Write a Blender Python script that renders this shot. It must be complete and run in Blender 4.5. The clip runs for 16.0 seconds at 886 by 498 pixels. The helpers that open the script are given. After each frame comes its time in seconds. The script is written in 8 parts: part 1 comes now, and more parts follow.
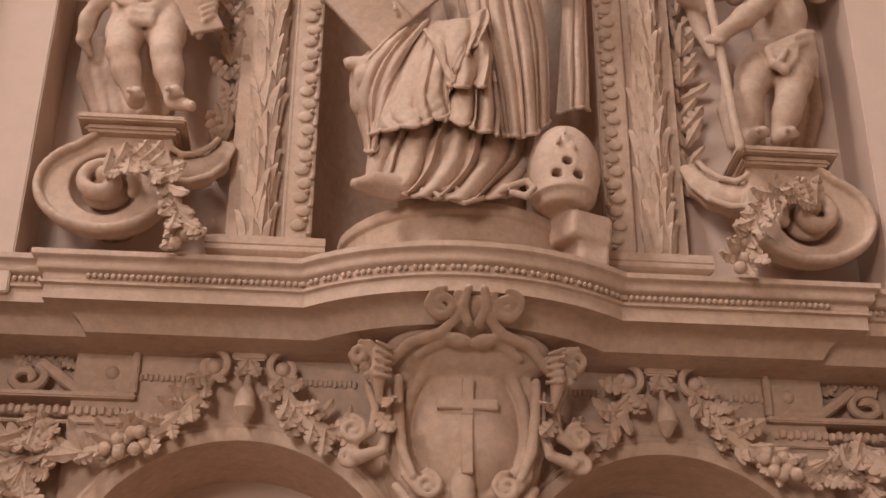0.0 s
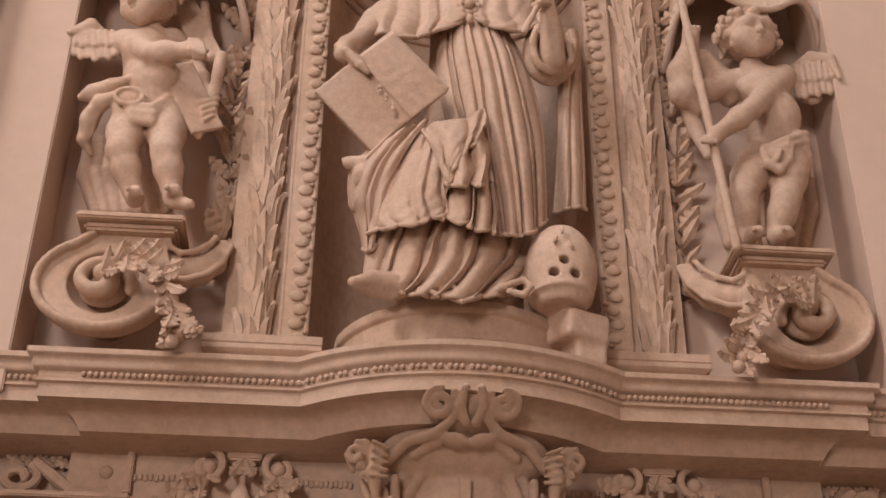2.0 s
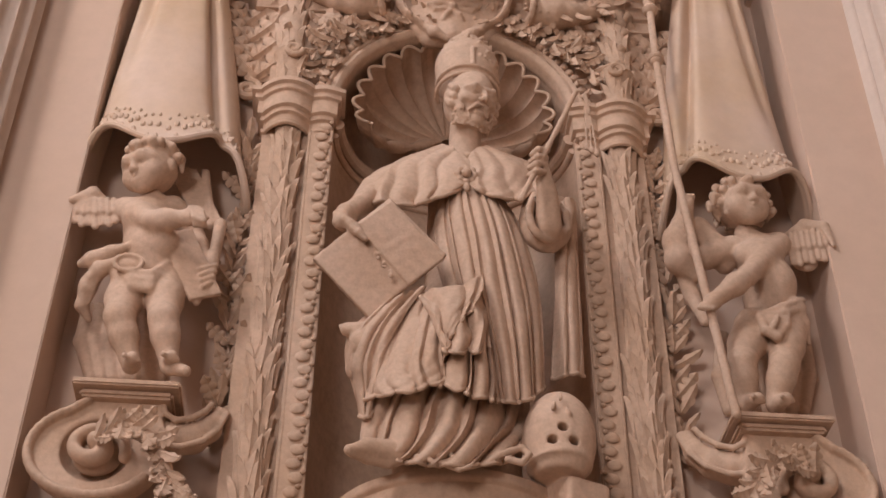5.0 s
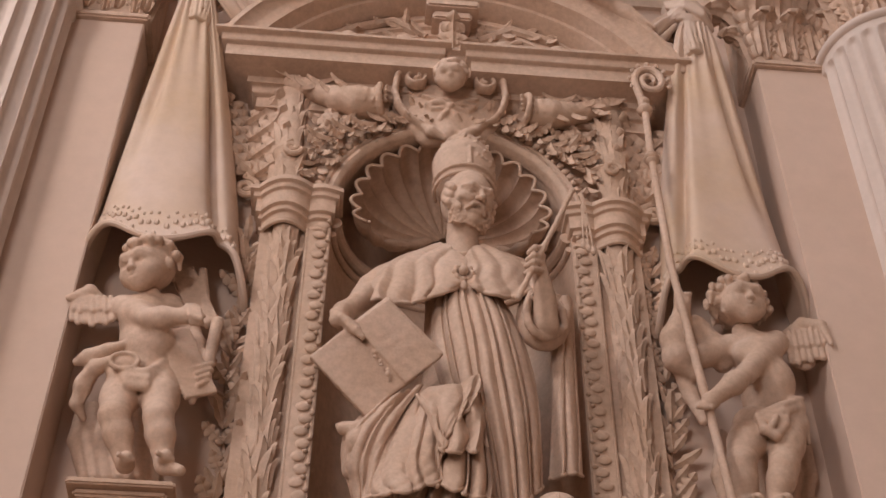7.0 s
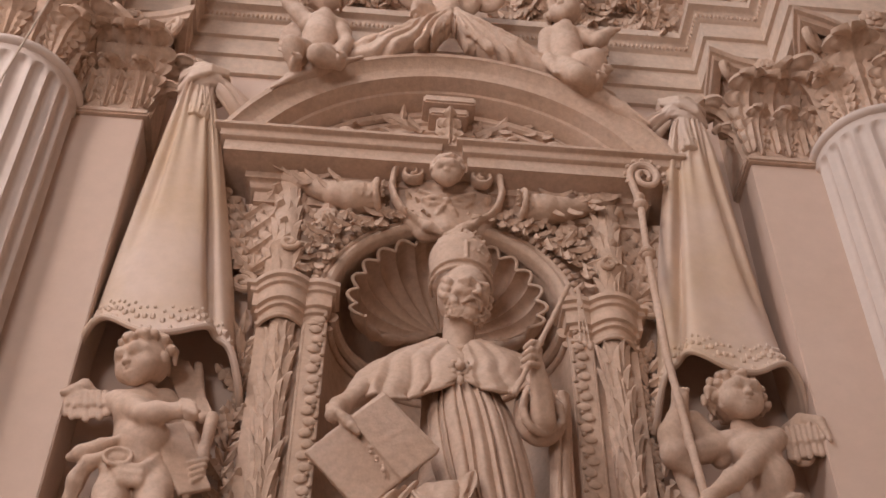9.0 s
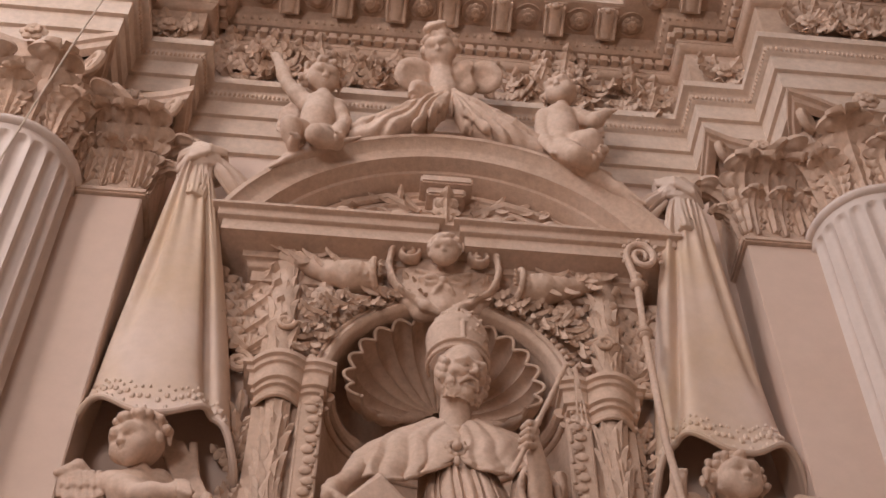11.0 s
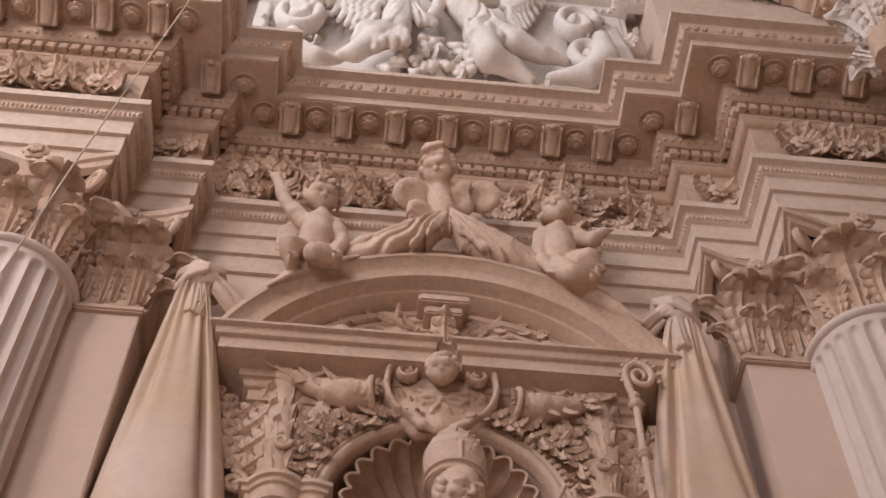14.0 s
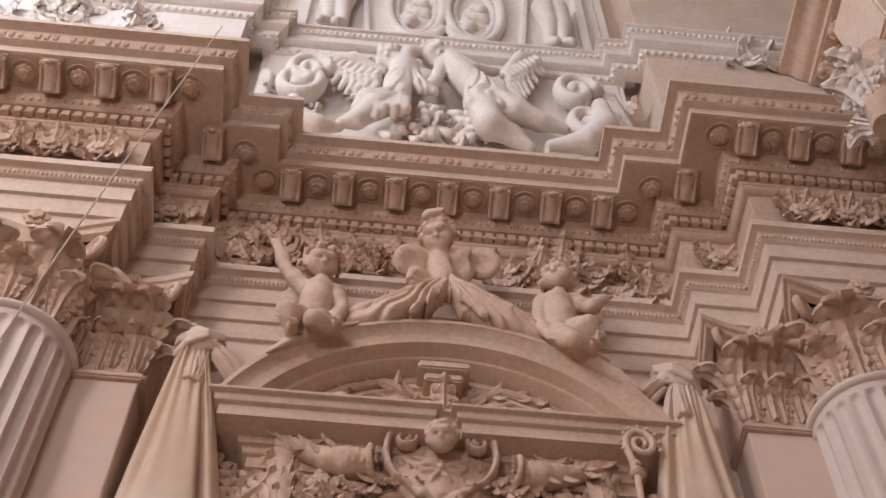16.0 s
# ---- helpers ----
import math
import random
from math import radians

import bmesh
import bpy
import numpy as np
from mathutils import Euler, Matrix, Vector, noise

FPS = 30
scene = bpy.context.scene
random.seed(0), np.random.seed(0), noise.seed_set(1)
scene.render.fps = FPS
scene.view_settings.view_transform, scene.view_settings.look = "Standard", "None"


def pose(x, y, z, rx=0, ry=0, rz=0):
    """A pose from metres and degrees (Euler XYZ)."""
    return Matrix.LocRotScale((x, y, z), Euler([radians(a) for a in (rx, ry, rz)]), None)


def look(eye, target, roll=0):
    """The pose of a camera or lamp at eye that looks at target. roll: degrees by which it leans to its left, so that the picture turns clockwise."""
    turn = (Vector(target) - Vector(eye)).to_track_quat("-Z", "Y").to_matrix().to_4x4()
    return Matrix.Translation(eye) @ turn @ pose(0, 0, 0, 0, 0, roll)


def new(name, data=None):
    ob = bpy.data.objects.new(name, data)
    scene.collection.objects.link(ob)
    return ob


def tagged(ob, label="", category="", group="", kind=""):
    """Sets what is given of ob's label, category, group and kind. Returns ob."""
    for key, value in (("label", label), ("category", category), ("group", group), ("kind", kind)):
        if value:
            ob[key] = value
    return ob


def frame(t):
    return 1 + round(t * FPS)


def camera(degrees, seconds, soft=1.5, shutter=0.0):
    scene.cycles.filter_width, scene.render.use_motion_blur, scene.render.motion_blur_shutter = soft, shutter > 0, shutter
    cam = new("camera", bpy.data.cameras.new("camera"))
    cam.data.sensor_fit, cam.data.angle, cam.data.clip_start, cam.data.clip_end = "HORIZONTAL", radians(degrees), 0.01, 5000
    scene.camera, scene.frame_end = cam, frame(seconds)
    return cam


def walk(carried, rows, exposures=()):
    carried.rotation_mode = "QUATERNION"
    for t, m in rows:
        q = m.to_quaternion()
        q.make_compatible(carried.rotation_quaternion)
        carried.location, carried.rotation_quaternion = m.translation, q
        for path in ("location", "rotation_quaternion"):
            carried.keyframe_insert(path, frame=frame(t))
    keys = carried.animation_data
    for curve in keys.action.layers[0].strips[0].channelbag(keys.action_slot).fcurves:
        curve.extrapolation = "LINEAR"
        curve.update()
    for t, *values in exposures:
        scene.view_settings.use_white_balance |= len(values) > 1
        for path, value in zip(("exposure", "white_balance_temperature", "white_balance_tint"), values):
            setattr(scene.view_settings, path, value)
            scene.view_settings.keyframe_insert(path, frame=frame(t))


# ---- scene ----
# The camera stands on the church floor and tilts slowly up the altar wall.
EYE = Vector((-0.46, 0.0, 1.6))
cam = camera(36.58, 16.0, soft=1.6)
# seconds, turn to the left, tilt up, lean to the left (degrees)
ROWS = [
    (0.0, -4.450, 28.016, 0.409), (0.5, -4.491, 28.785, 0.428), (1.0, -4.518, 29.868, 0.443),
    (1.5, -4.535, 30.939, 0.454), (2.0, -4.546, 32.230, 0.462), (2.5, -4.553, 33.370, 0.466),
    (3.0, -4.560, 34.665, 0.468), (3.5, -4.567, 35.783, 0.466), (4.0, -4.578, 37.064, 0.463),
    (6.5, -4.695, 42.421, 0.421), (7.0, -4.732, 43.530, 0.410), (7.5, -4.773, 44.489, 0.398),
    (8.0, -4.816, 45.585, 0.387), (8.5, -4.861, 46.533, 0.376), (9.0, -4.906, 47.570, 0.366),
    (11.5, -5.107, 51.825, 0.336), (12.0, -5.135, 52.728, 0.336), (12.5, -5.156, 53.518, 0.339),
    (13.0, -5.172, 54.418, 0.346), (13.5, -5.181, 55.188, 0.355), (14.0, -5.185, 56.035, 0.369),
    (14.5, -5.182, 56.745, 0.386), (15.0, -5.175, 57.517, 0.408), (15.5, -5.165, 58.174, 0.434),
    (16.0, -5.153, 58.883, 0.466),
]


def aim(yaw, pitch, lean):
    a, b = radians(yaw), radians(pitch)
    way = Vector((-math.sin(a) * math.cos(b), math.cos(a) * math.cos(b), math.sin(b)))
    return look(EYE, EYE + way, lean)


walk(cam, [(t, aim(a, b, c)) for t, a, b, c in ROWS],
     [(0.0, 0.06, 6500, 10), (4.0, -0.09, 6450, 10), (8.0, -0.29, 6300, 10), (12.0, -0.31, 6150, 10), (16.0, -0.39, 6000, 10)])

# ---------------------------------------------------------------- light
world = bpy.data.worlds.new("world")
scene.world = world
world.use_nodes = True
wn = world.node_tree
sky = wn.nodes.new("ShaderNodeTexSky")
sky.sky_type, sky.sun_disc = "NISHITA", False
sky.sun_elevation, sky.sun_rotation = radians(40), radians(200)
wn.nodes["Background"].inputs["Strength"].default_value = 0.1
wn.links.new(sky.outputs["Color"], wn.nodes["Background"].inputs["Color"])


def area_light(name, eye, target, width, height, watts, color):
    data = bpy.data.lights.new(name, "AREA")
    data.shape, data.size, data.size_y = "RECTANGLE", width, height
    data.energy, data.color = watts, color
    ob = new(name, data)
    ob.matrix_world = look(eye, target)
    return ob


WARM, COOL = (1.0, 0.875, 0.835), (0.84, 0.91, 1.0)
# daylight from unseen windows: upper left of the nave, and high in the vault
area_light("nave_daylight_and_fill", (-7.2, -2.2, 10.9), (0, 5, 5.5), 2.0, 2.8, 760, WARM)
# no window here: low fill lamp, added to brighten the ledge and lower frieze
area_light("nave_daylight_and_fill", (-4.8, -8.2, 4.4), (0, 5, 3.4), 2.2, 3.4, 560, WARM)
area_light("vault_window_light", (-6.3, 1.0, 13.9), (0, 5, 12.2), 2.0, 2.4, 320, COOL)
area_light("vault_window_light", (-2.5, -3.0, 16.4), (0, 5.2, 12.6), 2.2, 2.2, 200, COOL)


# ---------------------------------------------------------------- materials
def stucco(name, base, stain, rough=0.8, fine=0.25, patches=0.55, scale=1.7, bump=0.12):
    m = bpy.data.materials.new(name)
    m.use_nodes = True
    nt = m.node_tree
    N, L = nt.nodes, nt.links
    b = N["Principled BSDF"]
    b.inputs["Roughness"].default_value = rough
    b.inputs["Specular IOR Level"].default_value = 0.25
    geo = N.new("ShaderNodeNewGeometry")
    big = N.new("ShaderNodeTexNoise")
    big.inputs["Scale"].default_value, big.inputs["Detail"].default_value, big.inputs["Roughness"].default_value = scale, 6, 0.62
    mid = N.new("ShaderNodeTexNoise")
    mid.inputs["Scale"].default_value, mid.inputs["Detail"].default_value, mid.inputs["Roughness"].default_value = scale * 11, 8, 0.66
    grain = N.new("ShaderNodeTexNoise")
    grain.inputs["Scale"].default_value, grain.inputs["Detail"].default_value = 95, 3
    for n in (big, mid, grain):
        L.new(geo.outputs["Position"], n.inputs["Vector"])
    ramp = N.new("ShaderNodeValToRGB")
    ramp.color_ramp.elements[0].position, ramp.color_ramp.elements[1].position = 0.36, 0.70
    L.new(big.outputs["Fac"], ramp.inputs["Fac"])
    amount = N.new("ShaderNodeMath")
    amount.operation = "MULTIPLY"
    amount.inputs[1].default_value = patches
    L.new(ramp.outputs["Color"], amount.inputs[0])
    mix = N.new("ShaderNodeMix")
    mix.data_type = "RGBA"
    mix.inputs["A"].default_value, mix.inputs["B"].default_value = (*base, 1), (*stain, 1)
    L.new(amount.outputs[0], mix.inputs["Factor"])
    spread = N.new("ShaderNodeMapRange")
    spread.inputs["From Min"].default_value, spread.inputs["From Max"].default_value = 0.25, 0.75
    spread.inputs["To Min"].default_value, spread.inputs["To Max"].default_value = 1 - fine, 1 + fine * 0.45
    L.new(mid.outputs["Fac"], spread.inputs["Value"])
    rnd = N.new("ShaderNodeObjectInfo")
    each = N.new("ShaderNodeMapRange")
    each.inputs["To Min"].default_value, each.inputs["To Max"].default_value = 0.94, 1.05
    L.new(rnd.outputs["Random"], each.inputs["Value"])
    both = N.new("ShaderNodeMath")
    both.operation = "MULTIPLY"
    L.new(spread.outputs["Result"], both.inputs[0])
    L.new(each.outputs["Result"], both.inputs[1])
    scale_v = N.new("ShaderNodeVectorMath")
    scale_v.operation = "SCALE"
    L.new(mix.outputs["Result"], scale_v.inputs[0])
    L.new(both.outputs[0], scale_v.inputs["Scale"])
    L.new(scale_v.outputs["Vector"], b.inputs["Base Color"])
    add = N.new("ShaderNodeMath")
    add.operation = "MULTIPLY_ADD"
    add.inputs[1].default_value = 0.35
    L.new(grain.outputs["Fac"], add.inputs[0])
    L.new(mid.outputs["Fac"], add.inputs[2])
    bm_ = N.new("ShaderNodeBump")
    bm_.inputs["Strength"].default_value, bm_.inputs["Distance"].default_value = bump, 0.03
    L.new(add.outputs[0], bm_.inputs["Height"])
    L.new(bm_.outputs["Normal"], b.inputs["Normal"])
    return m


STONE = stucco("warm_carved_stone", (0.64, 0.47, 0.36), (0.45, 0.29, 0.18), fine=0.22, patches=0.55, scale=2.0, bump=0.2)
PALE = stucco("pale_moulded_stone", (0.72, 0.57, 0.46), (0.55, 0.39, 0.27), fine=0.18, patches=0.5, scale=2.0, bump=0.18)
STATUE = stucco("statue_stucco", (0.66, 0.49, 0.38), (0.53, 0.36, 0.25), rough=0.7, fine=0.20, patches=0.65, scale=3.0, bump=0.22)
PLASTER = stucco("smooth_wall_plaster", (0.64, 0.49, 0.40), (0.58, 0.43, 0.33), fine=0.06, patches=0.6, scale=0.9, bump=0.05)
COLUMN = stucco("pale_column_plaster", (0.66, 0.55, 0.48), (0.58, 0.47, 0.40), fine=0.08, patches=0.6, scale=1.2, bump=0.05)
CLOTH = stucco("painted_stucco_drape", (0.66, 0.515, 0.425), (0.57, 0.40, 0.24), rough=0.65, fine=0.08, patches=0.8, scale=1.4, bump=0.06)
WHITE = stucco("pale_attic_stucco", (0.78, 0.70, 0.64), (0.66, 0.54, 0.44), fine=0.14, patches=0.6, scale=2.2)
OCHRE = stucco("worn_ochre_stone", (0.64, 0.47, 0.36), (0.48, 0.31, 0.20), fine=0.22, patches=0.5, scale=2.2, bump=0.2)
FLOOR_M = stucco("church_floor_stone", (0.40, 0.32, 0.25), (0.31, 0.24, 0.18), rough=0.45)
# for walls out of view: colour darkened so that they bounce less light
NAVE = stucco("darkened_unseen_wall", (0.40, 0.31, 0.25), (0.32, 0.24, 0.18), fine=0.15, patches=0.6, scale=0.8)
CORD = stucco("pale_cord", (0.62, 0.50, 0.40), (0.5, 0.4, 0.3))


# ---------------------------------------------------------------- building helpers
def mesh_of(name, verts, faces, mat, smooth=True):
    me = bpy.data.meshes.new(name)
    me.from_pydata([tuple(map(float, v)) for v in verts], [], [tuple(map(int, f)) for f in faces])
    me.validate()
    me.polygons.foreach_set("use_smooth", [smooth] * len(me.polygons))
    me.materials.append(mat)
    return me


def sharp(me, degrees=35):
    me.set_sharp_from_angle(angle=radians(degrees))
    return me


def thing(name, label, category, at=(0, 0, 0), group="", kind=""):
    ob = new(name)
    ob.location = at
    ob.empty_display_size = 0.1
    return tagged(ob, label, category, group, kind)


def part(name, me, parent, label="", m=None):
    ob = new(name, me)
    ob.parent = parent
    if m is not None:
        ob.matrix_basis = m
    if label:
        ob["label"] = label
    return ob


def solo(name, me, label, category, group="", kind="", m=None):
    ob = new(name, me)
    if m is not None:
        ob.matrix_basis = m
    return tagged(ob, label, category, group, kind)


class Shell:
    """Collects vertices and faces of one mesh."""

    def __init__(self):
        self.v, self.f = [], []

    def add(self, verts, faces):
        k = len(self.v)
        self.v += [tuple(p) for p in verts]
        self.f += [tuple(i + k for i in f) for f in faces]
        return self

    def box(self, x0, x1, y0, y1, z0, z1, bevel=0.0):
        if bevel <= 0:
            return self.add([(x, y, z) for x in (x0, x1) for y in (y0, y1) for z in (z0, z1)],
                            [(0, 1, 3, 2), (4, 6, 7, 5), (0, 4, 5, 1), (2, 3, 7, 6), (0, 2, 6, 4), (1, 5, 7, 3)])
        bm = bmesh.new()
        bmesh.ops.create_cube(bm, size=1, matrix=Matrix.LocRotScale(
            ((x0 + x1) / 2, (y0 + y1) / 2, (z0 + z1) / 2), None, (x1 - x0, y1 - y0, z1 - z0)))
        bmesh.ops.bevel(bm, geom=bm.edges[:], offset=bevel, segments=2, affect="EDGES")
        bm.verts.index_update()
        self.add([v.co[:] for v in bm.verts], [[v.index for v in f.verts] for f in bm.faces])
        bm.free()
        return self

    def grid(self, pts, close_u=False, close_v=False):
        """pts[i][j]: a sheet."""
        nu, nv = len(pts), len(pts[0])
        fs = []
        for i in range(nu if close_u else nu - 1):
            for j in range(nv if close_v else nv - 1):
                a, b = (i + 1) % nu, (j + 1) % nv
                fs.append((i * nv + j, a * nv + j, a * nv + b, i * nv + b))
        return self.add([p for row in pts for p in row], fs)

    def sweep(self, path, side, up, profile, caps=True, closed_profile=True):
        """profile points (a, b) stand at path + a * side + b * up."""
        rows = [[Vector(p) + Vector(s) * a + Vector(u) * b for a, b in profile] for p, s, u in zip(path, side, up)]
        k, n = len(self.v), len(profile)
        self.grid(rows, close_v=closed_profile)
        if caps and closed_profile:
            self.f.append(tuple(k + i for i in range(n)))
            m = k + n * (len(path) - 1)
            self.f.append(tuple(m + i for i in reversed(range(n))))
        return self

    def tube(self, pts, radii, sides=8, flat=1.0):
        pts = [Vector(p) for p in pts]
        if not hasattr(radii, "__len__"):
            radii = [radii] * len(pts)
        ref = Vector((0, -1, 0))
        rows = []
        for i, p in enumerate(pts):
            d = (pts[min(i + 1, len(pts) - 1)] - pts[max(i - 1, 0)]).normalized()
            s = d.cross(ref)
            s = s.normalized() if s.length > 1e-3 else Vector((1, 0, 0))
            u = s.cross(d).normalized()
            rows.append([p + (s * math.cos(a) + u * math.sin(a) * flat) * radii[i]
                         for a in [2 * math.pi * q / sides for q in range(sides)]])
        k = len(self.v)
        self.grid(rows, close_v=True)
        self.f.append(tuple(k + i for i in range(sides)))
        m = k + sides * (len(pts) - 1)
        self.f.append(tuple(m + i for i in reversed(range(sides))))
        return self

    def ball(self, c, r, n=8, m=6):
        rx, ry, rz = r if hasattr(r, "__len__") else (r, r, r)
        rows = [[(c[0] + rx * math.sin(math.pi * j / m) * math.cos(2 * math.pi * i / n),
                  c[1] + ry * math.sin(math.pi * j / m) * math.sin(2 * math.pi * i / n),
                  c[2] + rz * math.cos(math.pi * j / m)) for i in range(n)] for j in range(m + 1)]
        return self.grid(rows, close_v=True)

    def mesh(self, name, mat, smooth=True, angle=35):
        me = mesh_of(name, self.v, self.f, mat, smooth)
        bm = bmesh.new()
        bm.from_mesh(me)
        bmesh.ops.remove_doubles(bm, verts=bm.verts, dist=1e-5)
        bmesh.ops.recalc_face_normals(bm, faces=bm.faces)
        bm.to_mesh(me)
        bm.free()
        return sharp(me, angle) if smooth else me


def run_profile(plan, profile, back=0.5):
    """A moulding run: profile points (out, z) carried along plan points (x, y), outside to the right of the way."""
    n = len(plan)
    segs = [(Vector(plan[i + 1]) - Vector(plan[i])).normalized() for i in range(n - 1)]
    nor = [Vector((d.y, -d.x)) for d in segs]
    offs = [nor[0]] + [(nor[i - 1] + nor[i]) / (1 + nor[i - 1].dot(nor[i])) for i in range(1, n - 1)] + [nor[-1]]
    prof = [(-back, profile[0][1])] + list(profile) + [(-back, profile[-1][1])]
    sh = Shell()
    rows = [[(plan[i][0] + offs[i].x * o, plan[i][1] + offs[i].y * o, z) for o, z in prof] for i in range(n)]
    sh.grid(rows, close_v=True)
    sh.f.append(tuple(range(len(prof))))
    k = len(prof) * (n - 1)
    sh.f.append(tuple(k + i for i in reversed(range(len(prof)))))
    return sh


def curve(a0, z0, a1, z1, bulge, n=6):
    """Profile points from one to the other, bowed outwards (plus) or hollow (minus)."""
    dx, dz = a1 - a0, z1 - z0
    ln = math.hypot(dx, dz)
    nx, nz = dz / ln, -dx / ln
    return [(a0 + dx * t + nx * bulge * math.sin(math.pi * t), z0 + dz * t + nz * bulge * math.sin(math.pi * t))
            for t in [i / n for i in range(n + 1)]]


def cyma(a0, z0, a1, z1, s, n=8):
    dx, dz = a1 - a0, z1 - z0
    ln = math.hypot(dx, dz)
    nx, nz = dz / ln, -dx / ln
    return [(a0 + dx * t + nx * s * math.sin(2 * math.pi * t), z0 + dz * t + nz * s * math.sin(2 * math.pi * t))
            for t in [i / n for i in range(n + 1)]]


# ---------------------------------------------------------------- the room
floor = solo("floor", Shell().box(-7.5, 4.4, -8.6, 6.6, -0.2, 0.0).mesh("floor", FLOOR_M), "pale worn stone church floor", "floor", kind="structure")
solo("wall_west", Shell().box(-7.7, -7.5, -8.6, 6.6, 0.0, 17.2).mesh("wall_west", PLASTER), "plain side wall closing the room out of view", "wall", kind="structure")
# east and south walls are unseen; their dark colour holds the fill light down
solo("wall_east", Shell().box(4.2, 4.4, -8.6, 6.6, 0.0, 17.2).mesh("wall_east", NAVE), "plain side wall closing the room out of view", "wall", kind="structure")
solo("wall_south", Shell().box(-7.7, 4.4, -8.8, -8.6, 0.0, 17.2).mesh("wall_south", NAVE), "plain unseen wall across the nave, darkened to cut bounced light", "wall", kind="structure")
solo("ceiling", Shell().box(-7.7, 4.4, -8.8, 6.6, 17.2, 17.4).mesh("ceiling", WHITE), "pale plastered vault high above", "ceiling", kind="structure")

# wall below the ledge, with two round-headed recesses
ARCH_X, ARCH_Z, ARCH_R = 0.86, 2.78, 0.66
FR_Y = 5.17


def arched_wall(x0, x1, z0, z1, y0, y1, cx, cz, r, n=24):
    """A slab with an opening: straight jambs up to cz, a round head above."""
    ang = [math.pi * i / n for i in range(n + 1)]
    inner = [(cx - r, z0)] + [(cx - r * math.cos(a), cz + r * math.sin(a)) for a in ang] + [(cx + r, z0)]
    outer = [(x0, z0)]
    for a in ang:
        dx, dz = -math.cos(a), math.sin(a)
        t = min((x1 - cx) / dx if dx > 1e-6 else 1e9, (x0 - cx) / dx if dx < -1e-6 else 1e9, (z1 - cz) / dz if dz > 1e-6 else 1e9)
        outer.append((cx + dx * t, cz + dz * t))
    outer.append((x1, z0))
    # corners of the slab
    for k in range(1, len(outer) - 2):
        (ax, az), (bx, bz) = outer[k], outer[k + 1]
        if abs(az - z1) > 1e-6 and abs(bz - z1) < 1e-6:
            outer[k + 1] = (x0, z1)
        if abs(az - z1) < 1e-6 and abs(bz - z1) > 1e-6:
            outer[k] = (x1, z1)
    sh = Shell()
    rows = [[(p[0], y0, p[1]), (q[0], y0, q[1]), (q[0], y1, q[1]), (p[0], y1, p[1])] for p, q in zip(inner, outer)]
    return sh.grid(rows, close_v=True)


for side, nm in ((-1, "wall_altar_1"), (1, "wall_altar_2")):
    cx = side * ARCH_X
    lo, hi = (-1.36, 0.0) if side < 0 else (0.0, 1.36)
    sh = arched_wall(min(cx - 0.7, lo) if side < 0 else 0.0, 0.0 if side < 0 else 1.56, 0.0, 3.9, FR_Y, FR_Y + 0.5, cx, ARCH_Z, ARCH_R)
    solo(nm, sh.mesh(nm, STONE), "carved warm stone wall with a round-headed recess", "wall", kind="structure")
    back = Shell().box(cx - 0.72, cx + 0.72, FR_Y + 0.5, FR_Y + 0.62, 0.0, 3.9)
    solo("recess_back", back.mesh("recess_back", PLASTER), "plain plaster back of a recess", "wall", kind="structure")
for side in (-1, 1):
    x0, x1 = sorted((side * 1.56, side * 4.2))
    solo("wall_altar_side", Shell().box(x0, x1, 5.25, 5.8, 0.0, 3.9).mesh("wall_altar_side", STONE), "warm stone wall below the ledge", "wall", kind="structure")

# upper wall: the panels behind the putti, and the wall round the niche
NR, NZ = 0.63, 6.62          # niche half width and the height of its springing
solo("wall_niche", arched_wall(-0.99, 0.99, 3.9, 8.9, 5.0, 5.35, 0, NZ, NR, 36).mesh("wall_niche", STONE),
     "carved stone wall round the shell niche", "wall", kind="structure")
for side in (-1, 1):
    x0, x1 = sorted((side * 0.99, side * 1.82))
    solo("wall_panel", Shell().box(x0, x1, 5.13, 5.35, 3.9, 8.9).mesh("wall_panel", PLASTER), "plain warm plaster panel behind a putto", "wall", kind="structure")
    x0, x1 = sorted((side * 1.79, side * 4.2))
    solo("pilaster_wall", Shell().box(x0, x1, 4.82, 5.35, 3.9, 7.83, 0.006).mesh("pilaster_wall", PLASTER), "smooth beige plaster pilaster", "pilaster", kind="structure")
solo("wall_upper", Shell().box(-4.2, 4.2, 5.2, 5.6, 8.75, 17.2).mesh("wall_upper", PLASTER), "plaster wall behind the entablature", "wall", kind="structure")

# niche: half cylinder
sh = Shell()
sh.grid([[(NR * math.cos(a), 5.0 + NR * 0.95 * math.sin(a), z) for a in [math.pi * i / 32 for i in range(33)]] for z in (3.9, 4.6, 5.3, 6.0, NZ - 0.14)])
solo("niche", sh.mesh("niche", STONE), "deep curved niche of smooth warm stucco", "niche", kind="structure")

# ---------------------------------------------------------------- ledge
def bow(y_side, half, front, n=20):
    """Plan of a bow between the straight runs: points with x from -half to half."""
    sag = y_side - front
    r = (half * half + sag * sag) / (2 * sag)
    a = math.asin(min(1, half / r))
    return [(r * math.sin(t), front + r - r * math.cos(t)) for t in [-a + 2 * a * i / n for i in range(n + 1)]]


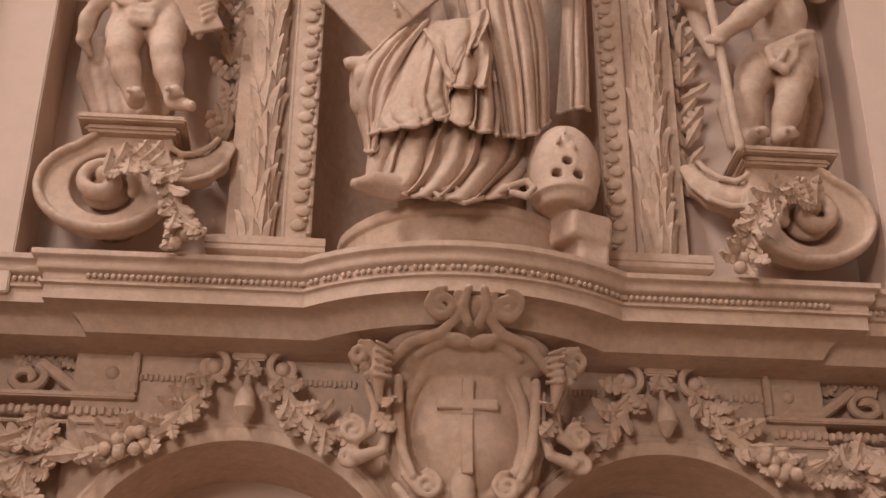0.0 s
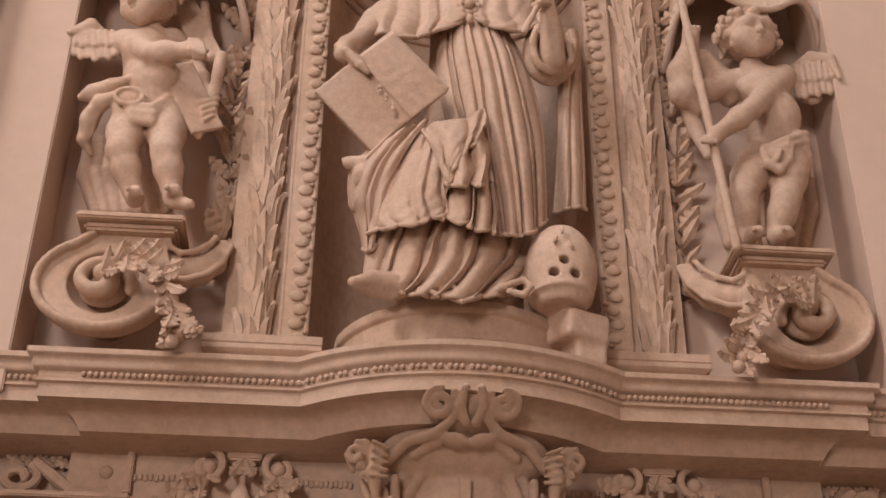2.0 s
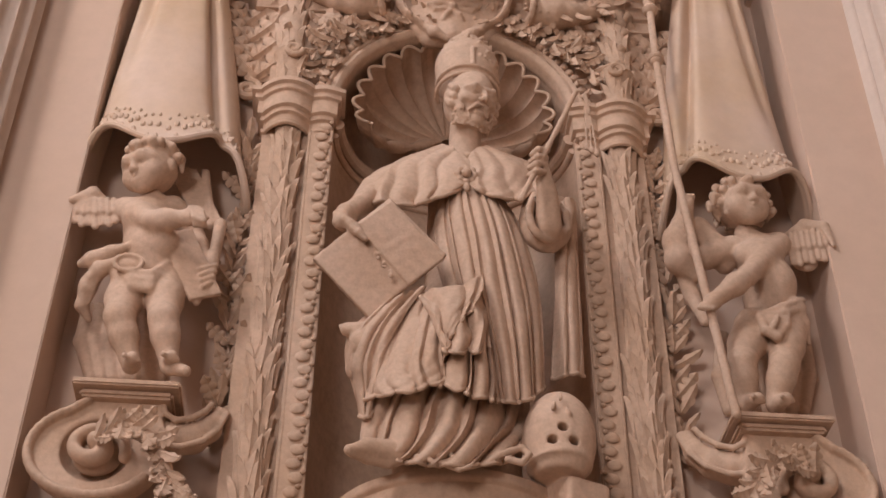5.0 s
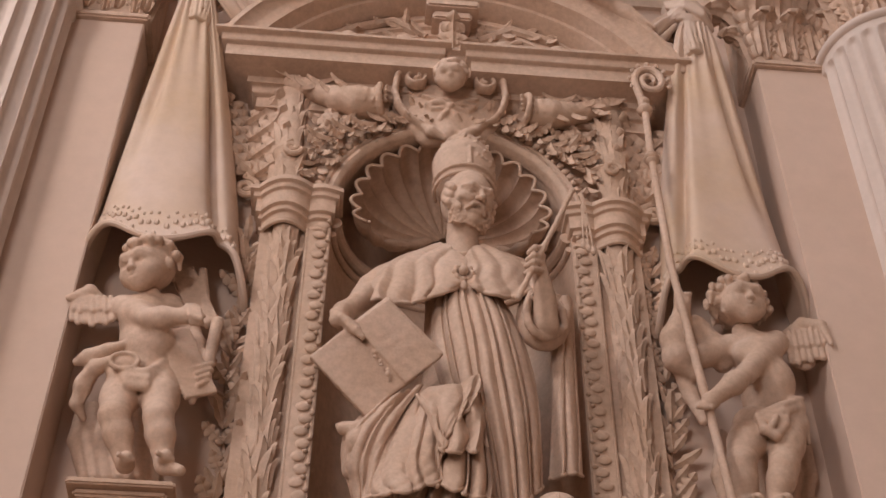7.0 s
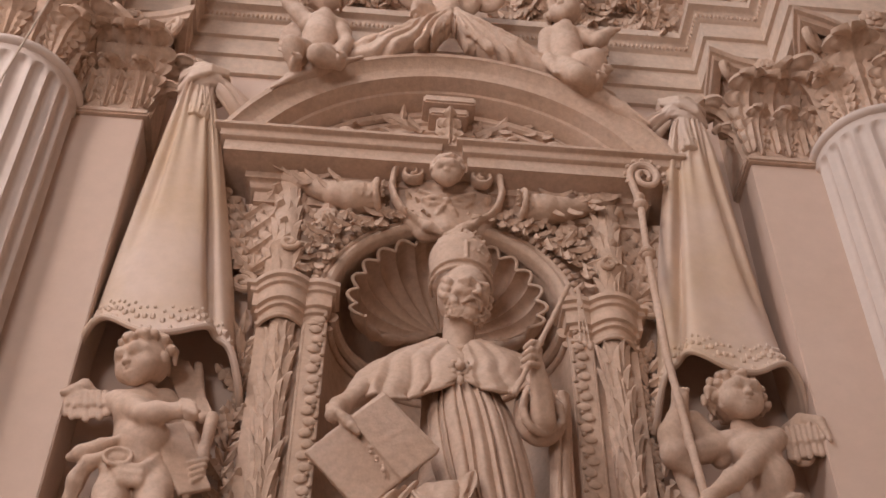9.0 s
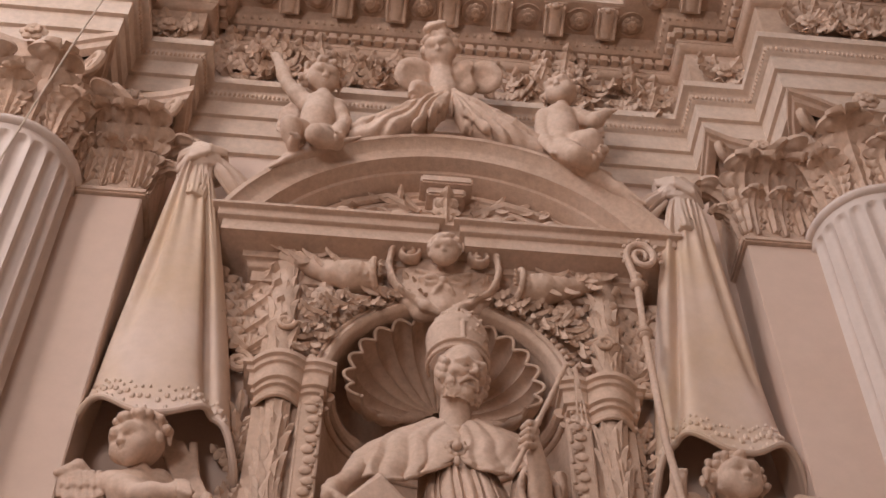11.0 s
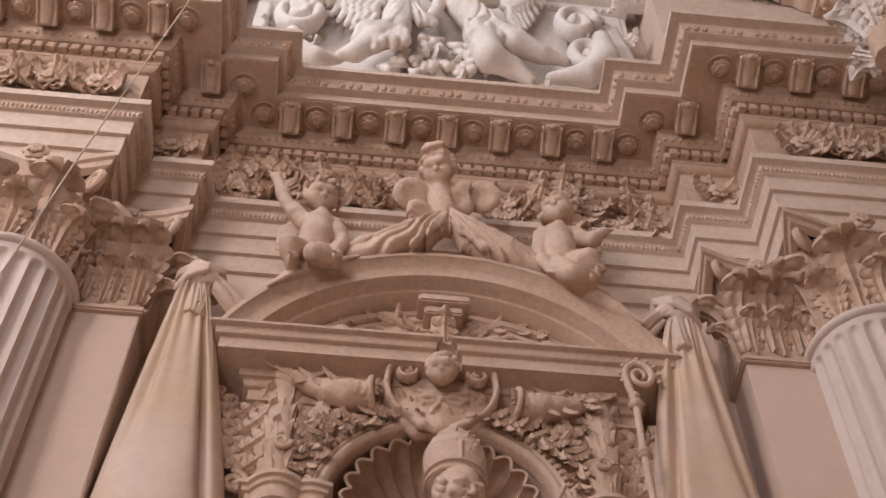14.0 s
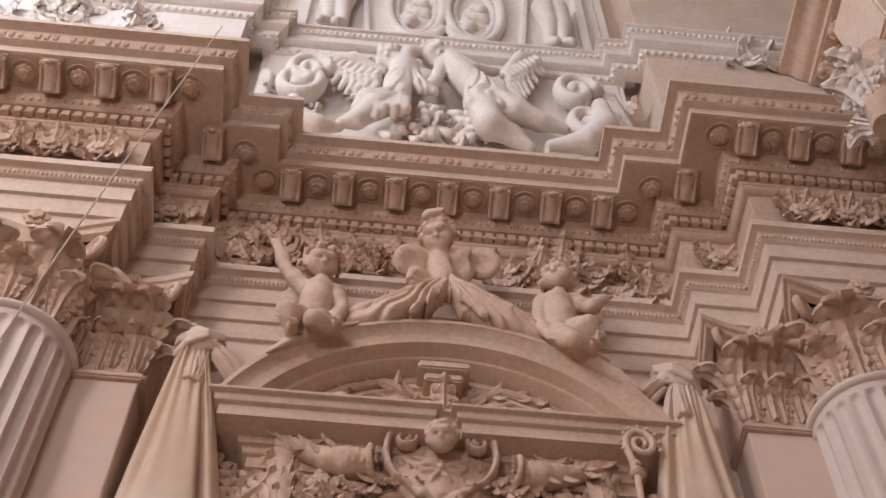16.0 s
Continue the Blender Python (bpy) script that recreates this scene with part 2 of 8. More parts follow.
ledge_plan = [(-4.2, 5.00), (-1.50, 5.00), (-1.50, 4.95)] + bow(4.95, 0.585, 4.74) + [(1.50, 4.95), (1.50, 5.00), (4.2, 5.00)]
ledge_prof = [(0.0, 3.80)] + curve(0.0, 3.80, 0.10, 3.875, -0.02) + [(0.15, 3.873), (0.15, 3.93)] + [(0.165, 3.935), (0.165, 3.945)] \
    + curve(0.155, 3.95, 0.155, 3.98, 0.004, 3) + cyma(0.165, 3.985, 0.20, 4.035, 0.008) + [(0.205, 4.04), (0.205, 4.062), (-0.2, 4.066)]
solo("ledge", run_profile(ledge_plan, ledge_prof, 0.3).mesh("ledge", STONE), "long moulded stone ledge bowing out under the statue", "ledge", kind="structure")
# ---------------------------------------------------------------- entablature
ENT = [(-4.2, 4.40), (-2.13, 4.40), (-2.13, 4.82), (-1.72, 4.82), (-1.72, 5.10), (1.72, 5.10), (1.72, 4.82), (2.13, 4.82), (2.13, 4.40), (3.83, 4.40), (3.83, -8.6)]
arch_prof = [(0.0, 8.75), (0.0, 8.92)] + [(0.025, 8.925), (0.025, 9.10)] + [(0.05, 9.105), (0.05, 9.26)] + cyma(0.055, 9.265, 0.11, 9.35, 0.012) + [(0.135, 9.36), (0.135, 9.425), (0.03, 9.43)]
solo("architrave", run_profile(ENT, arch_prof, 0.12).mesh("architrave", PALE), "stepped pale stone architrave carried round the projections", "architrave", kind="structure")
solo("frieze", run_profile(ENT, [(0.01, 9.43), (0.01, 10.02)], 0.1).mesh("frieze", STONE), "stone frieze band with carved foliage", "frieze", kind="structure")
corn_prof = [(0.03, 10.0)] + curve(0.03, 10.0, 0.07, 10.05, 0.01) + [(0.075, 10.05), (0.075, 10.20)] + curve(0.12, 10.20, 0.17, 10.30, 0.02) + [(0.18, 10.345), (0.44, 10.345), (0.44, 10.36), (0.0, 10.37)]
crown_prof = [(0.44, 10.35), (0.455, 10.35), (0.455, 10.43)] \
    + cyma(0.47, 10.435, 0.58, 10.53, 0.02) + [(0.61, 10.535), (0.61, 10.585), (0.0, 10.62)]
solo("cornice", run_profile(ENT, corn_prof, 0.1).mesh("cornice", STONE), "deep projecting stone cornice stepped over the columns", "cornice", kind="structure")
# same stone as the cornice; paler colour puts the light from above into it
solo("cornice_crown", run_profile(ENT, crown_prof, 0.1).mesh("cornice_crown", PALE), "moulded top edge of the stone cornice, lightened as if lit from above", "cornice", kind="structure")
for side in (-1, 1):
    x0, x1 = sorted((side * 2.14, side * 4.2))
    solo("entablature_core", Shell().box(x0, min(x1, 3.84), 4.52, 5.3, 8.76, 10.6).mesh("entablature_core", STONE), "stone core of the projecting entablature", "entablature", kind="structure")
    x0, x1 = sorted((side * 1.73, side * 2.14))
    solo("entablature_core", Shell().box(x0, x1, 4.94, 5.3, 8.76, 10.6).mesh("entablature_core", STONE), "stone core of the projecting entablature", "entablature", kind="structure")


# ---------------------------------------------------------------- fluted columns
def fluted_shaft(r_top, r_low, z0, z1, flutes=24):
    per, rows = 8, []
    n = flutes * per
    zs = [z0, z0 + 2, z0 + 4, z1 - 0.35, z1 - 0.16, z1 - 0.12, z1 - 0.10, z1 - 0.085, z1 - 0.075, z1 - 0.07, z1 - 0.02]
    for z in zs:
        t = (z - z0) / (z1 - z0)
        r = r_low + (r_top - r_low) * t ** 1.6
        w = math.pi * r / flutes * 0.78
        row = []
        for i in range(n):
            ph = ((i % per) / per - 0.5) * 2 * math.pi * r / flutes
            lim = w
            over = z - (z1 - 0.12)
            if over > 0:
                lim = math.sqrt(max(0.0, w * w - over * over * (w / 0.045) ** 2))
            d = math.sqrt(max(0.0, lim * lim - ph * ph)) * 0.8
            a = 2 * math.pi * i / n
            row.append(((r - d) * math.cos(a), (r - d) * math.sin(a), z))
        rows.append(row)
    return Shell().grid(rows, close_v=True)


def ring(sh, r, z, bulge, h, n=64):
    prof = [(r, z - h / 2)] + [(r + bulge * math.cos(a), z + h / 2 * math.sin(a)) for a in [-math.pi / 2 + math.pi * i / 6 for i in range(7)]] + [(r - 0.05, z + h / 2), (r - 0.05, z - h / 2)]
    return sh.grid([[(p * math.cos(a), p * math.sin(a), q) for p, q in prof] for a in [2 * math.pi * i / n for i in range(n)]], close_u=True, close_v=True)


COLS = []
for side in (-1, 1):
    col = thing("fluted_column", "pale plaster column with a fluted shaft and leafy capital", "column", (side * 2.56, 4.76, 0), "columns beside the altar")
    part("shaft", fluted_shaft(0.385, 0.44, 0.6, 7.87).mesh("shaft", COLUMN, angle=50), col)
    part("base", Shell().box(-0.55, 0.55, -0.5, 0.5, 0.0, 0.6, 0.02).mesh("base", COLUMN), col)
    part("astragal", ring(Shell(), 0.385, 7.88, 0.035, 0.06).mesh("astragal", COLUMN), col)
    COLS.append(col)
for side in (-1, 1):
    x0, x1 = sorted((side * 1.76, side * 2.6))
    solo("pilaster_neck", Shell().box(x0, x1, 4.785, 5.2, 7.83, 7.885, 0.012).mesh("pilaster_neck", STONE), "thin moulded band at the pilaster neck", "moulding", kind="structure")
    solo("pilaster_top", Shell().box(x0, x1, 4.86, 5.2, 7.885, 8.75).mesh("pilaster_top", STONE), "stone core behind a pilaster capital", "pilaster", kind="structure")

# ---------------------------------------------------------------- pediment over the niche
PED_HALF, PED_Y = 1.30, 5.0
ped_plan = [(-PED_HALF + 0.21, 5.13), (-PED_HALF + 0.21, PED_Y), (-0.30, PED_Y), (-0.30, 5.05), (0.30, 5.05), (0.30, PED_Y), (PED_HALF - 0.21, PED_Y), (PED_HALF - 0.21, 5.13)]
ped_prof = [(0.02, 7.36), (0.02, 7.44)] + cyma(0.03, 7.445, 0.07, 7.50, 0.008) + [(0.08, 7.50), (0.08, 7.55)] + [(0.20, 7.575), (0.21, 7.575), (0.21, 7.66)] + cyma(0.215, 7.665, 0.265, 7.73, 0.012) + [(0.275, 7.735), (0.275, 7.755), (-0.1, 7.77)]
solo("pediment_base", run_profile(ped_plan, ped_prof, 0.02).mesh("pediment_base", OCHRE), "worn moulded stone cornice under a curved pediment", "cornice", kind="structure")
PR, PC = 1.44, 8.60 - 1.44
half = math.asin((PED_HALF + 0.01) / PR)
angs = [-half + 2 * half * i / 48 for i in range(49)]
path = [(PR * math.sin(a), 4.73, PC + PR * math.cos(a)) for a in angs]
rad = [(math.sin(a), 0, math.cos(a)) for a in angs]
prof = [(0.0, 0.0), (-0.03, 0.0), (-0.035, 0.012), (-0.085, 0.05), (-0.095, 0.055), (-0.16, 0.06), (-0.165, 0.075), (-0.19, 0.15), (-0.21, 0.155), (-0.24, 0.22), (-0.25, 0.27), (-0.25, 0.40), (0.0, 0.40)]
solo("pediment_arch", Shell().sweep(path, rad, [(0, 1, 0)] * 49, prof).mesh("pediment_arch", OCHRE), "curved moulded stone pediment with a worn edge", "pediment", kind="structure")
sh = Shell()
cols_ = [[(PR * 0.9 * math.sin(a), 5.02, 7.70), (PR * 0.9 * math.sin(a), 5.02, max(7.71, PC + (PR - 0.1) * math.cos(a)))] for a in angs]
sh.grid(cols_)
solo("tympanum", sh.mesh("tympanum", OCHRE), "worn stone field inside the curved pediment", "pediment", kind="structure")

# ---------------------------------------------------------------- attic above the cornice
solo("attic_wall", Shell().box(-1.70, 1.70, 5.08, 5.25, 10.6, 17.2).mesh("attic_wall", WHITE), "bright pale stucco wall above the cornice", "wall", kind="structure")
up_plan = [(-3.4, 4.75), (-1.86, 4.75), (-1.86, 4.92), (-1.62, 4.92), (-1.62, 5.06), (1.62, 5.06), (1.62, 4.92), (1.86, 4.92), (1.86, 4.75), (3.3, 4.75)]
up_prof = [(0.0, 13.30)] + curve(0.0, 13.30, 0.05, 13.38, 0.015) + [(0.06, 13.38), (0.12, 13.42), (0.12, 13.52)] + cyma(0.125, 13.525, 0.18, 13.60, 0.01) + [(0.19, 13.605), (0.19, 13.64), (0, 13.66)]
solo("attic_moulding", run_profile(up_plan, up_prof, 0.1).mesh("attic_moulding", WHITE), "stepped pale moulding above the angel relief", "moulding", kind="structure")
for side in (-1, 1):
    x0, x1 = sorted((side * 1.87, side * 4.2))
    solo("attic_pier", Shell().box(x0, x1, 4.75, 5.2, 10.6, 17.2).mesh("attic_pier", WHITE if side < 0 else PALE), "pale attic pier over the columns", "wall", kind="structure")

side_prof = [(0.0, 12.60)] + curve(0.03, 12.62, 0.06, 12.70, 0.01) + [(0.08, 12.78), (0.08, 12.86)] + curve(0.10, 12.87, 0.15, 12.93, 0.01) + [(0.15, 12.95), (0.53, 12.95), (0.53, 12.96), (0.55, 12.96), (0.55, 13.04)] + cyma(0.56, 13.045, 0.76, 13.16, 0.02) + [(0.80, 13.17), (0.80, 13.24), (0.0, 13.28)]
solo("side_cornice", run_profile([(3.9, 4.74), (3.9, -8.6)], side_prof, 0.1).mesh("side_cornice", STONE), "high stone cornice running along the side wall", "cornice", kind="structure")
solo("side_entablature", Shell().box(3.92, 4.2, -8.6, 4.74, 11.6, 13.27).mesh("side_entablature", STONE), "stone frieze on the side wall below its cornice", "entablature", kind="structure")


# ---------------------------------------------------------------- modelling in clay: distance fields turned into one mesh
class Clay:
    def __init__(self, lo, hi, h):
        self.lo, self.h = np.array(lo, float), h
        n = np.ceil((np.array(hi, float) - self.lo) / h).astype(int) + 1
        self.ax = [self.lo[i] + h * np.arange(n[i]) for i in range(3)]
        self.d = np.full(n, 0.5, np.float32)

    def box(self, lo, hi, pad):
        s = []
        for i in range(3):
            a = max(0, int((lo[i] - pad - self.lo[i]) / self.h))
            b = min(self.d.shape[i], int((hi[i] + pad - self.lo[i]) / self.h) + 2)
            if b <= a:
                return None
            s.append(slice(a, b))
        return tuple(s)

    def spots(self, s):
        return self.ax[0][s[0]][:, None, None], self.ax[1][s[1]][None, :, None], self.ax[2][s[2]][None, None, :]

    def merge(self, s, d, k, cut=False):
        old = self.d[s]
        if cut:
            d = -d
            if k > 0:
                q = np.maximum(k - np.abs(old - d), 0) / k
                self.d[s] = np.maximum(old, d) + q * q * k * 0.25
            else:
                self.d[s] = np.maximum(old, d)
        elif k > 0:
            q = np.maximum(k - np.abs(old - d), 0) / k
            self.d[s] = np.minimum(old, d) - q * q * k * 0.25
        else:
            self.d[s] = np.minimum(old, d)

    def limb(self, pts, radii, k=0.03, flat=None, cut=False):
        """A string of tapered rounds. flat: scale of y, to make it a flat band."""
        if not hasattr(radii, "__len__"):
            radii = [radii] * len(pts)
        for (a, b, ra, rb) in zip(pts[:-1], pts[1:], radii[:-1], radii[1:]):
            a, b = np.array(a, float), np.array(b, float)
            r = max(ra, rb)
            s = self.box(np.minimum(a, b) - r, np.maximum(a, b) + r, k + 2 * self.h)
            if s is None:
                continue
            X, Y, Z = self.spots(s)
            ab = b - a
            t = np.clip(((X - a[0]) * ab[0] + (Y - a[1]) * ab[1] + (Z - a[2]) * ab[2]) / max(ab @ ab, 1e-9), 0, 1)
            dx, dy, dz = X - a[0] - t * ab[0], Y - a[1] - t * ab[1], Z - a[2] - t * ab[2]
            if flat:
                dy = dy / flat
            self.merge(s, np.sqrt(dx * dx + dy * dy + dz * dz) - (ra + (rb - ra) * t), k, cut)
        return self

    def blob(self, c, r, rot=(0, 0, 0), k=0.03, cut=False):
        c = np.array(c, float)
        r = np.array(r if hasattr(r, "__len__") else (r, r, r), float)
        m = np.array(Euler([radians(a) for a in rot]).to_matrix())
        w = np.abs(m) @ r
        s = self.box(c - w, c + w, k + 2 * self.h)
        if s is None:
            return self
        X, Y, Z = self.spots(s)
        p = [(m[0, i] * (X - c[0]) + m[1, i] * (Y - c[1]) + m[2, i] * (Z - c[2])) for i in range(3)]
        k0 = np.sqrt(sum((p[i] / r[i]) ** 2 for i in range(3)))
        k1 = np.sqrt(sum((p[i] / r[i] ** 2) ** 2 for i in range(3))) + 1e-6
        self.merge(s, k0 * (k0 - 1) / k1, k, cut)
        return self

    def slab(self, c, half, rot=(0, 0, 0), rnd=0.01, k=0.01, cut=False):
        c, half = np.array(c, float), np.array(half, float)
        m = np.array(Euler([radians(a) for a in rot]).to_matrix())
        w = np.abs(m) @ half
        s = self.box(c - w, c + w, k + 2 * self.h)
        if s is None:
            return self
        X, Y, Z = self.spots(s)
        q = [np.abs(m[0, i] * (X - c[0]) + m[1, i] * (Y - c[1]) + m[2, i] * (Z - c[2])) - half[i] + rnd for i in range(3)]
        out = np.sqrt(sum(np.maximum(v, 0) ** 2 for v in q))
        self.merge(s, out + np.minimum(np.maximum(np.maximum(q[0], q[1]), q[2]), 0) - rnd, k, cut)
        return self

    def plate(self, p0, p1, p2, p3, half, rnd=0.004, k=0.004):
        """A thin board near four corners, given in turn."""
        p = [Vector(v) for v in (p0, p1, p2, p3)]
        o = sum(p, Vector()) / 4
        u, v = ((p[1] + p[2]) - (p[0] + p[3])) / 4, ((p[2] + p[3]) - (p[0] + p[1])) / 4
        w, un = u.cross(v).normalized(), u.normalized()
        vn = w.cross(un)
        m = Matrix((un, vn, w)).transposed()
        e = m.to_euler()
        return self.slab(o, (u.length, abs(v.dot(vn)), half), tuple(math.degrees(a) for a in e), rnd, k)

    def pleats(self, a, b, ra, rb, n, amp, depth=0.75, k=0.03, phase=0.0, wave=0.0, belly=0.0):
        """A robe about the line a-b: an oval cone with folds that deepen towards b."""
        a, b = np.array(a, float), np.array(b, float)
        r = max(ra, rb) + amp + belly
        s = self.box(np.minimum(a, b) - r, np.maximum(a, b) + r, k + 2 * self.h)
        X, Y, Z = self.spots(s)
        ab = b - a
        ln = math.sqrt(ab @ ab)
        t = ((X - a[0]) * ab[0] + (Y - a[1]) * ab[1] + (Z - a[2]) * ab[2]) / (ln * ln)
        tc = np.clip(t, 0, 1)
        dx, dy = X - a[0] - tc * ab[0], (Y - a[1] - tc * ab[1]) / depth
        th = np.arctan2(dx, -dy)
        f = 1.7 * np.sqrt(np.abs(np.sin(0.5 * n * th + phase + wave * np.sin(3 * th + 5 * tc)))) - 1.2 + 0.45 * np.cos(n * 0.23 * th + 2.1 * phase + 1.3)
        rad = ra + (rb - ra) * tc + amp * (0.35 + 0.65 * tc) * f + belly * np.sin(np.pi * tc)
        d = (np.sqrt(dx * dx + dy * dy) - rad) * 0.75
        d = np.maximum(d, (np.abs(t - 0.5) - 0.5) * ln)
        self.merge(s, d, k)
        return self

    def crease(self, origin, n, amp, lo, hi, seed=0.0, fade=0.12):
        """Folds that fan out from a point in the front plane, inside a box."""
        s = self.box(lo, hi, 0)
        X, Y, Z = self.spots(s)
        u, w = X - origin[0], origin[2] - Z
        r = np.sqrt(u * u + w * w)
        a = np.arctan2(u, w) + 0.05 * np.sin(7 * r + seed) + 0.03 * np.sin(17 * X + 11 * Z + seed)
        mask = np.ones_like(r)
        for v, l, h in ((X, lo[0], hi[0]), (Z, lo[2], hi[2])):
            mask = mask * np.clip((v - l) / fade, 0, 1) * np.clip((h - v) / fade, 0, 1)
        mask = mask * np.clip((r - 0.08) / 0.2, 0, 1)
        self.d[s] += (amp * mask * (1.1 - 1.8 * np.sqrt(np.abs(np.sin(0.5 * n * a + seed))) + 0.4 * np.sin(1.3 * n * a + 2 * seed + 3 * r))).astype(np.float32)
        return self

    def rough(self, amp, scale, seed=0):
        """Uneven surface, as of modelled stucco."""
        X, Y, Z = self.spots((slice(None),) * 3)
        s = seed
        w = np.sin(scale * X + 1.3 * s + 1.7 * np.sin(0.6 * scale * Z + s)) * np.sin(scale * 0.9 * Y + s) * np.sin(scale * 1.1 * Z + 2 * s + 1.1 * np.sin(0.7 * scale * X))
        near = np.abs(self.d) < 0.1
        self.d = np.where(near, self.d + amp * w, self.d).astype(np.float32)
        return self

    def mesh(self, name, mat):
        d = self.d
        ins = d < 0
        nx, ny, nz = (v - 1 for v in d.shape)

        def corner(arr, i, j, k):
            return arr[i:i + nx, j:j + ny, k:k + nz]

        tot = sum(corner(ins, i, j, k).astype(np.int8) for i in (0, 1) for j in (0, 1) for k in (0, 1))
        act = np.argwhere((tot > 0) & (tot < 8))
        idx = np.full((nx, ny, nz), -1, np.int64)
        idx[tuple(act.T)] = np.arange(len(act))
        acc, cnt = np.zeros((len(act), 3)), np.zeros(len(act))
        cs = [(i, j, k) for i in (0, 1) for j in (0, 1) for k in (0, 1)]
        for p in cs:
            for ax in range(3):
                if p[ax]:
                    continue
                q = list(p)
                q[ax] = 1
                va = d[tuple((act + p).T)]
                vb = d[tuple((act + q).T)]
                m = (va < 0) != (vb < 0)
                t = va[m] / (va[m] - vb[m])
                pos = np.tile(np.array(p, float), (int(m.sum()), 1))
                pos[:, ax] = t
                acc[m] += pos
                cnt[m] += 1
        verts = self.lo + self.h * (act + acc / cnt[:, None])
        faces = []
        for ax in range(3):
            o1, o2 = (ax + 1) % 3, (ax + 2) % 3
            a = [slice(None)] * 3
            b = [slice(None)] * 3
            a[ax], b[ax] = slice(0, -1), slice(1, None)
            e = np.argwhere(ins[tuple(a)] != ins[tuple(b)])
            e = e[(e[:, o1] > 0) & (e[:, o2] > 0) & (e[:, o1] < d.shape[o1] - 1) & (e[:, o2] < d.shape[o2] - 1)]
            quad = []
            for s1, s2 in ((1, 1), (0, 1), (0, 0), (1, 0)):
                c = e.copy()
                c[:, o1] -= s1
                c[:, o2] -= s2
                quad.append(idx[tuple(c.T)])
            quad = np.stack(quad, 1)
            flip = ~ins[tuple(e.T)]
            quad[flip] = quad[flip][:, ::-1]
            faces.append(quad)
        f = np.concatenate(faces)
        f = f[(f >= 0).all(1)]
        me = bpy.data.meshes.new(name)
        me.vertices.add(len(verts))
        me.vertices.foreach_set("co", verts.astype(np.float32).ravel())
        me.loops.add(f.size)
        me.loops.foreach_set("vertex_index", f.astype(np.int32).ravel())
        me.polygons.add(len(f))
        me.polygons.foreach_set("loop_start", np.arange(0, f.size, 4, dtype=np.int32))
        me.polygons.foreach_set("loop_total", np.full(len(f), 4, np.int32))
        me.polygons.foreach_set("use_smooth", np.ones(len(f), bool))
        me.update(calc_edges=True)
        me.validate()
        me.materials.append(mat)
        return me


def fingers(c, palm, way, size, spread=(1, 0, 0), k=0.008):
    """A closed hand: a palm and four curled fingers."""
    p, w, s = Vector(palm), Vector(way).normalized(), Vector(spread).normalized()
    c.blob(p, (size, size * 0.75, size), k=0.02)
    for i in range(4):
        b = p + s * size * (i - 1.5) * 0.5 + w * size * 0.6
        t = b + w * size * 0.6 + Vector((0, -0.25, -0.35)) * size
        c.limb([b, t], [size * 0.32, size * 0.28], k=k)


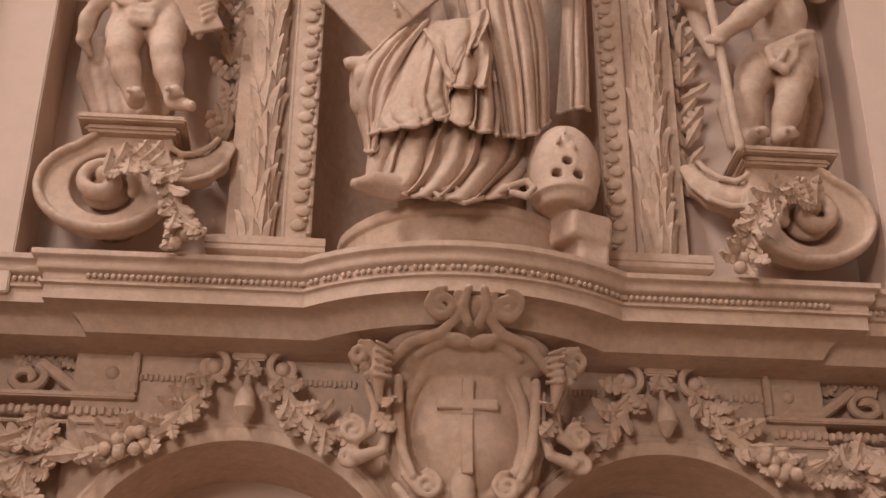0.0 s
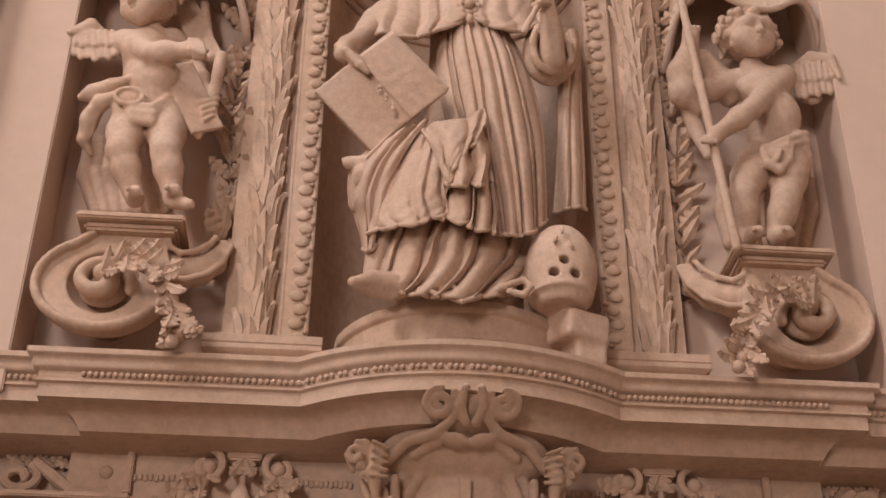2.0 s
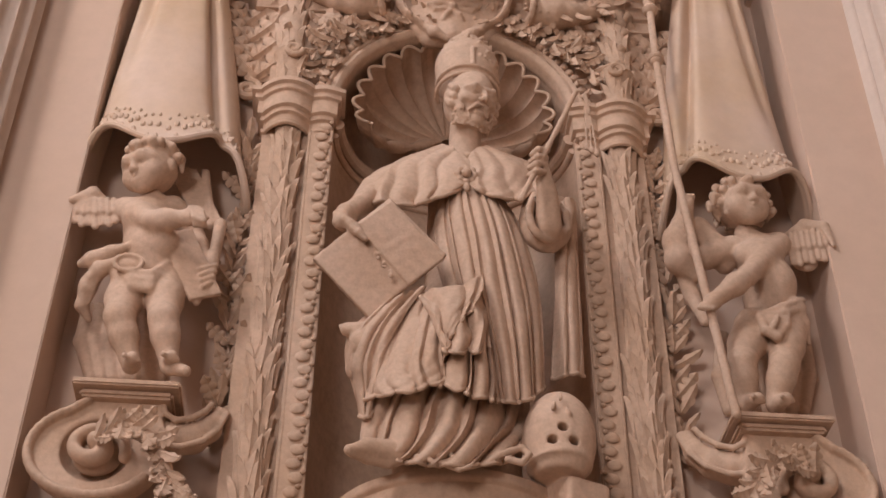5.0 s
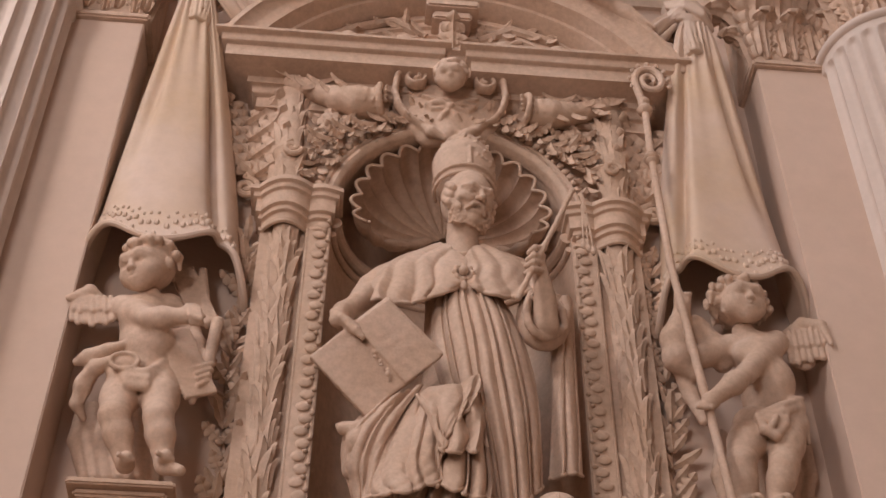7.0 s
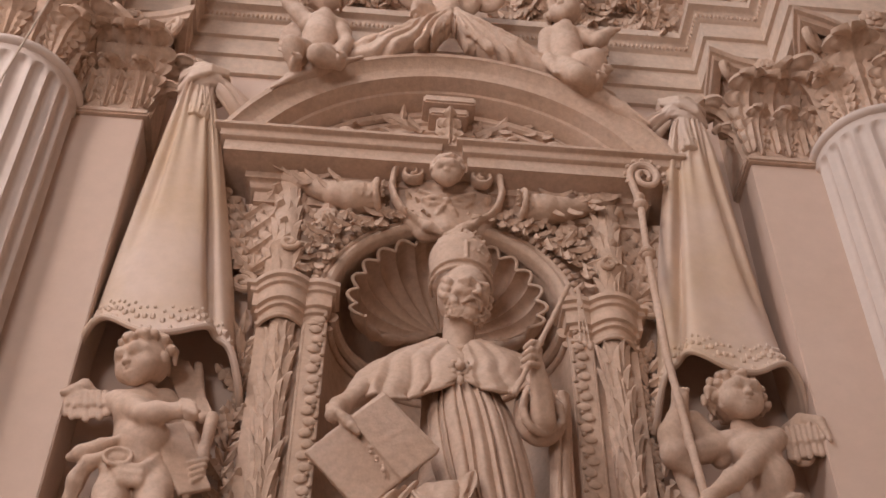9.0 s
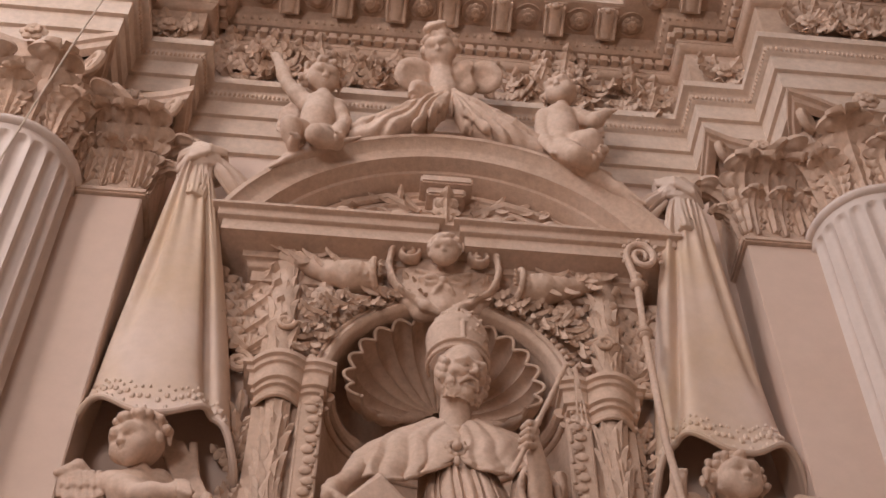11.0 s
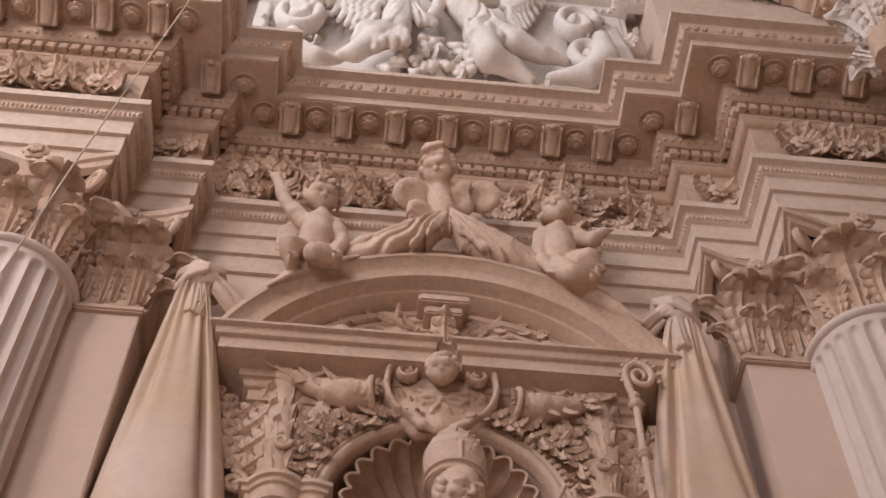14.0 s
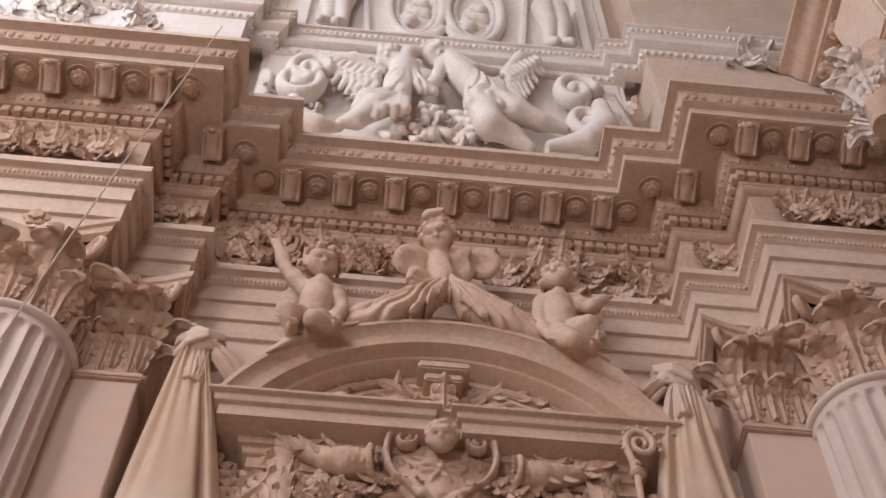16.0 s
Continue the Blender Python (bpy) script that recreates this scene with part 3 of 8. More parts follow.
def face(c, at, r, turn=0.0, tilt=0.0, child=True):
    """Head with plain features; it looks towards the viewer (-y), turned and tilted by degrees."""
    m = Euler((radians(tilt), 0, radians(turn))).to_matrix()
    o = Vector(at)

    def q(x, y, z):
        return o + m @ (Vector((x, y, z)) * r)

    rot = (tilt, 0, turn)
    if child:
        c.blob(q(0, 0.05, 0.08), (r * 0.94, r * 1.02, r), rot, k=0.01)
        c.blob(q(-0.4, -0.55, -0.38), r * 0.46, rot, k=0.05)
        c.blob(q(0.4, -0.55, -0.38), r * 0.46, rot, k=0.05)
        c.blob(q(0, -0.68, -0.78), r * 0.3, rot, k=0.05)
    else:
        c.blob(q(0, 0.1, 0.15), (r * 0.86, r * 1.05, r * 1.1), rot, k=0.01)
        c.blob(q(0, -0.38, -0.55), (r * 0.58, r * 0.55, r * 0.75), rot, k=0.05)
        c.blob(q(-0.42, -0.60, -0.22), r * 0.25, rot, k=0.05)
        c.blob(q(0.42, -0.60, -0.22), r * 0.25, rot, k=0.05)
    if child:
        for s in (-1, 1):
            c.blob(q(0.36 * s, -1.06, 0.04), (r * 0.24, r * 0.11, r * 0.13), rot, k=0.02, cut=True)
            c.blob(q(0.36 * s, -0.83, 0.01), (r * 0.17, r * 0.15, r * 0.13), rot, k=0.006)
            c.limb([q(0.20 * s, -0.99, 0.08), q(0.37 * s, -0.985, 0.13), q(0.54 * s, -0.88, 0.07)], r * 0.030, k=0.006)
            c.limb([q(0.14 * s, -0.99, 0.29), q(0.38 * s, -0.95, 0.35), q(0.64 * s, -0.76, 0.22)], r * 0.03, k=0.05)
            c.blob(q(0.96 * s, 0.05, -0.1), (r * 0.12, r * 0.2, r * 0.26), rot, k=0.01)
            c.blob(q(0.10 * s, -1.10, -0.24), r * 0.075, rot, k=0.01)
        c.limb([q(0, -1.0, 0.14), q(0, -1.13, -0.20)], [r * 0.07, r * 0.12], k=0.02)
        c.limb([q(-0.15, -1.03, -0.54), q(0, -1.06, -0.55), q(0.15, -1.03, -0.54)], r * 0.045, k=0.004, cut=True)
        c.limb([q(-0.17, -0.98, -0.47), q(0, -1.06, -0.45), q(0.17, -0.98, -0.47)], r * 0.06, k=0.008)
        c.limb([q(-0.12, -0.99, -0.63), q(0.12, -0.99, -0.63)], r * 0.075, k=0.012)
    else:
        for s in (-1, 1):
            c.blob(q(0.34 * s, -1.04, 0.08), (r * 0.22, r * 0.24, r * 0.13), rot, k=0.015, cut=True)
            c.blob(q(0.34 * s, -0.78, 0.04), (r * 0.16, r * 0.14, r * 0.12), rot, k=0.004)
            c.limb([q(0.19 * s, -0.92, 0.10), q(0.35 * s, -0.93, 0.145), q(0.52 * s, -0.80, 0.09)], r * 0.032, k=0.005)
            c.limb([q(0.12 * s, -0.99, 0.26), q(0.36 * s, -0.98, 0.32), q(0.62 * s, -0.76, 0.20)], r * 0.055, k=0.025)
            c.limb([q(0.16 * s, -1.0, -0.22), q(0.34 * s, -0.90, -0.46)], r * 0.035, k=0.012, cut=True)
            c.blob(q(0.52 * s, -0.80, -0.48), (r * 0.14, r * 0.12, r * 0.16), rot, k=0.03, cut=True)
            c.blob(q(0.13 * s, -1.10, -0.22), r * 0.085, rot, k=0.01)
            c.blob(q(0.90 * s, 0.0, -0.05), (r * 0.12, r * 0.2, r * 0.28), rot, k=0.01)
        c.limb([q(0, -0.94, 0.20), q(0, -1.13, 0.0), q(0, -1.24, -0.19)], [r * 0.075, r * 0.085, r * 0.12], k=0.012)
        c.limb([q(-0.17, -0.98, -0.57), q(0, -1.02, -0.555), q(0.17, -0.98, -0.57)], r * 0.055, k=0.004, cut=True)
        c.limb([q(-0.13, -0.96, -0.67), q(0.13, -0.96, -0.67)], r * 0.07, k=0.008)
        c.blob(q(0, -0.82, -0.95), (r * 0.28, r * 0.22, r * 0.22), rot, k=0.02)
    return q


def curls(c, q, r, seed, n=34, low=-0.5):
    rnd = random.Random(seed)
    for i in range(n * 2):
        a = rnd.uniform(-math.pi, math.pi)
        z = rnd.uniform(low, 1.0)
        ring_ = math.sqrt(max(0.0, 1.05 - z * z * 0.9))
        x, y = math.sin(a) * ring_, -math.cos(a) * ring_
        if y < -0.35 and z < 0.55:
            continue
        p = q(x * 0.93, y * 0.97 + 0.05, z * 0.95 + 0.08)
        w = r * rnd.uniform(0.2, 0.32)
        c.blob(p, (w, w, w * 0.8), (0, 0, 0), k=0.006)


def body(c, s, neck, chest, hip, sh, el, ha, hi, kn, fo):
    """A chubby child: joints as pairs, sizes by s."""
    c.limb([chest, hip], [0.125 * s, 0.135 * s], k=0.02)
    mid = [(a + b) / 2 for a, b in zip(chest, hip)]
    c.blob((mid[0], mid[1] - 0.04 * s, mid[2] - 0.02 * s), (0.122 * s, 0.11 * s, 0.14 * s), k=0.03)
    c.limb([neck, chest], [0.06 * s, 0.09 * s], k=0.02)
    for a in sh:
        c.limb([a, chest], [0.072 * s, 0.10 * s], k=0.02)
    for a, b, d in zip(sh, el, ha):
        m1 = [(p + q) / 2 for p, q in zip(a, b)]
        m2 = [p * 0.65 + q * 0.35 for p, q in zip(b, d)]
        c.limb([a, m1, b], [0.07 * s, 0.068 * s, 0.05 * s], k=0.015)
        c.limb([b, m2, d], [0.05 * s, 0.056 * s, 0.036 * s], k=0.025)
        fingers(c, d, Vector(d) - Vector(b), 0.045 * s)
    for a, b, d in zip(hi, kn, fo):
        m1 = [(p + q) / 2 for p, q in zip(a, b)]
        m2 = [p * 0.62 + q * 0.38 for p, q in zip(b, d)]
        c.limb([a, m1, b], [0.098 * s, 0.094 * s, 0.070 * s], k=0.02)
        c.limb([b, m2, d], [0.066 * s, 0.067 * s, 0.046 * s], k=0.03)
        c.limb([d, (d[0] + 0.02 * s, d[1] - 0.10 * s, d[2] - 0.03 * s)], [0.042 * s, 0.032 * s], k=0.012)
        for t in range(4):
            c.blob((d[0] + (0.02 * t - 0.012) * s, d[1] - 0.135 * s + 0.012 * t * s, d[2] - 0.04 * s), 0.014 * s, k=0.004)


def wing(c, root, tip, drop, n=7, s=1.0):
    """Feathers fanned between the leading edge root-tip and the drop below it."""
    a, b, dn = Vector(root), Vector(tip), Vector(drop)
    c.limb([a, (a + b) / 2 + Vector((0, 0, 0.05 * s)), b], [0.05 * s, 0.055 * s, 0.03 * s], k=0.02, flat=0.7)
    for row, (ln, rr, k) in enumerate(((0.5, 0.042, 0.020), (0.78, 0.040, 0.014), (1.0, 0.036, 0.008))):
        for i in range(n):
            t = (i + 0.3) / n
            p = a + (b - a) * t + Vector((0, 0.016 * row, 0.02))
            e = p + dn * ln * (0.72 + 0.28 * math.sin(math.pi * min(1.0, 0.15 + t * 0.8))) + (b - a) * 0.16
            c.limb([p, (p + e) / 2 + (b - a) * 0.03, e], [rr * s, rr * s * 1.05, rr * s * 0.75], k=k, flat=0.45)


SIGHT = [Vector(v) for v in ((0.06406, 0.80076, 0.59555), (0.9964, -0.08455, 0.00651), (-0.05556, -0.59298, 0.80329))]


def sighted(x, y, depth):
    """A place on the altar front at that depth, along the line of sight from the floor: x to the right, y down."""
    d = SIGHT[0] * 2372.0 + SIGHT[1] * (x - 784) - SIGHT[2] * (y - 441)
    return EYE + d * (depth / d.y)


SIGHT_UP = [Vector(v) for v in ((0.04642, 0.5147, 0.85611), (0.9953, -0.09675, 0.0042), (-0.08499, -0.8519, 0.51677))]


def sighted_up(x, y, depth):
    """The same for the attic high above."""
    d = SIGHT_UP[0] * 2372.0 + SIGHT_UP[1] * (x - 784) - SIGHT_UP[2] * (y - 441)
    return EYE + d * (depth / d.y)


def joined(name, meshes):
    """Several modelled pieces as one mesh."""
    bm = bmesh.new()
    for me in meshes:
        bm.from_mesh(me)
    out = bpy.data.meshes.new(name)
    bm.to_mesh(out)
    bm.free()
    out.polygons.foreach_set("use_smooth", [True] * len(out.polygons))
    out.materials.append(meshes[0].materials[0])
    return out


def spline(p, t):
    """A smooth line through the points, t from 0 to 1."""
    n = len(p) - 1
    i = min(n - 1, int(t * n))
    f = t * n - i
    a, b, c, d = (Vector(p[max(0, min(n, i + k))]) for k in (-1, 0, 1, 2))
    return 0.5 * (2 * b + (c - a) * f + (2 * a - 5 * b + 4 * c - d) * f * f + (3 * b - a - 3 * c + d) * f ** 3)


def sheet(sh, rows, folds, amp, seed=0.0, grow=1.0, lean=0.0, nu=70, nv=26, thick=0.016, wavy=0.0):
    """Draped cloth through a lattice of places, top row first: round ridges, sharp valleys, deeper towards the hem."""
    front, back = [], []
    for j in range(nv + 1):
        v = j / nv
        row = [spline([r[i] for r in rows], v) for i in range(len(rows[0]))]
        line, rear = [], []
        for i in range(nu + 1):
            u = i / nu
            p = spline(row, u)
            ph = folds * (u + lean * v * v) + 0.32 * math.sin(5.1 * u + 2.3 * seed + 1.2 * v) + 0.12 * math.sin(9 * v + 4 * u + seed)
            f = abs(math.sin(math.pi * ph)) ** 0.75 - 0.55
            k = amp * ((1 - grow) + grow * v ** 0.8) * min(1.0, 6 * u + 0.25, 6 * (1 - u) + 0.25)
            k *= 0.75 + 0.5 * math.sin(3.7 * ph + seed) ** 2
            q = p + Vector((0.25 * k * math.cos(math.pi * ph), -k * f, -wavy * f * v ** 3))
            q.y -= 0.004 * math.sin(23 * u + 9 * v + seed) * math.sin(17 * v + 5 * u)
            line.append(q)
            rear.append(q + Vector((0, thick, 0.15 * thick)))
        front.append(line)
        back.append(rear)
    sh.grid(front).grid(back)
    for a in (0, -1):
        sh.grid([front[a], back[a]])
        sh.grid([[r[a] for r in front], [r[a] for r in back]])
    # a rolled hem
    sh.tube([(p + q) / 2 for p, q in zip(front[-1], back[-1])], thick * 0.62, 6)


def child_head(at, r, turn, tilt, seed, n=50, low=-0.3, lock=0.3, front=-0.25):
    """A child's head modelled finely, with a cap of short wavy locks."""
    c = Clay([v - 1.75 * r for v in at], [v + 1.75 * r for v in at], r / 25)
    q = face(c, at, r, turn, tilt)
    rnd = random.Random(seed)
    for i in range(n):
        a, z = rnd.uniform(-math.pi, math.pi), rnd.uniform(low, 1.0)
        w = math.sqrt(max(0.0, 1.0 - z * z * 0.92))
        x, y = math.sin(a) * w, -math.cos(a) * w
        if y < front and z < 0.66:
            continue
        p = q(x * 0.97, y * 1.02 + 0.05, z * 0.98 + 0.1)
        t, b = rnd.uniform(-0.5, 0.5), rnd.uniform(0.1, 0.45)
        e = q(x * 1.02 + t * lock * 2, y * 1.06 + 0.05 + 0.2 * t, z * 0.98 + 0.1 - b)
        m = q(x * 1.14 + t * lock, y * 1.14, z + 0.12)
        c.limb([p, m, e], [r * 0.15, r * 0.18, r * 0.08], k=0.006)
    return c.mesh("head", STATUE)


def old_head():
    """Bearded face under a tall embroidered mitre."""
    c = Clay((-0.24, 4.48, 6.10), (0.32, 5.08, 7.12), 0.0052)
    r = 0.141
    c.limb([(0.03, 4.84, 6.02), (0.035, 4.80, 6.34)], [0.085, 0.078], k=0.02)
    q = face(c, (0.05, 4.735, 6.445), r, 26, 22, child=False)
    rnd = random.Random(4)
    for i in range(320):
        a, z = rnd.uniform(-1.5, 1.5), rnd.uniform(-1.08, -0.38)
        if z > -0.78 and abs(a) < 0.80:
            continue
        w = 0.56 + 0.24 * (z + 1.1)
        p = q(w * math.sin(a) * 1.12, -0.28 - w * math.cos(a) * 0.9, z)
        c.limb([p, p + Vector((rnd.uniform(-0.014, 0.014), -0.004, -0.022))], [0.0085, 0.005], k=0.006)
    for s in (-1, 1):
        c.limb([q(0.05 * s, -1.08, -0.40), q(0.22 * s, -1.04, -0.46), q(0.38 * s, -0.88, -0.66)], [0.008, 0.010, 0.008], k=0.008)
        for j in range(9):
            c.blob(q(0.86 * s, -0.10 - 0.16 * (j % 3), 0.32 - 0.10 * j), 0.022, k=0.008)
    # mitre: a band, then two curved horns that meet in a point
    top = Vector((0.032, 4.84, 7.091))
    c.limb([(0.045, 4.795, 6.635), (0.045, 4.795, 6.69), (0.043, 4.80, 6.78), (0.042, 4.82, 6.90), top - Vector((0, 0, 0.05))], [0.150, 0.158, 0.162, 0.118, 0.03], k=0.02, flat=0.92)
    for o in (0.0, 0.055):
        ring_ = [(0.046 + 0.160 * math.sin(a), 4.795 - 0.150 * math.cos(a), 6.572 + o + 0.012 * math.cos(a)) for a in [-2.0 + 4.0 * i / 16 for i in range(17)]]
        c.limb(ring_, 0.010, k=0.004)
    c.limb([(0.062, 4.645, 6.65), (0.062, 4.645, 6.76), (0.058, 4.70, 6.88), (0.048, 4.77, 6.97)], 0.011, k=0.006)
    for i in range(46):
        a, z = rnd.uniform(-1.5, 1.5), rnd.uniform(6.66, 6.92)
        w = 0.157 - 0.05 * max(0.0, (z - 6.76) / 0.16) ** 1.4
        a1, z1 = a + rnd.uniform(-0.35, 0.35), z + rnd.uniform(-0.04, 0.04)
        c.limb([(0.045 + w * math.sin(a), 4.80 - w * 0.92 * math.cos(a), z), (0.045 + w * math.sin((a + a1) / 2 + 0.1), 4.80 - w * 0.95 * math.cos((a + a1) / 2), (z + z1) / 2 + 0.015), (0.045 + w * math.sin(a1), 4.80 - w * 0.92 * math.cos(a1), z1)], [0.010, 0.008, 0.006], k=0.005)
    return c.mesh("head", STATUE)


# ---------------------------------------------------------------- the bishop in the niche
def bishop():
    c = Clay((-0.72, 4.22, 4.18), (0.74, 5.30, 6.34), 0.0072)
    # under robe: the body of cloth down to the feet
    c.limb([(0.02, 4.90, 5.9), (0.05, 4.86, 5.4), (0.03, 4.86, 4.9), (0.0, 4.86, 4.4)], [0.16, 0.20, 0.24, 0.27], k=0.0, flat=0.8)
    c.limb([(-0.199, 4.52, 4.239), (-0.191, 4.52, 4.267), (-0.159, 4.51, 4.268), (-0.131, 4.5, 4.238), (-0.087, 4.5, 4.236), (-0.047, 4.5, 4.258), (-0.063, 4.52, 4.289), (-0.124, 4.53, 4.282)], 0.010, k=0.006)
    c.limb([(-0.071, 4.5, 4.222), (-0.028, 4.49, 4.203), (0.025, 4.51, 4.233), (0.049, 4.53, 4.256)], 0.011, k=0.006)
    c.limb([(0.084, 4.56, 4.275), (0.133, 4.54, 4.307), (0.227, 4.56, 4.356), (0.254, 4.55, 4.320), (0.221, 4.53, 4.270), (0.165, 4.53, 4.283)], 0.014, k=0.008)
    # rochet: long folds fanned over the belly
    c.blob((0.091, 4.76, 5.512), (0.19, 0.15, 0.32), k=0.02)
    c.blob((0.135, 4.78, 5.141), (0.22, 0.13, 0.30), k=0.03)
    # bent knee with the over robe drawn across it, its bundle on the hip
    c.limb([(-0.121, 4.68, 5.143), (-0.185, 4.6, 4.899), (-0.229, 4.59, 4.702)], [0.06, 0.085, 0.09], k=0.03)
    c.limb([(-0.191, 4.56, 5.078), (-0.315, 4.58, 4.979), (-0.414, 4.63, 4.870), (-0.441, 4.72, 4.796)], [0.02, 0.045, 0.06, 0.05], k=0.03)
    c.limb([(-0.412, 4.6, 4.913), (-0.489, 4.62, 4.928), (-0.518, 4.64, 4.958)], [0.04, 0.028, 0.010], k=0.015)
    c.limb([(-0.492, 4.56, 4.861), (-0.447, 4.56, 4.905)], [0.012, 0.016], k=0.006, cut=True)
    # shoulder cape, open in front
    c.limb([(0.003, 4.88, 6.126), (-0.171, 4.86, 6.022), (-0.319, 4.8, 5.889)], [0.09, 0.085, 0.07], k=0.03)
    c.limb([(0.087, 4.88, 6.133), (0.233, 4.86, 6.070), (0.366, 4.82, 6.008)], [0.09, 0.085, 0.06], k=0.03)
    c.limb([(-0.320, 4.78, 5.872), (-0.415, 4.7, 5.743), (-0.481, 4.62, 5.613)], [0.07, 0.06, 0.042], k=0.02)
    # collar and brooch
    c.limb([(-0.06, 4.78, 6.10), (0.0, 4.705, 6.05), (0.04, 4.70, 6.05), (0.11, 4.77, 6.10)], 0.022, k=0.012)
    o = Vector((0.018, 4.595, 5.840))
    for i in range(8):
        a = math.pi * i / 4
        c.blob(o + Vector((0.042 * math.cos(a), 0.006, 0.042 * math.sin(a))), 0.017, k=0.002)
    c.blob(o + Vector((0, -0.01, 0)), 0.024, k=0.002)
    c.blob((0.019, 4.58, 5.742), (0.018, 0.018, 0.026), k=0.003)
    # arm with the open book
    c.limb([(-0.430, 4.62, 5.685), (-0.502, 4.555, 5.535), (-0.531, 4.53, 5.438)], [0.045, 0.042, 0.04], k=0.012)
    c.plate((-0.362, 4.45, 5.561), (-0.069, 4.515, 5.253), (-0.411, 4.595, 4.989), (-0.635, 4.53, 5.192), 0.017)
    c.plate((-0.354, 4.435, 5.522), (-0.082, 4.5, 5.246), (-0.248, 4.54, 5.114), (-0.460, 4.47, 5.361), 0.010)
    c.limb([(-0.475, 4.515, 5.398), (-0.261, 4.455, 5.017)], 0.008, k=0.006, cut=True)
    for i in range(9):
        f = i / 8
        c.blob(sighted(648 + 46 * f + 5 * (i % 2), 312 + 60 * f, 4.512 - 0.033 * f), (0.012, 0.006, 0.008 + 0.004 * (i % 3)), k=0.004)
    c.limb([(-0.480, 4.6, 5.596), (-0.533, 4.52, 5.489), (-0.550, 4.49, 5.416)], [0.040, 0.042, 0.036], k=0.012)
    for i in range(4):
        c.limb([sighted(598 + 8 * i, 264 + 9 * i, 4.485), sighted(612 + 8 * i, 272 + 8 * i, 4.455), sighted(634 + 5 * i, 284 + 8 * i, 4.462)], [0.019, 0.018, 0.013], k=0.005)
    # raised arm in a wide sleeve, hand on the rod
    c.limb([(0.322, 4.8, 6.023), (0.426, 4.74, 5.755)], [0.075, 0.07], k=0.02)
    c.limb([(0.405, 4.66, 5.605), (0.396, 4.6, 5.725), (0.366, 4.54, 5.844)], [0.062, 0.050, 0.036], k=0.012)
    loop = [sighted(975 + 36 * math.cos(t), 262 + 46 * math.sin(t), 4.68 + 0.06 * math.cos(t)) for t in [-0.5 + 4.4 * i / 18 for i in range(19)]]
    c.limb(loop, 0.0185, k=0.006)
    c.limb([p + Vector((0.0, 0.07, 0.02)) for p in loop], 0.032, k=0.02)
    c.limb([(0.449, 4.7, 5.799), (0.491, 4.7, 5.725), (0.507, 4.72, 5.647)], [0.02, 0.022, 0.016], k=0.01)
    c.blob((0.361, 4.53, 5.894), (0.036, 0.036, 0.046), k=0.012)
    for i in range(4):
        c.limb([sighted(972 - 2 * i, 150 + 13 * i, 4.515), sighted(956 - 2 * i, 148 + 13 * i, 4.475), sighted(944 - 2 * i, 158 + 12 * i, 4.50)], [0.015, 0.0155, 0.013], k=0.004)
    c.limb([(0.254, 4.49, 5.606), (0.589, 4.5, 6.443)], [0.015, 0.0125], k=0.001)
    for i in range(3):
        c.limb([(0.589, 4.5, 6.435), sighted(1042 + 9 * i, 140 + 6 * i, 4.53)], 0.006, k=0.001)
        c.blob(sighted(1042 + 9 * i, 144 + 6 * i, 4.53), (0.014, 0.014, 0.022), k=0.003)
    # feet
    c.limb([(-0.276, 4.6, 4.325), (-0.379, 4.55, 4.315), (-0.452, 4.5, 4.271)], [0.055, 0.040, 0.022], k=0.012)
    c.limb([(-0.298, 4.6, 4.287), (-0.388, 4.56, 4.279), (-0.442, 4.51, 4.257)], [0.03, 0.024, 0.012], k=0.010)
    # draped cloth over the modelled body
    cl = Shell()
    # rochet over the belly
    sheet(cl, [[(-0.084, 4.7, 5.848), (-0.034, 4.655, 5.819), (0.032, 4.63, 5.809), (0.109, 4.655, 5.831), (0.182, 4.72, 5.859)],
               [(-0.118, 4.72, 5.694), (-0.054, 4.61, 5.604), (0.051, 4.575, 5.583), (0.163, 4.6, 5.599), (0.270, 4.73, 5.685)],
               [(-0.121, 4.72, 5.480), (-0.035, 4.585, 5.360), (0.081, 4.545, 5.330), (0.210, 4.575, 5.357), (0.333, 4.74, 5.474)],
               [(-0.070, 4.7, 5.224), (0.010, 4.59, 5.134), (0.108, 4.55, 5.104), (0.245, 4.58, 5.130), (0.362, 4.74, 5.247)],
               [(0.025, 4.66, 4.926), (0.072, 4.6, 4.881), (0.145, 4.57, 4.859), (0.258, 4.59, 4.874), (0.367, 4.74, 4.987)],
               [(0.062, 4.66, 4.663), (0.103, 4.61, 4.616), (0.169, 4.58, 4.584), (0.268, 4.61, 4.620), (0.365, 4.75, 4.786)]], 10.5, 0.036, 0.4, 0.35, 0.0, 130, 40, 0.016, 0.02)
    # shoulder cape, open in front
    sheet(cl, [[(0.042, 4.66, 5.981), (-0.020, 4.69, 6.085), (-0.065, 4.75, 6.168), (-0.091, 4.84, 6.244), (-0.106, 4.94, 6.307)],
               [(0.032, 4.625, 5.876), (-0.074, 4.625, 5.895), (-0.206, 4.66, 5.953), (-0.326, 4.74, 6.002), (-0.409, 4.86, 6.054)],
               [(0.018, 4.595, 5.790), (-0.097, 4.595, 5.753), (-0.231, 4.61, 5.727), (-0.373, 4.62, 5.766), (-0.486, 4.74, 5.829)],
               [(0.019, 4.6, 5.781), (-0.108, 4.585, 5.681), (-0.246, 4.6, 5.635), (-0.396, 4.58, 5.626), (-0.526, 4.62, 5.596)]], 4.5, 0.036, 1.1, 0.6, 0.0, 70, 26, 0.018, 0.02)
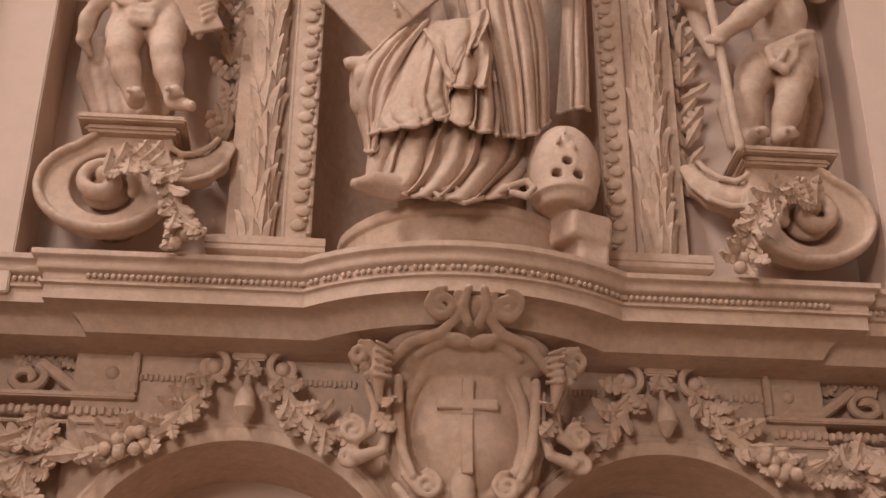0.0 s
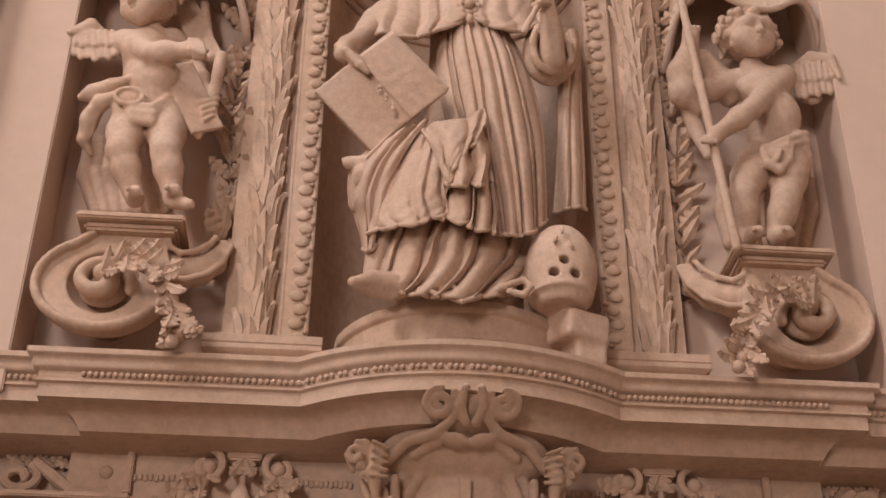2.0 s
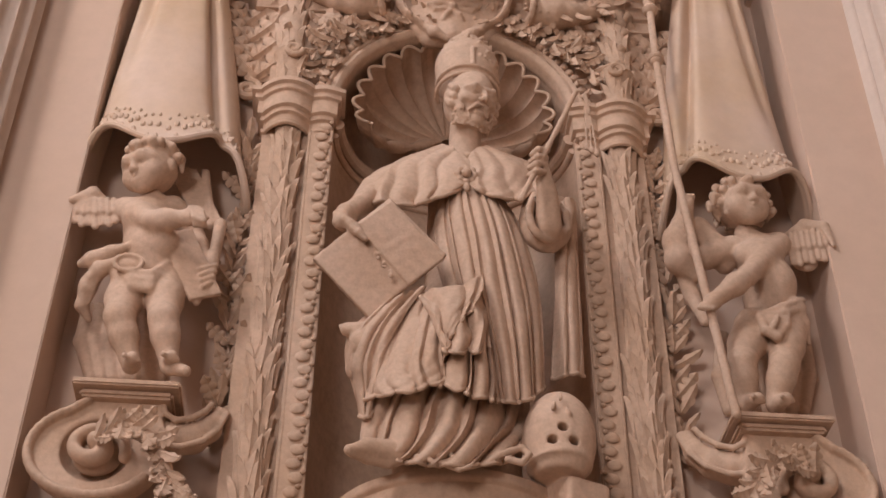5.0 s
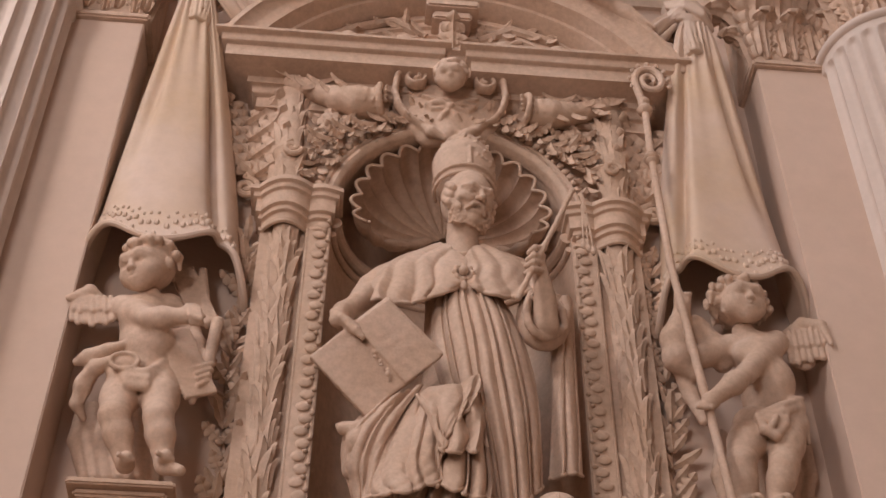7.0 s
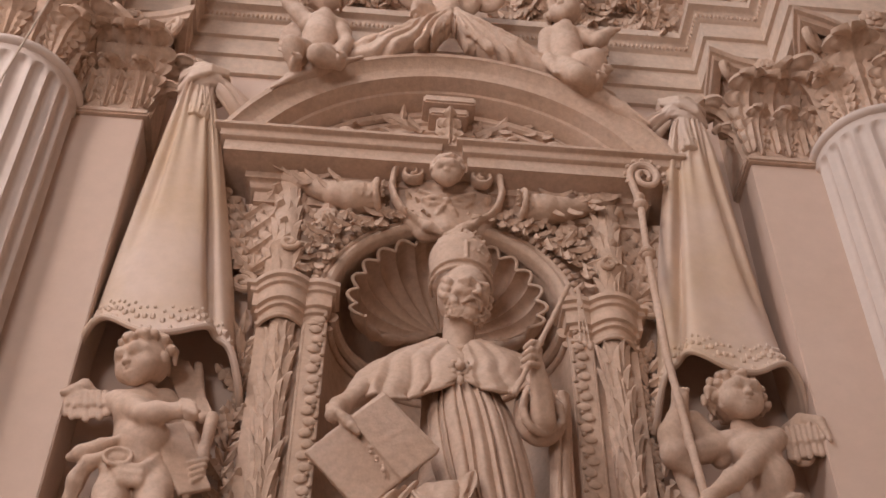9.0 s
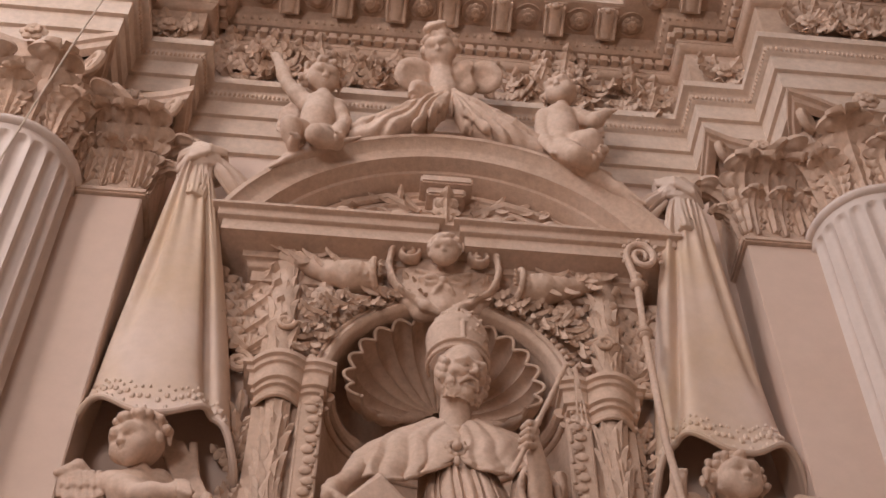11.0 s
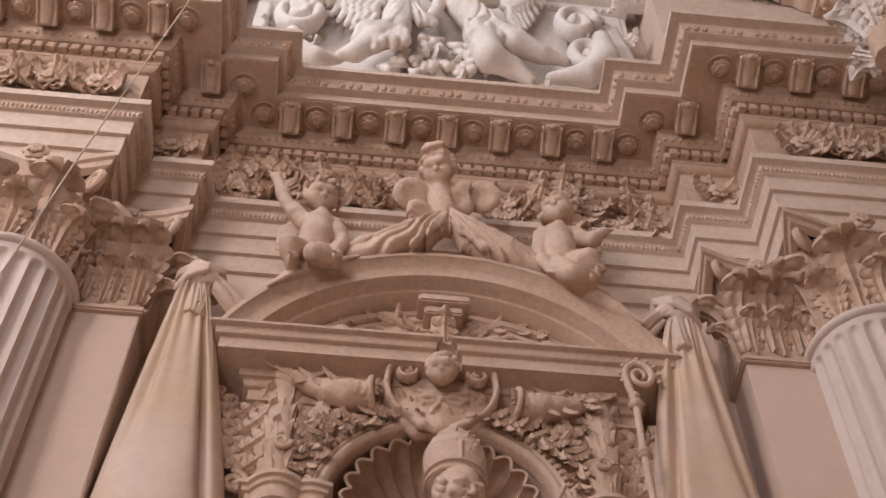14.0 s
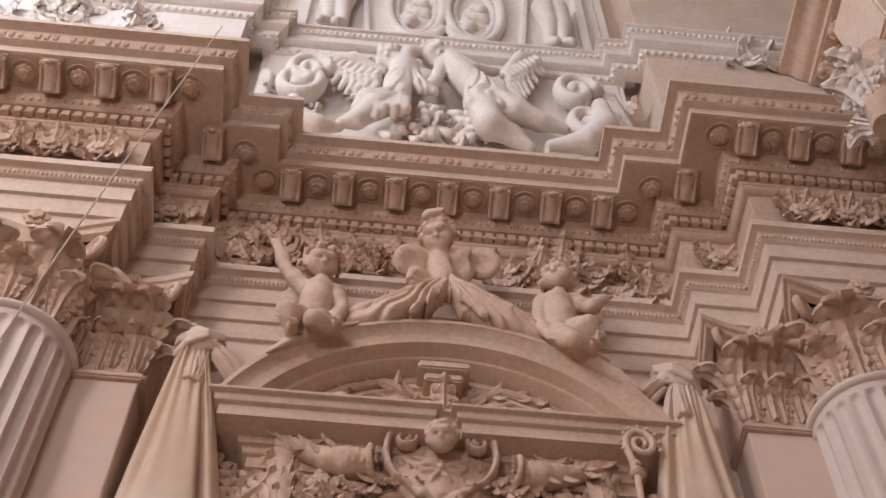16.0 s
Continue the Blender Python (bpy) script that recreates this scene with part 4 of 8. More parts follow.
    sheet(cl, [[(0.015, 4.66, 5.979), (0.073, 4.69, 6.093), (0.124, 4.75, 6.177), (0.169, 4.84, 6.252), (0.211, 4.94, 6.319)],
               [(0.032, 4.625, 5.876), (0.129, 4.625, 5.912), (0.238, 4.67, 5.992), (0.341, 4.76, 6.092), (0.422, 4.88, 6.172)],
               [(0.031, 4.595, 5.792), (0.139, 4.595, 5.772), (0.244, 4.63, 5.805), (0.344, 4.71, 5.914), (0.443, 4.86, 6.065)],
               [(0.034, 4.6, 5.782), (0.147, 4.585, 5.708), (0.261, 4.61, 5.726), (0.359, 4.68, 5.838), (0.466, 4.84, 6.019)]], 4.0, 0.030, 2.3, 0.6, 0.0, 60, 24, 0.018, 0.02)
    # alb down to the feet
    sheet(cl, [[(-0.387, 4.72, 4.748), (-0.258, 4.6, 4.665), (-0.089, 4.58, 4.662), (0.086, 4.62, 4.683), (0.306, 4.78, 4.776)],
               [(-0.406, 4.73, 4.545), (-0.277, 4.58, 4.454), (-0.120, 4.545, 4.442), (0.056, 4.575, 4.455), (0.282, 4.76, 4.577)],
               [(-0.410, 4.72, 4.414), (-0.290, 4.58, 4.291), (-0.156, 4.515, 4.236), (0.025, 4.515, 4.241), (0.211, 4.66, 4.361)]], 9.5, 0.066, 3.1, 0.3, 0.16, 120, 30, 0.016, 0.03)
    # over robe across the knee, and its outer edge falling from the hip
    sheet(cl, [[(-0.199, 4.545, 5.078), (-0.163, 4.51, 5.060), (-0.120, 4.5, 5.038), (-0.069, 4.53, 5.022)],
               [(-0.316, 4.58, 4.870), (-0.243, 4.52, 4.826), (-0.161, 4.48, 4.798), (-0.083, 4.52, 4.820)],
               [(-0.380, 4.62, 4.715), (-0.286, 4.51, 4.653), (-0.183, 4.465, 4.635), (-0.084, 4.51, 4.688)],
               [(-0.403, 4.64, 4.604), (-0.315, 4.52, 4.554), (-0.205, 4.46, 4.543), (-0.080, 4.5, 4.626)]], 5.2, 0.030, 0.2, 0.4, -0.2, 60, 30, 0.016, 0.03)
    sheet(cl, [[(-0.365, 4.6, 5.054), (-0.300, 4.54, 5.049), (-0.234, 4.52, 5.069), (-0.168, 4.51, 5.096)],
               [(-0.479, 4.66, 4.952), (-0.413, 4.56, 4.902), (-0.334, 4.53, 4.903), (-0.246, 4.52, 4.966)],
               [(-0.497, 4.74, 4.870), (-0.443, 4.62, 4.763), (-0.379, 4.575, 4.753), (-0.312, 4.55, 4.826)],
               [(-0.467, 4.78, 4.783), (-0.424, 4.68, 4.690), (-0.387, 4.62, 4.653), (-0.353, 4.58, 4.679)],
               [(-0.417, 4.76, 4.602), (-0.403, 4.71, 4.555), (-0.389, 4.67, 4.531), (-0.373, 4.64, 4.540)]], 3.6, 0.030, 1.6, 0.2, 0.15, 50, 40, 0.016, 0.02)
    # cascade of turned-back cloth, in three tiers
    sheet(cl, [[(-0.059, 4.54, 5.030), (-0.003, 4.52, 4.971), (0.056, 4.53, 4.983), (0.105, 4.58, 4.993)],
               [(-0.093, 4.52, 4.790), (-0.024, 4.5, 4.764), (0.047, 4.51, 4.781), (0.111, 4.57, 4.839)],
               [(-0.115, 4.51, 4.625), (-0.044, 4.49, 4.589), (0.049, 4.5, 4.558), (0.145, 4.57, 4.587)]], 4.4, 0.085, 0.9, 0.5, 0.1, 90, 26, 0.016, 0.09)
    sheet(cl, [[(-0.147, 4.52, 5.075), (-0.072, 4.495, 5.073), (0.010, 4.5, 5.095), (0.084, 4.55, 5.133)],
               [(-0.096, 4.49, 4.907), (-0.036, 4.47, 4.897), (0.031, 4.475, 4.917), (0.100, 4.54, 4.975)],
               [(-0.092, 4.475, 4.765), (-0.033, 4.455, 4.738), (0.042, 4.465, 4.755), (0.113, 4.54, 4.841)]], 3.2, 0.090, 2.2, 0.6, 0.1, 80, 24, 0.016, 0.10)
    sheet(cl, [[(-0.201, 4.5, 5.032), (-0.141, 4.475, 5.053), (-0.046, 4.47, 5.080), (0.074, 4.5, 5.167)],
               [(-0.159, 4.475, 4.933), (-0.109, 4.455, 4.939), (-0.029, 4.445, 4.973), (0.076, 4.48, 5.091)],
               [(-0.126, 4.46, 4.831), (-0.086, 4.44, 4.831), (-0.040, 4.435, 4.894), (0.053, 4.455, 5.010)],
               [(-0.097, 4.46, 4.742), (-0.071, 4.445, 4.751), (-0.040, 4.435, 4.848), (0.023, 4.45, 4.945)]], 3.2, 0.036, 0.5, 0.3, 0.0, 60, 24, 0.014, 0.02)
    # cope hanging behind the sleeve
    sheet(cl, [[(0.461, 4.86, 5.959), (0.501, 4.83, 5.947), (0.551, 4.86, 5.970), (0.596, 4.92, 6.004)],
               [(0.452, 4.84, 5.435), (0.488, 4.81, 5.408), (0.534, 4.83, 5.427), (0.581, 4.9, 5.478)],
               [(0.405, 4.83, 4.871), (0.452, 4.78, 4.864), (0.507, 4.8, 4.893), (0.568, 4.88, 4.939)]], 2.3, 0.030, 0.8, 0.5, 0.0, 40, 20, 0.016, 0.02)
    c.rough(0.0022, 46, 1)
    return joined("bishop_statue", [c.mesh("body", STATUE), cl.mesh("cloth", STATUE, angle=70), old_head()])


solo("bishop_statue", bishop(), "warm stucco bishop statue holding an open book in a shell niche", "statue")


# ---------------------------------------------------------------- putti beside the niche
def putto_with_board():
    c = Clay((-1.98, 4.42, 4.58), (-0.92, 5.14, 6.10), 0.0068)
    body(c, 0.90, (-1.441, 4.84, 5.776), (-1.458, 4.87, 5.682), (-1.391, 4.88, 5.371),
         ((-1.553, 4.85, 5.706), (-1.352, 4.88, 5.755)), ((-1.396, 4.7, 5.528), (-1.242, 4.94, 5.661)), ((-1.227, 4.66, 5.527), (-1.151, 4.86, 5.380)),
         ((-1.478, 4.86, 5.285), (-1.319, 4.86, 5.303)), ((-1.476, 4.765, 5.032), (-1.286, 4.755, 5.032)), ((-1.399, 4.82, 4.826), (-1.237, 4.8, 4.829)))
    c.blob((-1.382, 4.8, 5.473), (0.105, 0.085, 0.11), k=0.03)
    c.blob((-1.451, 4.8, 5.602), (0.10, 0.08, 0.08), k=0.03)
    c.limb([(-1.233, 4.79, 4.802), (-1.152, 4.72, 4.742)], [0.036, 0.024], k=0.012)
    c.blob((-1.708, 4.86, 5.723), (0.105, 0.030, 0.075), (0, 14, 0), k=0.01)
    c.blob((-1.752, 4.84, 5.723), (0.065, 0.030, 0.060), (0, 10, 0), k=0.01)
    for i in range(7):
        c.limb([sighted(130 + 12 * i, 256 - 2 * abs(i - 3), 4.835), sighted(134 + 12 * i, 282 - 2 * abs(i - 3) + 4 * (i % 2), 4.84)], [0.016, 0.018], k=0.004, flat=0.7)
        c.limb([sighted(136 + 11 * i, 238, 4.825), sighted(138 + 11 * i, 258 + 3 * (i % 2), 4.825)], [0.014, 0.016], k=0.004, flat=0.7)
    c.limb([(-1.611, 4.9, 5.709), (-1.723, 4.83, 5.790), (-1.805, 4.81, 5.720)], [0.03, 0.032, 0.018], k=0.01, flat=0.6)
    c.blob((-1.209, 4.66, 5.549), (0.045, 0.04, 0.042), k=0.012)
    for i in range(4):
        c.limb([sighted(338 + 7 * i, 252 + 2 * i, 4.635), sighted(344 + 6 * i, 270 + 2 * i, 4.62), sighted(346 + 6 * i, 284, 4.645)], [0.012, 0.013, 0.011], k=0.004)
    # parchment: a leaf below the hand, its rolled upper part behind the arm
    c.plate((-1.288, 4.8, 5.533), (-1.124, 4.84, 5.669), (-1.174, 4.82, 5.162), (-1.275, 4.79, 5.157), 0.012)
    c.limb([(-1.114, 4.86, 5.666), (-1.126, 4.86, 5.434), (-1.169, 4.84, 5.190)], [0.030, 0.026, 0.018], k=0.006)
    c.plate((-1.379, 4.98, 6.176), (-1.269, 5, 6.224), (-1.171, 4.9, 5.685), (-1.295, 4.88, 5.634), 0.012)
    c.limb([(-1.261, 5, 6.205), (-1.167, 4.91, 5.693)], 0.022, k=0.008)
    for i in range(4):
        c.limb([sighted(356 + 2 * i, 362 + 10 * i, 4.81), sighted(384 - 3 * i, 356 + 10 * i, 4.83)], [0.013, 0.016], k=0.004)
    # sash with a knot and loose ends
    for dy, w in ((0, 0.024), (14, 0.026), (26, 0.022)):
        c.limb([sighted(206, 356 + dy * 0.6, 4.80), sighted(236, 372 + dy * 0.8, 4.735), sighted(268, 372 + dy * 0.9, 4.73), sighted(300, 352 + dy * 0.7, 4.79)], [w, w * 1.1, w, w * 0.7], k=0.012)
    c.limb([sighted(229 + 25 * math.cos(a), 350 + 14 * math.sin(a), 4.715) for a in [2 * math.pi * i / 14 for i in range(15)]], 0.010, k=0.008)
    c.blob((-1.473, 4.735, 5.302), (0.06, 0.02, 0.035), k=0.012)
    c.limb([(-1.483, 4.78, 5.449), (-1.571, 4.8, 5.412), (-1.656, 4.82, 5.379), (-1.705, 4.84, 5.369)], [0.014, 0.034, 0.040, 0.020], k=0.012)
    c.limb([(-1.518, 4.76, 5.341), (-1.605, 4.8, 5.312), (-1.665, 4.84, 5.265)], [0.020, 0.038, 0.028], k=0.012)
    c.limb([(-1.621, 4.84, 5.349), (-1.658, 4.86, 5.249), (-1.677, 4.9, 5.183), (-1.644, 4.94, 5.136)], [0.036, 0.040, 0.030, 0.016], k=0.014)
    c.limb([(-1.556, 4.78, 5.332), (-1.621, 4.82, 5.269), (-1.645, 4.88, 5.186)], [0.010, 0.015, 0.010], k=0.006)
    for i in range(7):
        c.limb([sighted(160 + 20 * i, 430, 5.05), sighted(150 + 22 * i, 490, 5.07), sighted(165 + 20 * i, 552, 5.08)], [0.03, 0.04, 0.03], k=0.012)
    c.rough(0.0015, 50, 2)
    return joined("putto_statue", [c.mesh("body", STATUE), child_head((-1.466, 4.79, 5.915), 0.124, -34, 24, 5, 60, 0.0, 0.16, 0.15)])


def putto_with_crozier():
    c = Clay((0.90, 4.40, 4.56), (2.02, 5.14, 6.30), 0.0068)
    body(c, 0.90, (1.401, 4.84, 5.789), (1.460, 4.87, 5.677), (1.475, 4.88, 5.372),
         ((1.334, 4.86, 5.701), (1.547, 4.84, 5.722)), ((1.068, 4.86, 5.591), (1.317, 4.68, 5.399)), ((1.091, 4.74, 5.865), (1.122, 4.66, 5.215)),
         ((1.367, 4.86, 5.246), (1.533, 4.86, 5.257)), ((1.247, 4.765, 4.965), (1.436, 4.755, 4.952)), ((1.264, 4.82, 4.788), (1.380, 4.79, 4.775)))
    c.blob((1.481, 4.8, 5.462), (0.105, 0.085, 0.12), k=0.03)
    c.blob((1.422, 4.8, 5.617), (0.105, 0.08, 0.08), k=0.03)
    c.blob((1.713, 4.86, 5.779), (0.115, 0.030, 0.085), (0, -14, 0), k=0.01)
    c.blob((1.683, 4.88, 5.677), (0.07, 0.030, 0.07), (0, 0, 0), k=0.01)
    for i in range(7):
        c.limb([sighted(1404 + 11 * i, 322 - 1 * i, 4.835), sighted(1408 + 11 * i, 350 - 2 * i + 4 * (i % 2), 4.84)], [0.016, 0.018], k=0.004, flat=0.7)
        c.limb([sighted(1402 + 10 * i, 298 - i, 4.825), sighted(1406 + 10 * i, 322 - i + 3 * (i % 2), 4.825)], [0.014, 0.016], k=0.004, flat=0.7)
    c.limb([(1.623, 4.9, 5.813), (1.710, 4.84, 5.870), (1.792, 4.81, 5.844), (1.812, 4.8, 5.716)], [0.03, 0.032, 0.024, 0.014], k=0.01, flat=0.6)
    # loose sleeve round the raised arm
    c.limb([(1.090, 4.78, 5.821), (1.054, 4.82, 5.703), (1.059, 4.84, 5.598), (1.127, 4.86, 5.527)], [0.045, 0.070, 0.070, 0.040], k=0.02)
    c.limb([(1.168, 4.84, 5.799), (1.235, 4.88, 5.713), (1.295, 4.9, 5.639)], [0.06, 0.075, 0.05], k=0.02)
    c.limb([(1.087, 4.74, 5.674), (1.096, 4.75, 5.579), (1.131, 4.76, 5.462)], [0.012, 0.015, 0.010], k=0.008)
    c.limb([(1.084, 4.9, 5.545), (1.122, 4.92, 5.444), (1.158, 4.9, 5.283)], [0.035, 0.040, 0.024], k=0.014)
    # cloth about the hips
    for dy, w in ((0, 0.020), (12, 0.022)):
        c.limb([sighted(1318, 438 + dy * 0.4, 4.80), sighted(1350, 442 + dy, 4.735), sighted(1388, 428 + dy, 4.73), sighted(1420, 418 + dy, 4.80)], [w * 0.7, w, w, w], k=0.010)
    c.limb([(1.352, 4.725, 5.201), (1.364, 4.71, 5.112), (1.411, 4.71, 5.084), (1.465, 4.72, 5.151), (1.491, 4.73, 5.230)], [0.018, 0.022, 0.024, 0.020, 0.014], k=0.008)
    c.blob((1.421, 4.735, 5.172), (0.07, 0.04, 0.06), k=0.012)
    c.limb([(1.424, 4.69, 5.177), (1.396, 4.69, 5.125)], [0.012, 0.016], k=0.005)
    c.limb([(1.559, 4.8, 5.335), (1.586, 4.83, 5.245), (1.615, 4.86, 5.167)], [0.040, 0.036, 0.012], k=0.014)
    for i in range(7):
        c.limb([sighted(1280 + 24 * i, 480, 5.05), sighted(1275 + 26 * i, 550, 5.07), sighted(1290 + 22 * i, 610, 5.08)], [0.03, 0.04, 0.03], k=0.012)
    # the lower length of the staff
    c.limb([Vector((1.154, 4.66, 4.628)), Vector((1.055, 4.73, 6.15))], 0.0205, k=0.002)
    c.rough(0.0015, 50, 3)
    return joined("putto_statue", [c.mesh("body", STATUE), child_head((1.387, 4.79, 5.918), 0.120, 10, 12, 8, 70, -0.7, 0.42)])


solo("putto_statue", putto_with_board(), "stucco putto with one wing unrolling a parchment", "statue")
solo("putto_statue", putto_with_crozier(), "stucco putto gripping a tall staff, one wing raised", "statue")


def crozier_top():
    sh = Shell()
    a, b = Vector((1.058, 4.728, 6.10)), Vector((1.05, 4.755, 6.90))
    sh.tube([a, b], [0.0215, 0.02], 10)
    for t, r in ((0.97, 0.036), (1.0, 0.045), (1.03, 0.036)):
        p = a + (b - a) * t
        sh.ball(p, (r, r, 0.022), 12, 6)
    top = Vector((1.055, 4.76, 7.30))
    sh.tube([b, top], [0.02, 0.02], 10)
    sh.ball(top, (0.045, 0.045, 0.035), 12, 6)
    sh.ball(top + Vector((0, 0, 0.07)), (0.034, 0.034, 0.03), 12, 6)
    pts = [(1.055, 4.76, 7.30), (1.04, 4.75, 7.38)]
    for i in range(30):
        th = math.radians(200 - i * 21)
        r = 0.092 * (1 - i / 36)
        pts.append((1.105 + r * math.cos(th), 4.745, 7.54 + r * 1.35 * math.sin(th)))
    sh.tube(pts, [0.022] * 10 + [0.022 * (1 - 0.5 * i / 22) for i in range(len(pts) - 10)], 8)
    for i in range(9):
        th = math.radians(200 - i * 27)
        sh.ball((1.105 + 0.112 * math.cos(th), 4.745, 7.54 + 0.148 * math.sin(th)), 0.016, 6, 4)
    return sh.mesh("crozier", STATUE)


solo("crozier", crozier_top(), "stucco bishop's crozier with a curled crook and knobs", "crozier")


# ---------------------------------------------------------------- putti on the pediment
def on_crest(c, x, reach):
    """A fold of cloth lying along the pediment under the figure."""
    steps = [x + reach * d for d in (-1.0, -0.5, 0.0, 0.5, 1.0)]
    c.limb([(v, 4.75, PC + math.sqrt(PR * PR - v * v) + 0.008) for v in steps], [0.02, 0.045, 0.055, 0.05, 0.02], k=0.02)
    c.limb([(v + 0.02, 4.715, PC + math.sqrt(PR * PR - v * v) - 0.005) for v in steps], [0.01, 0.02, 0.024, 0.02, 0.01], k=0.01)


def beckoning_putto():
    c = Clay((-1.36, 4.30, 7.95), (-0.32, 5.10, 9.66), 0.0085)
    body(c, 0.84, (-0.822, 4.73, 8.937), (-0.828, 4.75, 8.832), (-0.844, 4.78, 8.601),
         ((-0.916, 4.75, 8.846), (-0.726, 4.75, 8.834)), ((-1.058, 4.72, 9.022), (-0.665, 4.74, 8.658)), ((-1.153, 4.7, 9.302), (-0.719, 4.68, 8.373)),
         ((-0.893, 4.77, 8.504), (-0.774, 4.77, 8.509)), ((-0.984, 4.6, 8.377), (-0.825, 4.58, 8.273)), ((-0.958, 4.67, 8.264), (-0.694, 4.66, 8.299)))
    wing(c, (-0.946, 4.88, 8.987), (-1.070, 4.9, 8.972), (-0.02, 0.0, -0.22), 5, 0.8)
    on_crest(c, -0.84, 0.26)
    c.rough(0.002, 40, 5)
    return joined("putto_statue", [c.mesh("body", STATUE), child_head((-0.837, 4.72, 9.126), 0.112, 16, 36, 11, 64, -0.6, 0.4)])


def gazing_putto():
    c = Clay((0.32, 4.30, 7.95), (1.40, 5.10, 9.60), 0.0085)
    body(c, 0.84, (0.738, 4.74, 9.038), (0.719, 4.76, 8.930), (0.734, 4.78, 8.674),
         ((0.622, 4.76, 8.929), (0.831, 4.75, 8.958)), ((0.593, 4.76, 8.689), (0.928, 4.71, 8.845)), ((0.642, 4.69, 8.456), (1.011, 4.68, 8.919)),
         ((0.691, 4.77, 8.603), (0.795, 4.77, 8.630)), ((0.758, 4.6, 8.296), (0.865, 4.6, 8.494)), ((0.872, 4.66, 8.300), (0.920, 4.68, 8.407)))
    wing(c, (0.870, 4.88, 9.105), (1.011, 4.9, 9.183), (0.03, 0.0, -0.2), 5, 0.8)
    on_crest(c, 0.90, 0.26)
    c.limb([(0.736, 4.72, 8.519), (0.824, 4.7, 8.320), (0.988, 4.74, 8.308)], [0.05, 0.045, 0.02], k=0.02)
    c.rough(0.002, 40, 6)
    return joined("putto_statue", [c.mesh("body", STATUE), child_head((0.748, 4.73, 9.204), 0.110, -28, 14, 12, 64, -0.6, 0.4)])


solo("putto_statue", beckoning_putto(), "stucco putto seated on the pediment with a raised arm", "statue")
solo("putto_statue", gazing_putto(), "stucco putto reclining on the pediment with bent leg, looking up", "statue")


def crowning_putto():
    """Head over four cupped wing lobes, with a creased swag pinched below and spread along the pediment."""
    c = Clay((-0.84, 4.34, 8.44), (0.82, 5.10, 9.86), 0.009)
    q = face(c, (-0.07, 4.64, 9.48), 0.115, -22, 44)
    curls(c, q, 0.115, 21, 56, -0.2)
    for i in range(7):
        c.limb([q(-0.5 + 0.16 * i, -0.2, 0.95), q(-0.42 + 0.15 * i, -0.55, 1.25 + 0.1 * (i % 2)), q(-0.2 + 0.14 * i, -0.75, 1.30)], [0.03, 0.03, 0.016], k=0.004)
    c.limb([(-0.06, 4.72, 9.38), (-0.03, 4.76, 9.10)], [0.075, 0.10], k=0.04)
    for x, z, rx, rz, tilt in ((-0.24, 9.28, 0.125, 0.115, -25), (-0.17, 9.02, 0.105, 0.115, -55), (0.09, 9.26, 0.10, 0.135, 15), (0.23, 9.32, 0.125, 0.11, 35)):
        c.blob((x, 4.73, z), (rx * 1.1, 0.042, rz * 1.1), (36, tilt, 0), k=0.010)
        c.blob((x, 4.675, z - 0.042), (rx * 0.85, 0.045, rz * 0.85), (36, tilt, 0), k=0.010, cut=True)
    for s in (-1, 1):
        c.limb([(0.0, 4.73, 9.04), (0.07 * s, 4.73, 8.92), (0.18 * s, 4.75, 8.78), (0.36 * s, 4.77, 8.66), (0.56 * s, 4.80, 8.58), (0.78 * s, 4.82, 8.49)], [0.04, 0.075, 0.10, 0.10, 0.075, 0.02], k=0.02)
        c.limb([(0.02 * s, 4.67, 9.02), (0.16 * s, 4.67, 8.88), (0.40 * s, 4.70, 8.74), (0.66 * s, 4.76, 8.62)], [0.02, 0.026, 0.028, 0.014], k=0.010)
        c.limb([(0.02 * s, 4.67, 8.98), (0.09 * s, 4.66, 8.80), (0.22 * s, 4.68, 8.62)], [0.02, 0.028, 0.024], k=0.010)
    c.limb([(0.0, 4.64, 8.90), (0.0, 4.66, 8.56)], [0.010, 0.06], k=0.02, cut=True)
    c.crease((0.0, 4.7, 9.08), 36, 0.020, (-0.80, 4.4, 8.46), (0.80, 4.95, 9.02), 0.9, 0.10)
    c.rough(0.004, 44, 6)
    return c.mesh("putto_bust", STATUE)


solo("putto_bust", crowning_putto(), "stucco winged putto bust over spreading drapery atop the pediment", "statue")


